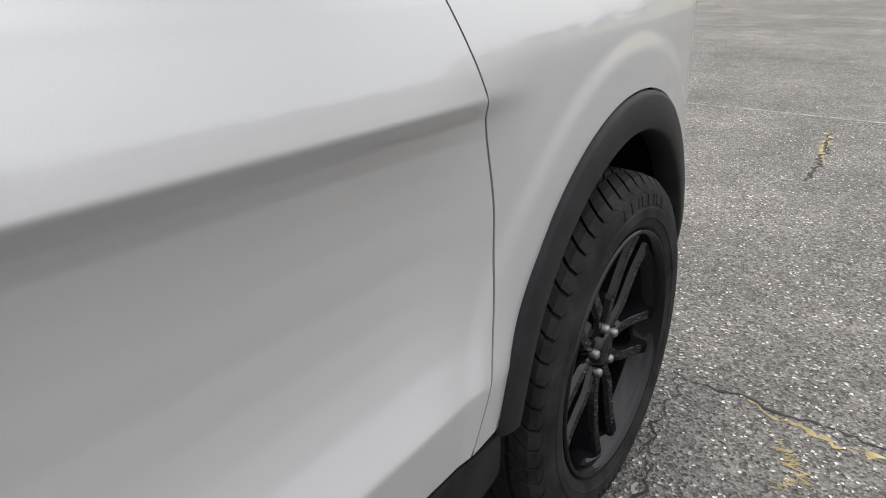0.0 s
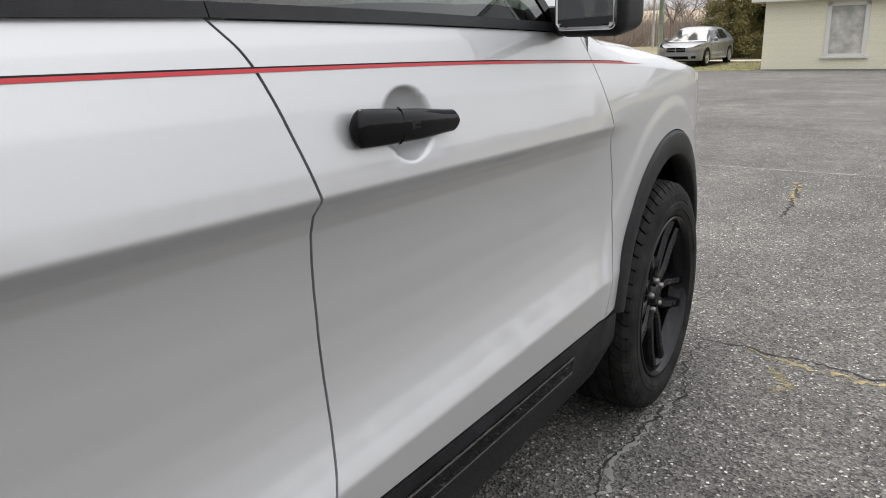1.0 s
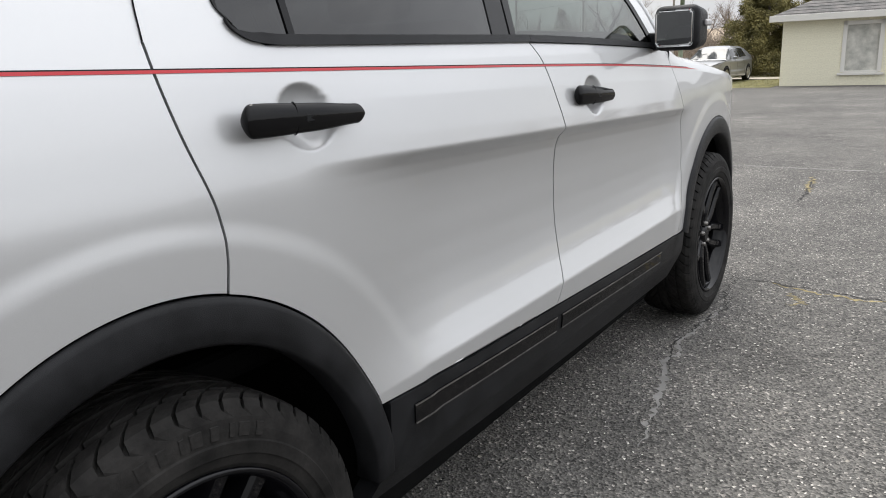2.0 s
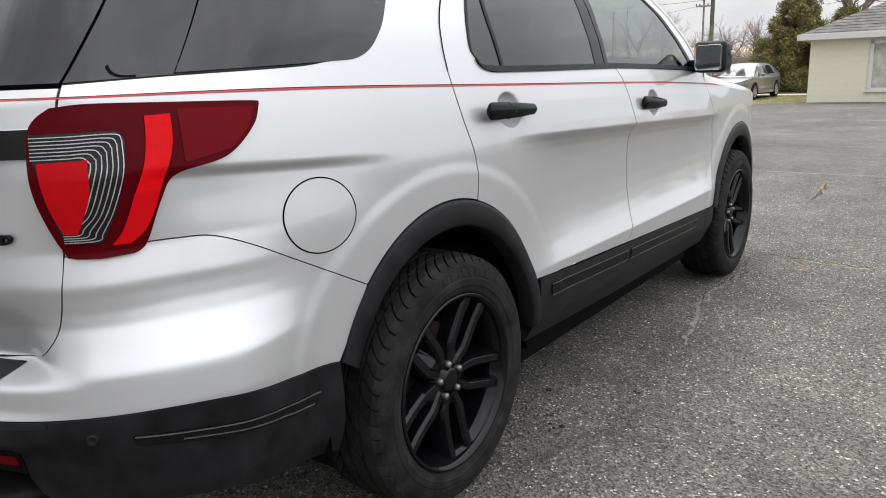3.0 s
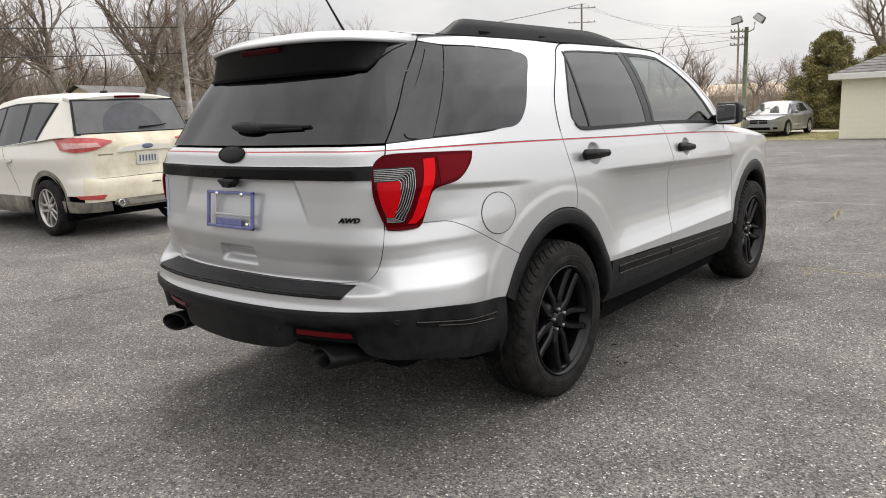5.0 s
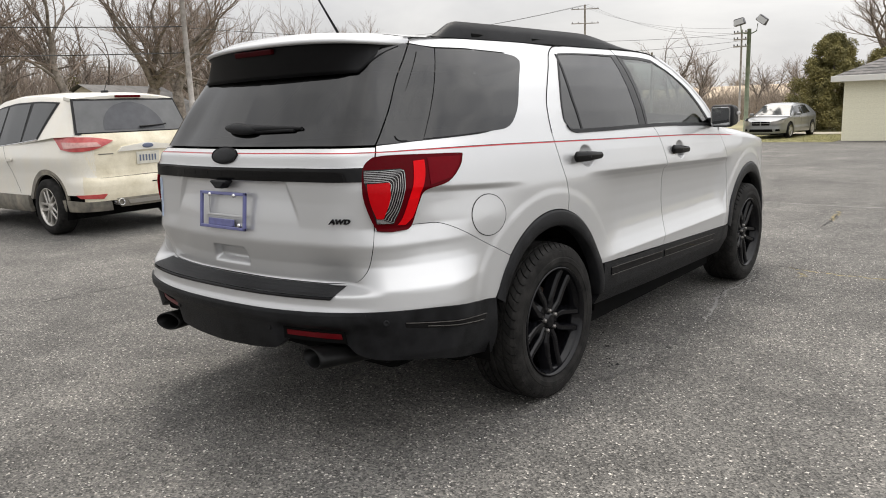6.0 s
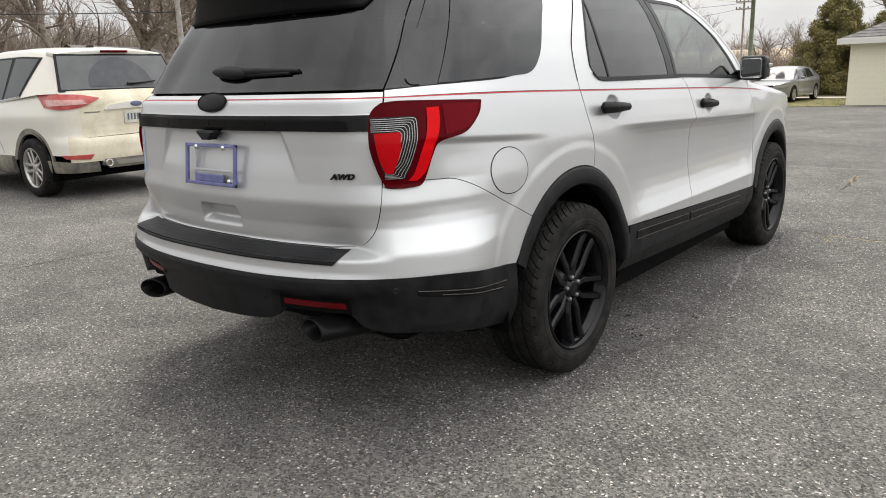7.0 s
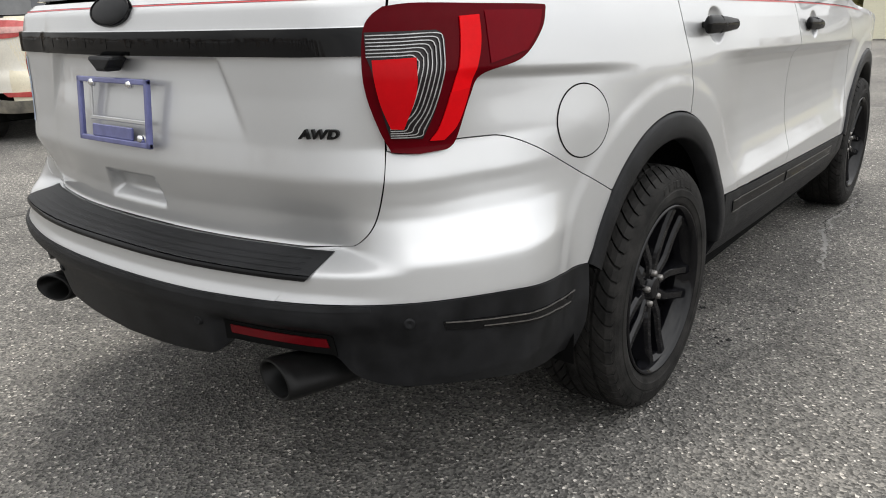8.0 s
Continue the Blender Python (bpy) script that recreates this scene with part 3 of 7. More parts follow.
def white_suv(m):
    ob = tagged(new("parked_suv"), "white compact SUV coated in tan road dust, parked", "suv")
    ob.matrix_basis = m
    sh = Shell([(0, -.88), (.35, -.868), (.60, -.835), (.75, -.765), (.83, -.63), (.865, -.42), (.885, -.15), (.897, .2), (.905, .8), (.905, 1.8), (.89, 2.4), (.86, 2.8), (.80, 3.15), (.68, 3.42), (.4, 3.58), (0, 3.62)],
               [(.2, -.08), (.32, -.01), (.42, .0), (.55, -.012), (.75, -.014), (.88, .0), (.94, .0), (1.02, -.02), (1.12, -.05), (1.25, -.10)],
               [(.2, -.05), (.36, .02), (.48, .045), (.60, .05), (.66, .04), (.70, .005), (.80, .0), (.98, .014), (1.07, .02), (1.11, .01), (1.18, -.02), (1.25, -.05)], .55, -.35)
    axles, hub = (-.08, 2.69), .345
    belt = lambda y: float(np.interp(y, [-.86, -.3, .5, 1.5, 2.4, 3.6], [1.20, 1.19, 1.12, 1.05, 1.01, .88]))
    low = arch_low(sh, axles, .40, .41, hub, lambda y: .47 if y > .3 else .50)
    yy = lambda u: float(np.interp(abs(u), sh.u, sh.line[:, 1]))
    u_c, u_f = sh.ux(.64), sh.u[-1]
    us = np.concatenate([np.linspace(u_c, sh.uy(.42), 70), np.linspace(sh.uy(.43), sh.uy(2.2), 40), np.linspace(sh.uy(2.22), sh.uy(3.2), 50), np.linspace(sh.uy(3.22), u_f, 16)])
    for s in (False, True):
        side = part("body_side", net_mesh("body_side", columns(us, low, lambda u: belt(yy(u)), 26), ROAD_DUST, gap=0, rim=.02, mirror=s, surface=sh.at), ROAD_DUST, ob, "white painted side fading to tan dust")
        for name, y0, y1 in (("door_seam", .62, 1.02), ("door_seam", 1.70, 1.62), ("door_seam", 2.36, 2.28)):
            part(name, net_mesh(name, quad((sh.uy(y0), .50), (sh.uy(y0 + .008), .50), (sh.uy(y1), belt(y1)), (sh.uy(y1 + .008), belt(y1)), 2, 20), DARK, lift=.0015, gap=0, rim=0, mirror=s, surface=sh.at), DARK, side)
        for y0 in (.72, 1.78):
            h = part("handle", net_mesh("handle", quad((sh.uy(y0), .90), (sh.uy(y0 + .18), .89), (sh.uy(y0), .93), (sh.uy(y0 + .18), .92), 8, 4), ROAD_DUST, lift=.03, gap=0, rim=.02, mirror=s, surface=sh.at), ROAD_DUST, side)
        part("sill", net_mesh("sill", quad((sh.uy(.42), .26), (sh.uy(2.28), .26), (sh.uy(.42), .475), (sh.uy(2.28), .475), 40, 6), GREY_CLAD, lift=.012, gap=0, rim=.05, mirror=s, surface=sh.at), GREY_CLAD, ob, "dusty grey plastic sill")
        for ax in axles:
            part("arch_flare", arch_band(sh, ax, hub, .385, .395, .065, GREY_CLAD, s), GREY_CLAD, ob, "dusty grey arch flare")
            verts, faces = [], []
            for v in np.linspace(radians(-20), radians(200), 24):
                for x in (.45, .88):
                    verts.append(((-x if s else x), ax + .42 * math.cos(v), hub + .42 * math.sin(v)))
            verts.append((-.45 if s else .45, ax, hub))
            for i in range(23):
                faces += [(2 * i, 2 * i + 1, 2 * i + 3, 2 * i + 2), (48, 2 * i, 2 * i + 2)]
            part("wheel_well", mesh_of("wheel_well", verts, faces, DARK), DARK, ob)
            plain_wheel(ob, -.80 if s else .80, ax, hub, .225, ALLOY, s, 5, 20)
        # tail lamp, swept back along the side
        lamp = part("tail_lamp", net_mesh("tail_lamp", coons(run([(sh.ux(.42), 1.120), (sh.ux(.62), 1.035), (sh.ux(.79), 1.010), (sh.uy(-.46), 1.040)]), run([(sh.ux(.42), 1.130), (sh.ux(.62), 1.170), (sh.ux(.79), 1.180), (sh.uy(-.24), 1.190)]), [(sh.ux(.42), 1.120), (sh.ux(.42), 1.130)], run([(sh.uy(-.46), 1.040), (sh.uy(-.37), 1.11), (sh.uy(-.24), 1.190)]), 30, 10), DUSTY_RED, lift=.014, gap=0, rim=.03, mirror=s, surface=sh.at), DUSTY_RED, ob, "red swept-back tail lamp with a pale centre")
        part("lamp_centre", net_mesh("lamp_centre", quad((sh.ux(.56), 1.065), (sh.uy(-.54), 1.05), (sh.ux(.60), 1.115), (sh.uy(-.46), 1.125), 16, 5), PALE_LAMP, lift=.019, gap=0, rim=.006, mirror=s, surface=sh.at), PALE_LAMP, lamp)
        part("bumper_corner", net_mesh("bumper_corner", quad((sh.ux(.5), .30), (sh.uy(-.38), .30), (sh.ux(.52), .41), (sh.uy(-.40), .44), 26, 10), GREY_CLAD, lift=.012, gap=0, rim=.04, mirror=s, surface=sh.at), GREY_CLAD, ob, "grey dusty bumper corner")
        part("reflector", net_mesh("reflector", quad((sh.ux(.60), .45), (sh.ux(.79), .465), (sh.ux(.56), .505), (sh.ux(.815), .505), 14, 4), DUSTY_RED, lift=.012, gap=0, rim=.01, mirror=s, surface=sh.at), DUSTY_RED, ob, "dusty red bumper reflector")
        pipe = part("exhaust_tip", lathe([(.25, .038), (.0, .042), (-.004, .038), (.0, .034), (.25, .030)], 24, "exhaust_tip", CHROME, axis="Y"), CHROME, ob, "round chrome exhaust tip")
        pipe.matrix_basis = pose(-.42 if s else .42, -.93, .395)
    ut = sh.ux(.745)
    gate = part("tailgate", net_mesh("tailgate", coons([(-.65, .69), (0, .70), (.65, .69)], [(-ut, 1.215), (0, 1.215), (ut, 1.215)], [(-.65, .69), (-.70, .80), (-ut, .98), (-ut, 1.215)], [(.65, .69), (.70, .80), (ut, .98), (ut, 1.215)], 60, 26), TAN_DUST, gap=.003, rim=.02, surface=sh.at), TAN_DUST, ob, "white tailgate under a tan coat of dust")
    part("bumper", net_mesh("bumper", coons([(-ut - .03, .42), (0, .42), (ut + .03, .42)], [(-ut - .03, .72), (-.6, .69), (0, .695), (.6, .69), (ut + .03, .72)], [(-ut - .03, .42), (-ut - .03, .72)], [(ut + .03, .42), (ut + .03, .72)], 60, 14), TAN_DUST, lift=.001, gap=0, rim=.02, surface=sh.at), TAN_DUST, ob, "tan dusty bumper")
    part("diffuser", net_mesh("diffuser", quad((-.40, .33), (.40, .33), (-.46, .44), (.46, .44), 30, 5), GREY_CLAD, lift=.006, gap=0, rim=.03, surface=sh.at), GREY_CLAD, ob)
    part("skid_plate", net_mesh("skid_plate", quad((-.30, .36), (.30, .36), (-.33, .41), (.33, .41), 20, 4), ALLOY, lift=.014, gap=0, rim=.01, surface=sh.at), ALLOY, ob)
    part("gate_bar", net_mesh("gate_bar", coons([(-.38, .990), (0, 1.000), (.38, .990)], [(-.33, 1.045), (0, 1.085), (.33, 1.045)], [(-.38, .990), (-.33, 1.045)], [(.38, .990), (.33, 1.045)], 30, 5), ROAD_DUST, lift=.022, gap=0, rim=.03, surface=sh.at), ROAD_DUST, gate, "dusty white bar over the number plate")
    bm = bmesh.new()
    bmesh.ops.create_uvsphere(bm, u_segments=24, v_segments=10, radius=1, matrix=Matrix.Diagonal((.075, .012, .03, 1)))
    e = part("emblem", bm, INK, gate, "plain dark oval emblem")
    e.matrix_basis = pose(0, -.922, 1.045)
    pl = part("number_plate", net_mesh("number_plate", quad((-.15, .825), (.15, .825), (-.15, .975), (.15, .975), 8, 4), PLATE, lift=.012, gap=0, rim=.01, surface=sh.at), PLATE, gate, "pale number plate with plain bars")
    for i in range(6):
        x = -.115 + .04 * i
        part("plate_bar", net_mesh("plate_bar", quad((x, .86), (x + .022, .86), (x, .935), (x + .022, .935), 3, 3), INK, lift=.0135, gap=0, rim=0, surface=sh.at), INK, pl)
    part("badge_bar", net_mesh("badge_bar", quad((-.60, .965), (-.43, .965), (-.60, .977), (-.43, .977), 8, 2), GREY_CLAD, lift=.004, gap=0, rim=.003, surface=sh.at), GREY_CLAD, gate)
    part("gate_latch", net_mesh("gate_latch", quad((.0, .60), (.12, .60), (.0, .612), (.12, .612), 8, 2), DARK, lift=.006, gap=0, rim=.003, surface=sh.at), DARK, ob)
    # cabin above the belt
    top_y, top_z = [-.66, -.44, -.2, .3, 1.0, 1.5, 1.9, 2.55], [1.19, 1.665, 1.70, 1.735, 1.74, 1.70, 1.57, 1.06]

    def section(y, t):
        zt, zb = float(np.interp(y, top_y, top_z)), belt(y) - .01
        half = float(np.interp(y, [-.66, -.4, 0, 1, 2, 2.6], [.78, .84, .865, .865, .84, .80]))
        h = max(zt - zb, .01)
        a = abs(t)
        ws = half - .40 * h
        if a > .5:
            f = (1 - a) / .5
            x, z = half + (ws - half) * f, zb + (h - .055 * min(1, h / .3)) * f
        else:
            f = a / .5
            x, z = ws * math.sin(f * math.pi / 2) ** .8, zt - .055 * min(1, h / .3) * (1 - math.cos(f * math.pi / 2))
        return (x * (1 if t < 0 else -1), y, z)

    ts = np.concatenate([np.linspace(-1, -.5, 10), np.linspace(-.45, .45, 13), np.linspace(.5, 1, 10)])
    ys = np.concatenate([np.linspace(-.66, -.44, 8), np.linspace(-.4, 1.5, 24), np.linspace(1.55, 2.55, 12)])
    part("cabin", cabin(section, ys, ts, "cabin", ROAD_DUST), ROAD_DUST, ob, "white roof and pillars")

    def raised(y, t, up=.006):
        p = Vector(section(y, t))
        n = Vector((p.x, 0, .35 * abs(p.z - 1.0))).normalized()
        return tuple(p + n * up)

    for sgn in (1, -1):
        for name, y0a, y0b, y1a, y1b in (("rear_side_glass", .12, -.20, .50, .47), ("rear_door_glass", .55, .57, 1.22, 1.20), ("front_door_glass", 1.28, 1.26, 2.10, 1.72)):
            verts, faces = [], []
            for i, f in enumerate(np.linspace(.05, .86, 8)):
                for g in np.linspace(0, 1, 10):
                    y = (y0a + (y0b - y0a) * f) * (1 - g) + (y1a + (y1b - y1a) * f) * g
                    verts.append(raised(y, sgn * (1 - .5 * f)))
            for i in range(7):
                for j in range(9):
                    f4 = (i * 10 + j, i * 10 + j + 1, (i + 1) * 10 + j + 1, (i + 1) * 10 + j)
                    faces.append(f4 if sgn < 0 else f4[::-1])
            part(name, mesh_of(name, verts, faces, SIDE_GLASS), SIDE_GLASS, ob, "dark side window")
        verts, faces = [], []
        for f in np.linspace(.03, .90, 8):
            for g in np.linspace(0, 1, 30):
                y = (.06 - .32 * f) * (1 - g) + (2.16 - .40 * f) * g
                verts.append(raised(y, sgn * (1 - .5 * f), .003))
        for i in range(7):
            for j in range(29):
                q = (i * 30 + j, i * 30 + j + 1, (i + 1) * 30 + j + 1, (i + 1) * 30 + j)
                faces.append(q if sgn < 0 else q[::-1])
        part("window_surround", mesh_of("window_surround", verts, faces, MATT_BLACK), MATT_BLACK, ob, "black window surround")
        part("window_trim", tube([raised(y, sgn * .985, .004) for y in np.linspace(.06, 2.15, 20)], .008, "window_trim", CHROME, 6), CHROME, ob)

    def gate_point(x, z, up):
        y = float(np.interp(z, [1.19, 1.665], [-.665, -.445]))
        return (x, y - up - .10 * (1 - (x / .8) ** 2), z)

    def pane(name, outline_x, mat, up, z0, z1, n=16):
        verts, faces = [], []
        zs = np.linspace(z0, z1, 10)
        for z in zs:
            a, b = outline_x(z)
            for f in np.linspace(0, 1, n):
                verts.append(gate_point(a + (b - a) * f, z, up))
        for i in range(9):
            for j in range(n - 1):
                faces.append((i * n + j, i * n + j + 1, (i + 1) * n + j + 1, (i + 1) * n + j))
        return mesh_of(name, verts, faces, mat)

    glass = part("rear_glass", pane("rear_glass", lambda z: (-.735 + .20 * (z - 1.22), .735 - .20 * (z - 1.22)), DUSTY_GLASS, .012, 1.225, 1.60), DUSTY_GLASS, ob, "dusty rear window with a wiped half circle")
    part("wiped_patch", pane("wiped_patch", lambda z: (-.02 - .40 * math.sqrt(max(0, 1 - ((z - 1.25) / .335) ** 2)), -.02 + .40 * math.sqrt(max(0, 1 - ((z - 1.25) / .335) ** 2))), WIPED_GLASS, .016, 1.25, 1.583), WIPED_GLASS, glass)
    part("rear_surround", pane("rear_surround", lambda z: (-.765 + .20 * (z - 1.2), .765 - .20 * (z - 1.2)), GLOSS_BLACK, .004, 1.205, 1.625), GLOSS_BLACK, ob)
    part("wiper", tube([gate_point(x, 1.275 + .10 * x * x + .02 * x, .035) for x in np.linspace(.02, .40, 8)], .014, "wiper", BLACK_PLASTIC, 8, taper=.5), BLACK_PLASTIC, ob)
    bm = bmesh.new()
    box(bm, -.66, .66, -.085, .12, -.040, .012, .012, 2)
    bmesh.ops.subdivide_edges(bm, edges=[q for q in bm.edges if abs(q.verts[0].co.x - q.verts[1].co.x) > .5], cuts=11)
    for v in bm.verts:
        v.co.z -= .045 * (v.co.x / .6) ** 2
        v.co.y += .07 * (v.co.x / .6) ** 2
    sp = part("roof_spoiler", bm, ROAD_DUST, ob, "white roof spoiler")
    sp.matrix_basis = pose(0, -.50, 1.675, 9)
    bm = bmesh.new()
    box(bm, -.17, .17, -.006, .006, -.014, .014, .004, 2)
    br = part("high_brake_light", bm, LAMP_DARK, sp, "dark red high brake light")
    br.matrix_basis = pose(0, -.089, -.012)
    bm = bmesh.new()
    box(bm, -.03, .03, -.05, .05, -.005, .03, .012, 2)
    fin = part("aerial_base", bm, BLACK_PLASTIC, ob, "small black roof aerial")
    fin.matrix_basis = pose(0, -.05, 1.715)
    aer = part("aerial", tube([(0, -.05, 1.74), (0, -.16, 1.88)], .004, "aerial", BLACK_PLASTIC, 6), BLACK_PLASTIC, ob)
    bm = bmesh.new()
    box(bm, -.78, .78, -.65, 3.2, .22, .62, .05, 2)
    part("underbody", bm, DARK, ob)
    bonnet_v, bonnet_f = [], []
    for i, y in enumerate(np.linspace(2.35, 3.5, 10)):
        for x in np.linspace(-1, 1, 11):
            bonnet_v.append((x * float(np.interp(y, [2.35, 3.1, 3.5], [.84, .76, .5])), y, belt(y) + .07 * (1 - x * x) - .01))
    for i in range(9):
        for j in range(10):
            bonnet_f.append((i * 11 + j, i * 11 + j + 1, (i + 1) * 11 + j + 1, (i + 1) * 11 + j))
    part("bonnet", mesh_of("bonnet", bonnet_v, bonnet_f, ROAD_DUST), ROAD_DUST, ob)
    return ob


def grey_saloon(m):
    ob = tagged(new("saloon_car"), "grey metallic saloon car parked on the grass edge", "car")
    ob.matrix_basis = m
    sh = Shell([(0, -1.02), (.4, -1.0), (.68, -.92), (.82, -.72), (.88, -.4), (.905, .1), (.91, 1.2), (.905, 2.3), (.89, 2.75), (.86, 3.15), (.78, 3.45), (.55, 3.66), (.25, 3.74), (0, 3.76)],
               [(.15, -.08), (.25, -.01), (.40, .0), (.55, -.01), (.75, -.008), (.86, .0), (.92, -.015), (1.0, -.06)], [(.15, -.06), (.28, 0), (.5, .02), (.8, 0), (.95, -.04)], .5, -.5)
    axles, hub = (0, 2.765), .335
    belt = lambda y: float(np.interp(y, [-1.02, -.5, .5, 1.8, 2.4, 3.2, 3.76], [1.02, 1.03, .99, .94, .92, .84, .70]))
    low = arch_low(sh, axles, .38, .38, hub, lambda y: .24)
    yy = lambda u: float(np.interp(abs(u), sh.u, sh.line[:, 1]))
    us = np.linspace(0, sh.u[-1], 190)
    for s in (False, True):
        side = part("body_side", net_mesh("body_side", columns(us, low, lambda u: belt(yy(u)), 18), GREY_PAINT, gap=0, rim=.02, mirror=s, surface=sh.at), GREY_PAINT, ob)
        for y0, y1 in ((.50, .72), (1.55, 1.50), (2.35, 2.35)):
            part("door_seam", net_mesh("door_seam", quad((sh.uy(y0), .28), (sh.uy(y0 + .012), .28), (sh.uy(y1), belt(y1)), (sh.uy(y1 + .012), belt(y1)), 2, 14), DARK, lift=.002, gap=0, rim=0, mirror=s, surface=sh.at), DARK, side)
        for y0 in (.62, 1.66):
            part("handle", net_mesh("handle", quad((sh.uy(y0), .86), (sh.uy(y0 + .2), .85), (sh.uy(y0), .89), (sh.uy(y0 + .2), .88), 6, 3), GREY_PAINT, lift=.03, gap=0, rim=.02, mirror=s, surface=sh.at), GREY_PAINT, side)
        for ax in axles:
            plain_wheel(ob, -.80 if s else .80, ax, hub, .21, ALLOY, s, 5, 10)
        part("headlamp", net_mesh("headlamp", coons([(sh.uy(3.36), .66), (sh.u[-1] - .42, .60)], [(sh.uy(3.22), .79), (sh.u[-1] - .42, .735)], [(sh.uy(3.36), .66), (sh.uy(3.22), .79)], [(sh.u[-1] - .42, .60), (sh.u[-1] - .42, .735)], 16, 6), LAMP_CLEAR, lift=.012, gap=0, rim=.02, mirror=s, surface=sh.at), LAMP_CLEAR, ob, "clear headlamp")
        bm = bmesh.new()
        box(bm, -.08, .08, -.05, .05, -.06, .06, .03, 3)
        mi = part("door_mirror", bm, GREY_PAINT, ob)
        mi.matrix_basis = pose(-.99 if s else .99, 2.12, .99)
        part("fog_lamp_recess", net_mesh("fog_lamp_recess", quad((sh.u[-1] - .78, .33), (sh.u[-1] - .58, .33), (sh.u[-1] - .76, .42), (sh.u[-1] - .60, .42), 6, 3), DARK, lift=.004, gap=0, rim=.004, mirror=s, surface=sh.at), DARK, ob)
    e = sh.u[-1]
    for s in (False, True):
        for z0 in (.575, .665):
            part("grille_opening", net_mesh("grille_opening", quad((e - .36, z0), (e - .025, z0), (e - .37, z0 + .07), (e - .025, z0 + .07), 10, 3), DARK, lift=.006, gap=0, rim=.004, mirror=s, surface=sh.at), DARK, ob, "dark grille opening with a bright cross bar")
        part("lower_grille", net_mesh("lower_grille", quad((e - .5, .31), (e, .31), (e - .46, .42), (e, .42), 12, 3), DARK, lift=.006, gap=0, rim=.004, mirror=s, surface=sh.at), DARK, ob)
        part("grille_bar", net_mesh("grille_bar", quad((e - .37, .647), (e, .647), (e - .37, .663), (e, .663), 12, 2), CHROME, lift=.014, gap=0, rim=.01, mirror=s, surface=sh.at), CHROME, ob)
    top_y, top_z = [-.75, -.10, .35, .8, 1.4, 1.75, 2.55], [1.035, 1.36, 1.45, 1.48, 1.475, 1.42, .945]

    def section(y, t):
        zt, zb = float(np.interp(y, top_y, top_z)), belt(y) - .012
        half = float(np.interp(y, [-.75, 0, 1.5, 2.55], [.74, .80, .82, .78]))
        h, a = max(zt - zb, .01), abs(t)
        ws = half - .42 * h
        if a > .5:
            f = (1 - a) / .5
            x, z = half + (ws - half) * f, zb + (h - .05 * min(1, h / .3)) * f
        else:
            f = a / .5
            x, z = ws * math.sin(f * math.pi / 2) ** .8, zt - .05 * min(1, h / .3) * (1 - math.cos(f * math.pi / 2))
        return (x * (1 if t < 0 else -1), y, z)

    ts = np.concatenate([np.linspace(-1, -.5, 8), np.linspace(-.45, .45, 13), np.linspace(.5, 1, 8)])
    part("cabin", cabin(section, np.linspace(-.75, 2.55, 40), ts, "cabin", GREY_PAINT), GREY_PAINT, ob)

    def lift_(p, up):
        v = Vector(p)
        return tuple(v + Vector((v.x * .5, .25 if v.y > 1.7 else 0, .35)).normalized() * up)

    for sgn in (1, -1):
        for name, y0a, y0b, y1a, y1b in (("rear_door_glass", .10, .40, 1.02, 1.02), ("front_door_glass", 1.10, 1.08, 2.22, 1.78)):
            verts, faces = [], []
            for f in np.linspace(.06, .84, 7):
                for g in np.linspace(0, 1, 9):
                    y = (y0a + (y0b - y0a) * f) * (1 - g) + (y1a + (y1b - y1a) * f) * g
                    verts.append(lift_(section(y, sgn * (1 - .5 * f)), .008))
            for i in range(6):
                for j in range(8):
                    q = (i * 9 + j, i * 9 + j + 1, (i + 1) * 9 + j + 1, (i + 1) * 9 + j)
                    faces.append(q if sgn < 0 else q[::-1])
            part(name, mesh_of(name, verts, faces, SIDE_GLASS), SIDE_GLASS, ob, "dark side window")
    verts, faces = [], []
    ws_y, ws_t = np.linspace(1.82, 2.50, 12), np.linspace(-.62, .62, 21)
    for y in ws_y:
        for t in ws_t:
            verts.append(lift_(section(y, t), .010))
    for i in range(11):
        for j in range(20):
            faces.append((i * 21 + j, i * 21 + j + 1, (i + 1) * 21 + j + 1, (i + 1) * 21 + j)[::-1])
    part("windscreen", mesh_of("windscreen", verts, faces, SCREEN), SCREEN, ob, "windscreen reflecting the pale sky")
    for name, y0, y1 in (("bonnet", 2.40, 3.74), ("boot_lid", -1.0, -.6)):
        verts, faces = [], []
        for y in np.linspace(y0, y1, 14):
            hw = float(np.interp(y, [-1.02, -.7, 2.4, 3.1, 3.5, 3.76], [.60, .76, .83, .78, .60, .28]))
            for x in np.linspace(-1, 1, 15):
                verts.append((hw * x, y, belt(y) + .045 * (1 - x * x) - .006))
        for i in range(13):
            for j in range(14):
                faces.append((i * 15 + j, i * 15 + j + 1, (i + 1) * 15 + j + 1, (i + 1) * 15 + j))
        part(name, mesh_of(name, verts, faces, GREY_PAINT), GREY_PAINT, ob)
    bm = bmesh.new()
    box(bm, -.70, .70, -.85, 3.4, .18, .6, .05, 2)
    part("underbody", bm, DARK, ob)
    return ob


white_suv(pose(-7.18, 1.97, 0, 0, 0, 92) @ Matrix.Scale(1.04, 4))
grey_saloon(pose(-6.55, 33.4, drop(33), 0, 0, 176))

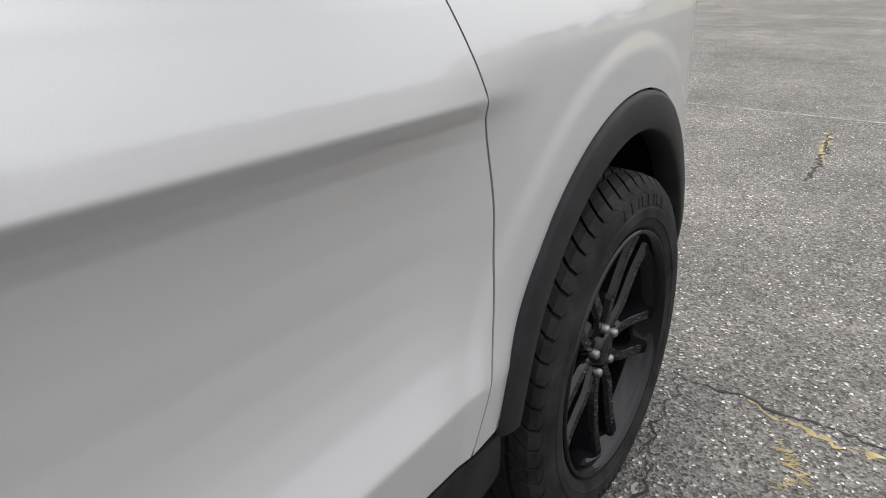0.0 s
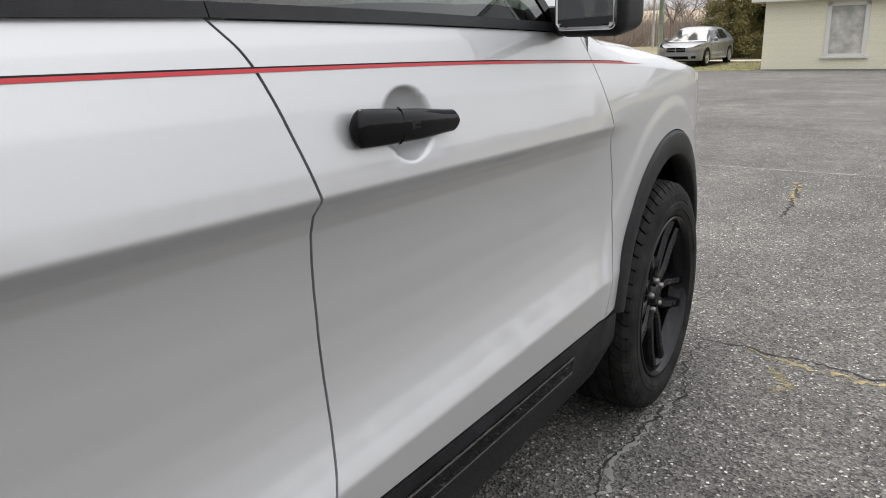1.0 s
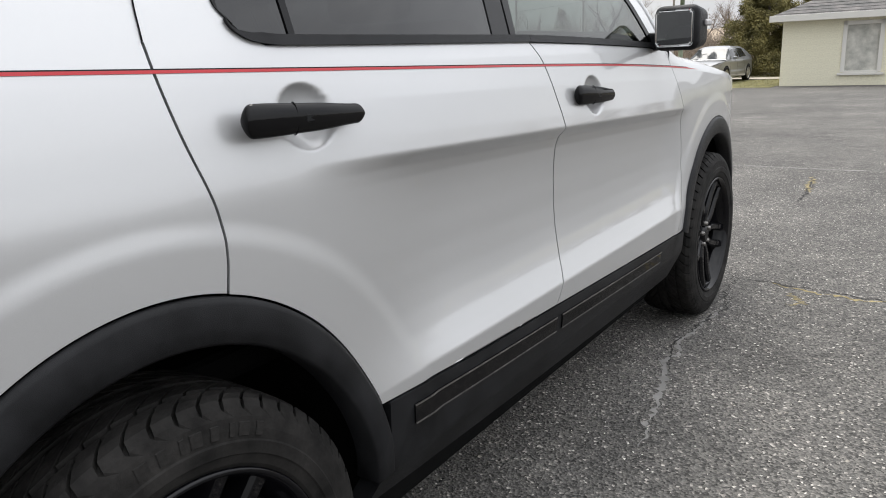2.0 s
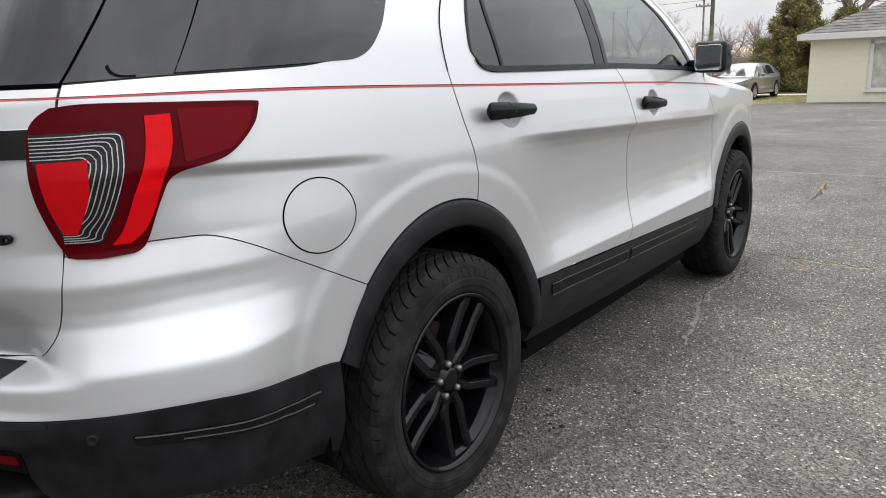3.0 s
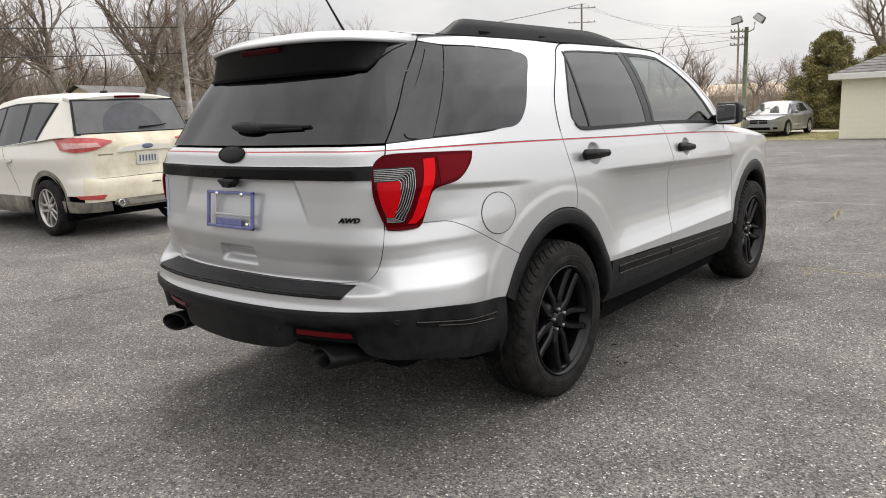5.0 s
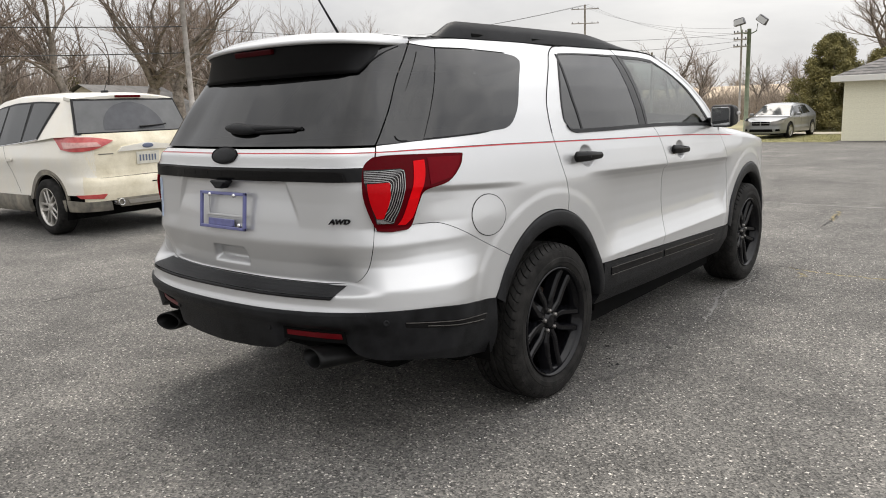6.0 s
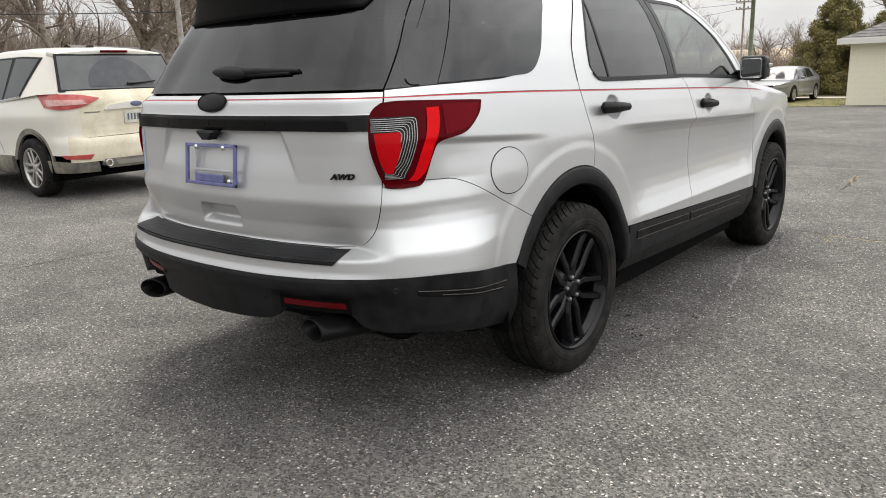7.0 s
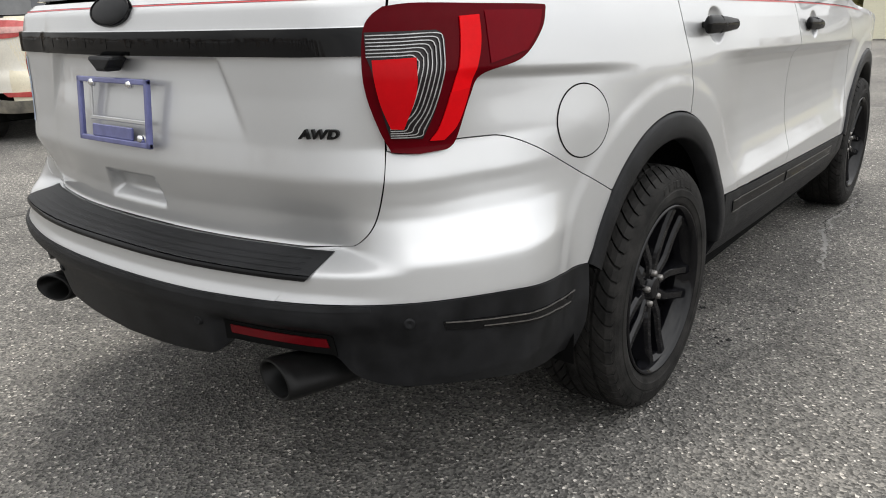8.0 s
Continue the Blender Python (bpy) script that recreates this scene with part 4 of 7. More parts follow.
# pale block building with a shingled hip roof
CREAM = material("cream_painted_block", (.77, .74, .58), .8, vary=.05, scale=1.5, colour2=(.73, .70, .55), fine=.08, fine_scale=25, bump=.003, bump_scale=40)
MORTAR = material("painted_joint", (.75, .72, .56), .9, vary=.12, scale=8)
WHITE_TRIM = material("weathered_white_trim", (.72, .71, .67), .6, vary=.08, scale=4, colour2=(.62, .60, .55))
SHINGLE = material("grey_asphalt_shingle", (.075, .08, .078), .9, vary=.3, scale=2.5, colour2=(.14, .13, .125), fine=.2, fine_scale=60, bump=.01, bump_scale=20)
BLIND = material("stained_window_board", (.42, .42, .38), .6, vary=.2, scale=3, colour2=(.54, .53, .48))
BX, BY, BZ, EAVE = -3.50, 28.45, drop(29), 1.90
house = tagged(empty("painted_block_building", (BX, BY, 0), 2), "cream painted block building with white fascia and shingled roof", "building")
WX0, WX1 = 1.98, 3.02
wz0, wz1 = .08, 1.66
bm = bmesh.new()
for x0, x1, z0, z1 in ((0, WX0, BZ, EAVE), (WX1, 11, BZ, EAVE), (WX0, WX1, BZ, wz0), (WX0, WX1, wz1, EAVE)):
    box(bm, x0, x1, 0, .2, z0, z1)
box(bm, 0, .2, .2, 7, BZ, EAVE)
box(bm, 10.8, 11, .2, 7, BZ, EAVE)
box(bm, .2, 10.8, 6.8, 7, BZ, EAVE)
part("wall", bm, MORTAR, house)
verts = [(-.35, -.35, EAVE + .14), (11.35, -.35, EAVE + .14), (11.35, 7.35, EAVE + .14), (-.35, 7.35, EAVE + .14), (3.2, 3.5, EAVE + 1.75), (7.8, 3.5, EAVE + 1.75)]
part("roof", mesh_of("roof", verts, [(0, 1, 5, 4), (1, 2, 5), (2, 3, 4, 5), (3, 0, 4), (3, 2, 1, 0)], SHINGLE, smooth=False), SHINGLE, house, "dark grey shingle hip roof")
for i in range(15):
    f = (i + .5) / 15
    a, b = Vector(verts[0]).lerp(Vector(verts[4]), f), Vector(verts[1]).lerp(Vector(verts[5]), f)
    part("shingle_course", tube([a + Vector((0, -.005, .006)), b + Vector((0, -.005, .006))], .007, "shingle_course", SHINGLE, 4), SHINGLE, house)
bm = bmesh.new()
box(bm, -.36, 11.36, -.40, -.34, EAVE - .06, EAVE + .15, .006, 1)
box(bm, -.40, -.34, -.40, 7.36, EAVE - .06, EAVE + .15, .006, 1)
part("fascia", bm, WHITE_TRIM, house, "white fascia board")
bm = bmesh.new()
box(bm, -.34, 11.34, -.34, .02, EAVE - .02, EAVE)
part("soffit", bm, WHITE_TRIM, house)
win = new("window")
win.parent = house
win["label"] = "white framed window with a stained pale pane"
win.empty_display_size = .1
bm = bmesh.new()
for x0, x1, z0, z1 in ((WX0 - .09, WX0 + .04, wz0, wz1 + .1), (WX1 - .04, WX1 + .09, wz0, wz1 + .1), (WX0 - .09, WX1 + .09, wz1 - .03, wz1 + .1), (WX0, WX1, wz0 - .02, wz0 + .05)):
    box(bm, x0, x1, -.035, .06, z0, z1, .006, 1)
part("window_frame", bm, WHITE_TRIM, win)
bm = bmesh.new()
box(bm, WX0 - .17, WX1 + .17, -.09, .06, wz0 - .10, wz0 - .02, .008, 1)
part("window_sill", bm, WHITE_TRIM, win)
bm = bmesh.new()
box(bm, WX0 + .03, WX1 - .03, .05, .07, wz0 + .04, wz1 - .02)
part("pane", bm, BLIND, win, "pale stained pane")
block_data = {}


def block(w):
    if w not in block_data:
        bm = bmesh.new()
        box(bm, 0, w, -.003, .02, 0, .198, .0025, 1)
        me = bpy.data.meshes.new("block")
        bm.to_mesh(me)
        bm.free()
        me.materials.append(CREAM)
        block_data[w] = me
    return block_data[w]


for r in range(11):
    z = BZ + .005 + r * .203
    x = -.2 * (r % 2)
    while x < 5.6:
        a, b = max(x, 0), min(x + .397, 5.6)
        x += .405
        spans = [(a, min(b, WX0 - .1)), (max(a, WX1 + .1), b)] if z + .19 > wz0 - .1 and z < wz1 + .1 else [(a, b)]
        for p, q in spans:
            if q - p > .06:
                o = part("block", block(round(q - p, 3)), CREAM, house)
                o.matrix_basis = pose(p, 0, z)

# grass edge and concrete walk beyond it
GRASS = material("winter_grass", (.11, .115, .035), .95, vary=.35, scale=3, colour2=(.19, .17, .07), fine=.3, fine_scale=40)
WALK = material("pale_concrete", (.42, .38, .31), .9, vary=.12, scale=1.5, fine=.1)
EARTH = material("dry_grass_and_earth", (.16, .13, .085), .95, vary=.35, scale=.6, colour2=(.22, .20, .10), fine=.25, fine_scale=12)


def sheet(name, x0, x1, y0, y1, up, mat, label, cat, wob=.12):
    nx, ny = 40, 12
    verts, faces = [], []
    for j in range(ny):
        for i in range(nx):
            x, y = x0 + (x1 - x0) * i / (nx - 1), y0 + (y1 - y0) * j / (ny - 1)
            if j in (0, ny - 1):
                y += wob * noise.noise((x * 1.3, y, 3))
            verts.append((x, y, drop(y) + up + (.02 * noise.noise((x, y, 0)) if 0 < j < ny - 1 else -.0)))
    for j in range(ny - 1):
        for i in range(nx - 1):
            faces.append((j * nx + i, j * nx + i + 1, (j + 1) * nx + i + 1, (j + 1) * nx + i))
    return tagged(part(name, mesh_of(name, verts, faces, mat), mat, None), label, cat, kind="structure")


sheet("grass_edge", -60, -3.6, 27.4, 33.5, .012, GRASS, "strip of dull winter grass along the car park", "grass", .25)
sheet("walkway", -60, 14, 34.0, 35.6, .016, WALK, "pale concrete walk beyond the grass", "pavement", .02)
sheet("far_yard", -160, 60, 36.0, 150, .014, EARTH, "dry grass and bare earth yards", "ground", .3)
sheet("left_yard", -170, -24, 3.0, 27.0, .010, EARTH, "dry grass and bare earth by the trees", "ground", .3)
rng = random.Random(5)
verts, faces = [], []
for i in range(5000):
    x, y = rng.uniform(-14, -3.6), rng.uniform(27.45, 33.3)
    h, w, a = rng.uniform(.02, .07), .006, rng.uniform(0, 6.28)
    k = len(verts)
    z = drop(y) + .012
    verts += [(x - w * math.cos(a), y - w * math.sin(a), z), (x + w * math.cos(a), y + w * math.sin(a), z), (x + rng.uniform(-.03, .03), y + rng.uniform(-.03, .03), z + h)]
    faces.append((k, k + 1, k + 2))
tagged(part("grass_blades", mesh_of("grass_blades", verts, faces, GRASS), GRASS, None), "short dull green grass blades", "grass", kind="stuff")

# trees
BARK = material("grey_brown_bark", (.12, .098, .080), .95, vary=.35, scale=5, colour2=(.20, .175, .15), bump=.02, bump_scale=14)
TWIG = material("thin_brown_twigs", (.15, .115, .092), .95, vary=.3, scale=3, colour2=(.22, .175, .145))
BRUSH = material("pale_winter_brush", (.25, .20, .165), .95, vary=.3, scale=.8, colour2=(.34, .285, .235))
NEEDLE = material("dull_evergreen_leaves", (.10, .098, .030), .85, vary=.45, scale=1.6, colour2=(.19, .165, .06))


def bare_tree(at, height, seed, lean=0.0, split=3, spread=.55, levels=6, start=.15, thick=.017, name="bare_tree", label="leafless grey-brown tree with a wide branching crown"):
    r = random.Random(seed)
    ob = tagged(empty(name, at), label, "tree", group="bare trees")
    big, small = ([], []), ([], [])

    def stick(store, p, q, ra, rb, n):
        verts, faces = store
        d = (q - p).normalized()
        s = d.cross(Vector((.3, .9, .2))).normalized()
        t = s.cross(d)
        k = len(verts)
        for c, rad in ((p, ra), (q, rb)):
            for i in range(n):
                a = 2 * math.pi * i / n
                verts.append(c + s * rad * math.cos(a) + t * rad * math.sin(a))
        for i in range(n):
            j = (i + 1) % n
            faces.append((k + i, k + j, k + n + j, k + n + i))

    def grow(p, d, length, rad, level):
        steps = 4 if level < 2 else 3
        for s in range(steps):
            bend = Vector((r.gauss(0, 1), r.gauss(0, 1), r.gauss(.25, .6))) * (.10 if level == 0 else .17)
            d = (d + bend).normalized()
            q = p + d * (length / steps)
            r2 = rad * (.90 if level else .94)
            stick(big if level < 3 else small, p, q, rad, r2, 7 if level < 2 else 5 if level < 3 else 3)
            p, rad = q, r2
            if level >= 1 and level < levels - 1 and s < steps - 1 and r.random() < .95:
                side = Vector((r.gauss(0, 1), r.gauss(0, 1), r.gauss(.3, .5))).normalized()
                grow(p, (d * .6 + side * .75).normalized(), length * r.uniform(.45, .65), rad * .5, level + 1)
        if level < levels - 1:
            for i in range(split if level == 0 else 2 if r.random() < .75 else 3):
                side = Vector((r.gauss(0, 1), r.gauss(0, 1), r.gauss(.1, .45))).normalized()
                grow(p, (d + side * spread * (1.15 if level == 0 else 1)).normalized(), length * r.uniform(.62, .85), rad * r.uniform(.58, .74), level + 1)

    grow(Vector((0, 0, -.1)), Vector((lean, 0, 1)).normalized(), height * start, height * thick, 0)
    part("trunk", mesh_of("trunk", *big, BARK), BARK, ob)
    part("crown", mesh_of("crown", *small, TWIG), TWIG, ob)
    return ob


for x, y, h, seed, sp, lv in ((-30.5, 12.5, 14.0, 5, .55, 6), (-32.8, 16.6, 15.5, 3, .62, 6), (-34.6, 20.0, 15.0, 11, .58, 6), (-38.0, 11.0, 15, 23, .75, 6), (-33.0, 8.0, 13, 31, .85, 6), (-44.0, 27.0, 16, 41, .55, 6), (-47.0, 38.5, 16, 47, .5, 6), (-43.0, 43.0, 15, 53, .5, 6), (-38.5, 24.5, 14, 57, .6, 6),
                             (-46.0, 14.0, 14, 59, .7, 5), (-48.0, 20.0, 14, 63, .7, 5), (-50.0, 33.0, 15, 65, .6, 5)):
    bare_tree((x, y, drop(y)), h * 1.42, seed, spread=sp * .85, levels=lv, split=4)
for x, y, h, seed in ((-27.0, 72.0, 14, 61), (-23.0, 66.0, 11, 67), (-18.0, 70.0, 10, 71), (-30.0, 76.0, 11, 73), (-14.5, 64.0, 9, 79), (-4.6, 48.0, 16.0, 83), (-2.6, 50.0, 17.0, 89), (-10.0, 72.0, 9, 91), (-33.0, 66.0, 10, 93), (-20.5, 60.0, 8.5, 95), (-12.5, 58.0, 7.5, 97), (-25.0, 58.5, 8.5, 99), (-16.5, 62.0, 8.0, 101), (-10.5, 62.0, 7.0, 103)):
    bare_tree((x, y, drop(y)), h * 1.4, seed, spread=.6, levels=6 if y < 63 else 5, thick=.013)


def evergreen(at, height, radius, seed, count, label):
    r = random.Random(seed)
    ob = tagged(empty("evergreen_tree", at), label, "tree")
    part("trunk", tube([(0, 0, -.1), (.03, .02, height * .5), (0, 0, height * .9)], .12, "trunk", BARK, 8, taper=.2), BARK, ob)
    lobes = []
    for i in range(190):
        h = r.random() ** .9
        rr = radius * (1 - .86 * h ** 1.9) * math.sqrt(r.random()) * r.uniform(.85, 1.05)
        a = r.uniform(0, 6.283)
        lobes.append((Vector((rr * math.cos(a), rr * math.sin(a), .15 + h * height * .92)), r.uniform(.28, .55) * (1 - .35 * h)))
    verts, faces = [], []
    for i in range(count):
        c, s = lobes[r.randrange(len(lobes))]
        v = Vector((r.gauss(0, 1), r.gauss(0, 1), r.gauss(0, 1.2))).normalized() * s * r.uniform(.5, 1.08)
        p = c + v
        n = (v + Vector((r.gauss(0, .3), r.gauss(0, .3), r.gauss(.2, .3)))).normalized()
        t = n.cross(Vector((r.gauss(0, 1), r.gauss(0, 1), r.gauss(0, 1)))).normalized()
        b = n.cross(t)
        w, l = r.uniform(.016, .034), r.uniform(.07, .14)
        k = len(verts)
        verts += [p - t * w, p + t * w, p + t * w * .4 + b * l * .7 + n * .03, p + b * l + n * .05]
        faces.append((k, k + 1, k + 2, k + 3))
    part("crown", mesh_of("crown", verts, faces, NEEDLE, smooth=False), NEEDLE, ob, "dense dull green foliage")
    return ob


evergreen((-6.05, 38.6, drop(38)), 4.7, 2.45, 7, 84000, "broad dull green evergreen tree beside the building")
evergreen((-4.2, 40.5, drop(40)), 3.9, 2.0, 9, 30000, "broad dull green evergreen tree behind the building")
evergreen((-48.5, 20.5, 0), 4.6, 1.9, 13, 6000, "dark green conifer among bare trees")
evergreen((-27.5, 61.0, drop(60)), 5.2, 1.2, 17, 5000, "narrow dark green conifer far off")

# far brushwood belt all round; its unseen rear is added to darken the reflected horizon
r = random.Random(99)
verts, faces = [], []


def twig(p, q, ra):
    d = (q - p).normalized()
    s = d.cross(Vector((.31, .2, .9))).normalized()
    t = s.cross(d)
    k = len(verts)
    for c, rad in ((p, ra), (q, ra * .35)):
        for i in range(3):
            a = 2.0944 * i
            verts.append(c + s * rad * math.cos(a) + t * rad * math.sin(a))
    for i in range(3):
        j = (i + 1) % 3
        faces.append((k + i, k + j, k + 3 + j, k + 3 + i))


for i in range(330):
    a = 2 * math.pi * (i + r.random()) / 330
    rad = r.uniform(85, 150)
    base = Vector((rad * math.cos(a), rad * math.sin(a), -.4))
    h = r.uniform(4.5, 9.5) * (1.0 if rad > 100 else .8)
    top = base + Vector((r.gauss(0, .5), r.gauss(0, .5), h * .45))
    twig(base, top, .16)
    for j in range(52):
        f = r.random()
        p = base.lerp(top, .35 + .65 * f)
        d = Vector((r.gauss(0, 1), r.gauss(0, 1), r.gauss(1.0, .6))).normalized()
        q = p + d * h * r.uniform(.2, .55)
        twig(p, q, .055)
        for k2 in range(3):
            m_ = p.lerp(q, r.uniform(.4, 1))
            twig(m_, m_ + (d + Vector((r.gauss(0, .7), r.gauss(0, .7), r.gauss(.2, .5)))).normalized() * h * r.uniform(.08, .22), .03)
tagged(part("far_woods", mesh_of("far_woods", verts, faces, BRUSH), BRUSH, None), "belt of leafless brown trees in the distance", "trees", kind="stuff")

# brush and hedge behind the white car
verts, faces = [], []
for i in range(26000):
    x, y = r.uniform(-66, -46), r.uniform(-2, 62)
    p = Vector((x, y, drop(y) - .05))
    twig(p, p + Vector((r.gauss(0, .6), r.gauss(0, 1.6), r.uniform(2.0, 6.2))), .035)
for i in range(5000):
    x, y = r.uniform(-36, -8.5), r.uniform(58, 72)
    p = Vector((x, y, drop(y) - .05))
    twig(p, p + Vector((r.gauss(0, 1.3), r.gauss(0, .8), r.uniform(.6, 3.0))), .026)
tagged(part("brushwood", mesh_of("brushwood", verts, faces, BRUSH), BRUSH, None), "tangled brown winter brush", "bushes", kind="stuff")

# poles and wires
GREEN_POLE = material("green_stained_timber", (.13, .165, .105), .85, vary=.2, scale=4, colour2=(.19, .21, .15))
GREY_POLE = material("grey_weathered_timber", (.24, .22, .20), .9, vary=.2, scale=4, colour2=(.31, .29, .27))
LAMP_GREY = material("grey_lamp_housing", (.085, .085, .09), .5, .4, vary=.15, scale=8)
WIRE = material("black_cable", (.02, .02, .02), .6, vary=.2)
lp = tagged(empty("flood_light_pole", (-8.55, 33.3, drop(33))), "green timber pole with two grey flood lights", "lamp post")
part("pole", tube([(0, 0, -.1), (.01, 0, 4.86)], .105, "pole", GREEN_POLE, 12, taper=.85), GREEN_POLE, lp)
for sx, tilt in ((-1, -12), (1, 38)):
    part("bracket", tube([(0, 0, 4.66), (sx * .16, -.02, 4.66), (sx * .34, -.02, 4.74), (sx * .38, -.02, 5.06)], .028, "bracket", GREEN_POLE, 8), GREEN_POLE, lp)
    bm = bmesh.new()
    box(bm, -.26, .26, -.14, .14, -.15, .17, .05, 2)
    for v in bm.verts:
        if v.co.z > 0:
            v.co.x *= .85
    fl = part("flood_light", bm, LAMP_GREY, lp, "grey box flood light")
    fl.matrix_basis = pose(sx * .42 + (.16 if sx > 0 else -.02), -.02, 5.20, 0, tilt, 0)
    bm = bmesh.new()
    box(bm, -.22, .22, -.145, -.138, -.12, .12, .01, 1)
    part("lens", bm, material("pale_lamp_glass", (.5, .5, .5), .2), fl)


def utility_pole(at, h, arms, yaw, r0=.14, mat=None):
    mat = mat or GREY_POLE
    ob = tagged(empty("utility_pole", at, yaw), "grey timber utility pole with cross arms", "utility pole")
    part("pole", tube([(0, 0, -.1), (0, 0, h)], r0, "pole", mat, 10, taper=.7), mat, ob)
    for z, w in arms:
        bm = bmesh.new()
        box(bm, -w, w, -.16, -.06, z - .05, z + .05, .01, 1)
        part("cross_arm", bm, mat, ob)
        for f in (-.92, -.5, .5, .92):
            part("insulator", lathe([(0, .035), (.07, .05), (.12, .03), (.14, .001)], 8, "insulator", LAMP_GREY, axis="Z"), LAMP_GREY, ob).matrix_basis = pose(w * f, -.11, z + .05)
    return ob


utility_pole((-15.6, 54.3, drop(54)), 6.65, ((6.41, .55), (5.95, .55), (5.45, .55)), 15, .09)
utility_pole((-40.5, 76.4, drop(76)), 13.0, ((12.5, 1.6), (10.9, 1.6)), 40)
utility_pole((-26.95, 15.75, 0), 9.0, (), 0, .13)
utility_pole((-21.5, 52.0, drop(52)), 5.4, (), 0, .10)


def wire(a, b, sag, rad=.014):
    a, b = Vector(a), Vector(b)
    pts = [a.lerp(b, t) - Vector((0, 0, sag * 4 * t * (1 - t))) for t in np.linspace(0, 1, 22)]
    return tagged(part("overhead_wire", tube(pts, rad, "overhead_wire", WIRE, 5), WIRE, None), "thin black overhead cable", "cable", group="overhead cables")


wire((-26.95, 15.75, 5.35), (-38, -25, 5.6), .5, .022)
wire((-26.95, 15.75, 4.25), (-38, -25, 4.6), .5, .022)
wire((-26.95, 15.75, 4.2), (-15.6, 54.3, 5.5), .6, .012)
wire((-26.95, 15.75, 5.3), (-15.6, 54.3, 6.0), .6, .012)
for w, z in ((-.5, 6.45), (0, 6.0), (.5, 5.5)):
    wire((-15.6 + w, 54.3, z), (-40.5 + w, 76.4, 12.6), .8, .008)
    wire((-40.5 + w, 76.4, 12.6), (-100 + w, 96, 15), 1.0, .012)
wire((-15.6, 54.3, 5.2), (-21.5, 52, 4.6), .2, .009)
wire((-21.5, 52, 4.6), (-60, 50, 4.6), .8, .010)

# far houses
SIDING = material("pale_siding", (.55, .51, .44), .8, vary=.08, scale=3)
TAN_ROOF = material("faded_tan_roof", (.42, .34, .25), .9, vary=.12, scale=2)
GREY_ROOF = material("grey_far_roof", (.085, .08, .077), .9, vary=.15, scale=2, colour2=(.12, .115, .11))


def far_house(at, yaw, w, d, h, ridge, wall_mat, label, roof_mat=None):
    roof_mat = roof_mat or GREY_ROOF
    ob = tagged(empty("far_house", at, yaw), label, "house")
    bm = bmesh.new()
    box(bm, -w / 2, w / 2, -d / 2, d / 2, -.2, h)
    part("wall", bm, wall_mat, ob)
    o = .35
    verts = [(-w / 2 - o, -d / 2 - o, h - .1), (w / 2 + o, -d / 2 - o, h - .1), (w / 2 + o, d / 2 + o, h - .1), (-w / 2 - o, d / 2 + o, h - .1), (-w / 2 - o, 0, ridge), (w / 2 + o, 0, ridge)]
    part("roof", mesh_of("roof", verts, [(0, 1, 5, 4), (2, 3, 4, 5), (3, 2, 1, 0)], roof_mat, smooth=False), roof_mat, ob)
    g = .3
    for s in (-1, 1):
        part("gable", mesh_of("gable", [(s * w / 2, -d / 2, h - .12), (s * w / 2, d / 2, h - .12), (s * w / 2, 0, ridge - .1)], [(0, 1, 2)], wall_mat, smooth=False), wall_mat, ob)
    for x in (-w / 4, w / 4):
        bm = bmesh.new()
        box(bm, x - .5, x + .5, -d / 2 - .04, -d / 2 + .04, .9, min(2.0, h - .3), .02, 1)
        part("window", bm, SIDE_GLASS, ob)
    return ob


far_house((-41.5, 20.3, 0), 115, 7, 6, 2.0, 3.55, SIDING, "low grey house with a pale gable behind bare trees")
far_house((-52.0, 27.0, 0), 110, 12, 7, 2.3, 3.5, GREY_ROOF, "long low house with a dark roof behind trees")
far_house((-38.5, 24.0, 0), 60, 3.5, 3.0, 1.7, 2.5, WHITE_TRIM, "small white shed by the trees")
far_house((-20.0, 78.0, drop(78)), 12, 16, 8, 1.9, 3.0, SIDING, "tan house with a pale roof beyond the brush", TAN_ROOF)
far_house((-32.0, 84.0, drop(84)), 5, 13, 8, 1.9, 3.1, SIDING, "tan house with a low roof in the distance", TAN_ROOF)

# loose stones on the asphalt
STONE = material("pale_loose_stone", (.42, .40, .37), .85, vary=.35, scale=3, colour2=(.62, .60, .55))
rs = random.Random(17)
verts, faces = [], []
for i in range(5200):
    x, y = rs.uniform(.6, 5.5), rs.uniform(-4.2, 7.5)
    if i % 4 == 0:
        x, y = rs.uniform(-4.5, 3.5), rs.uniform(-4.5, -1.2)
    a, b, c = rs.uniform(.002, .006), rs.uniform(.002, .006), rs.uniform(.0015, .004)
    t = rs.uniform(0, 3.14)
    k = len(verts)
    ct, st = math.cos(t), math.sin(t)
    for dx, dy, dz in ((a, 0, .3 * c), (0, b, 0), (-a, 0, .2 * c), (0, -b, .1 * c), (.1 * a, .1 * b, c)):
        verts.append((x + dx * ct - dy * st, y + dx * st + dy * ct, drop(y) + dz + .0005))
    faces += [(k, k + 1, k + 4), (k + 1, k + 2, k + 4), (k + 2, k + 3, k + 4), (k + 3, k, k + 4)]
tagged(part("loose_stones", mesh_of("loose_stones", verts, faces, STONE, smooth=False), STONE, None), "small pale stones loose on the asphalt", "stones", kind="stuff")

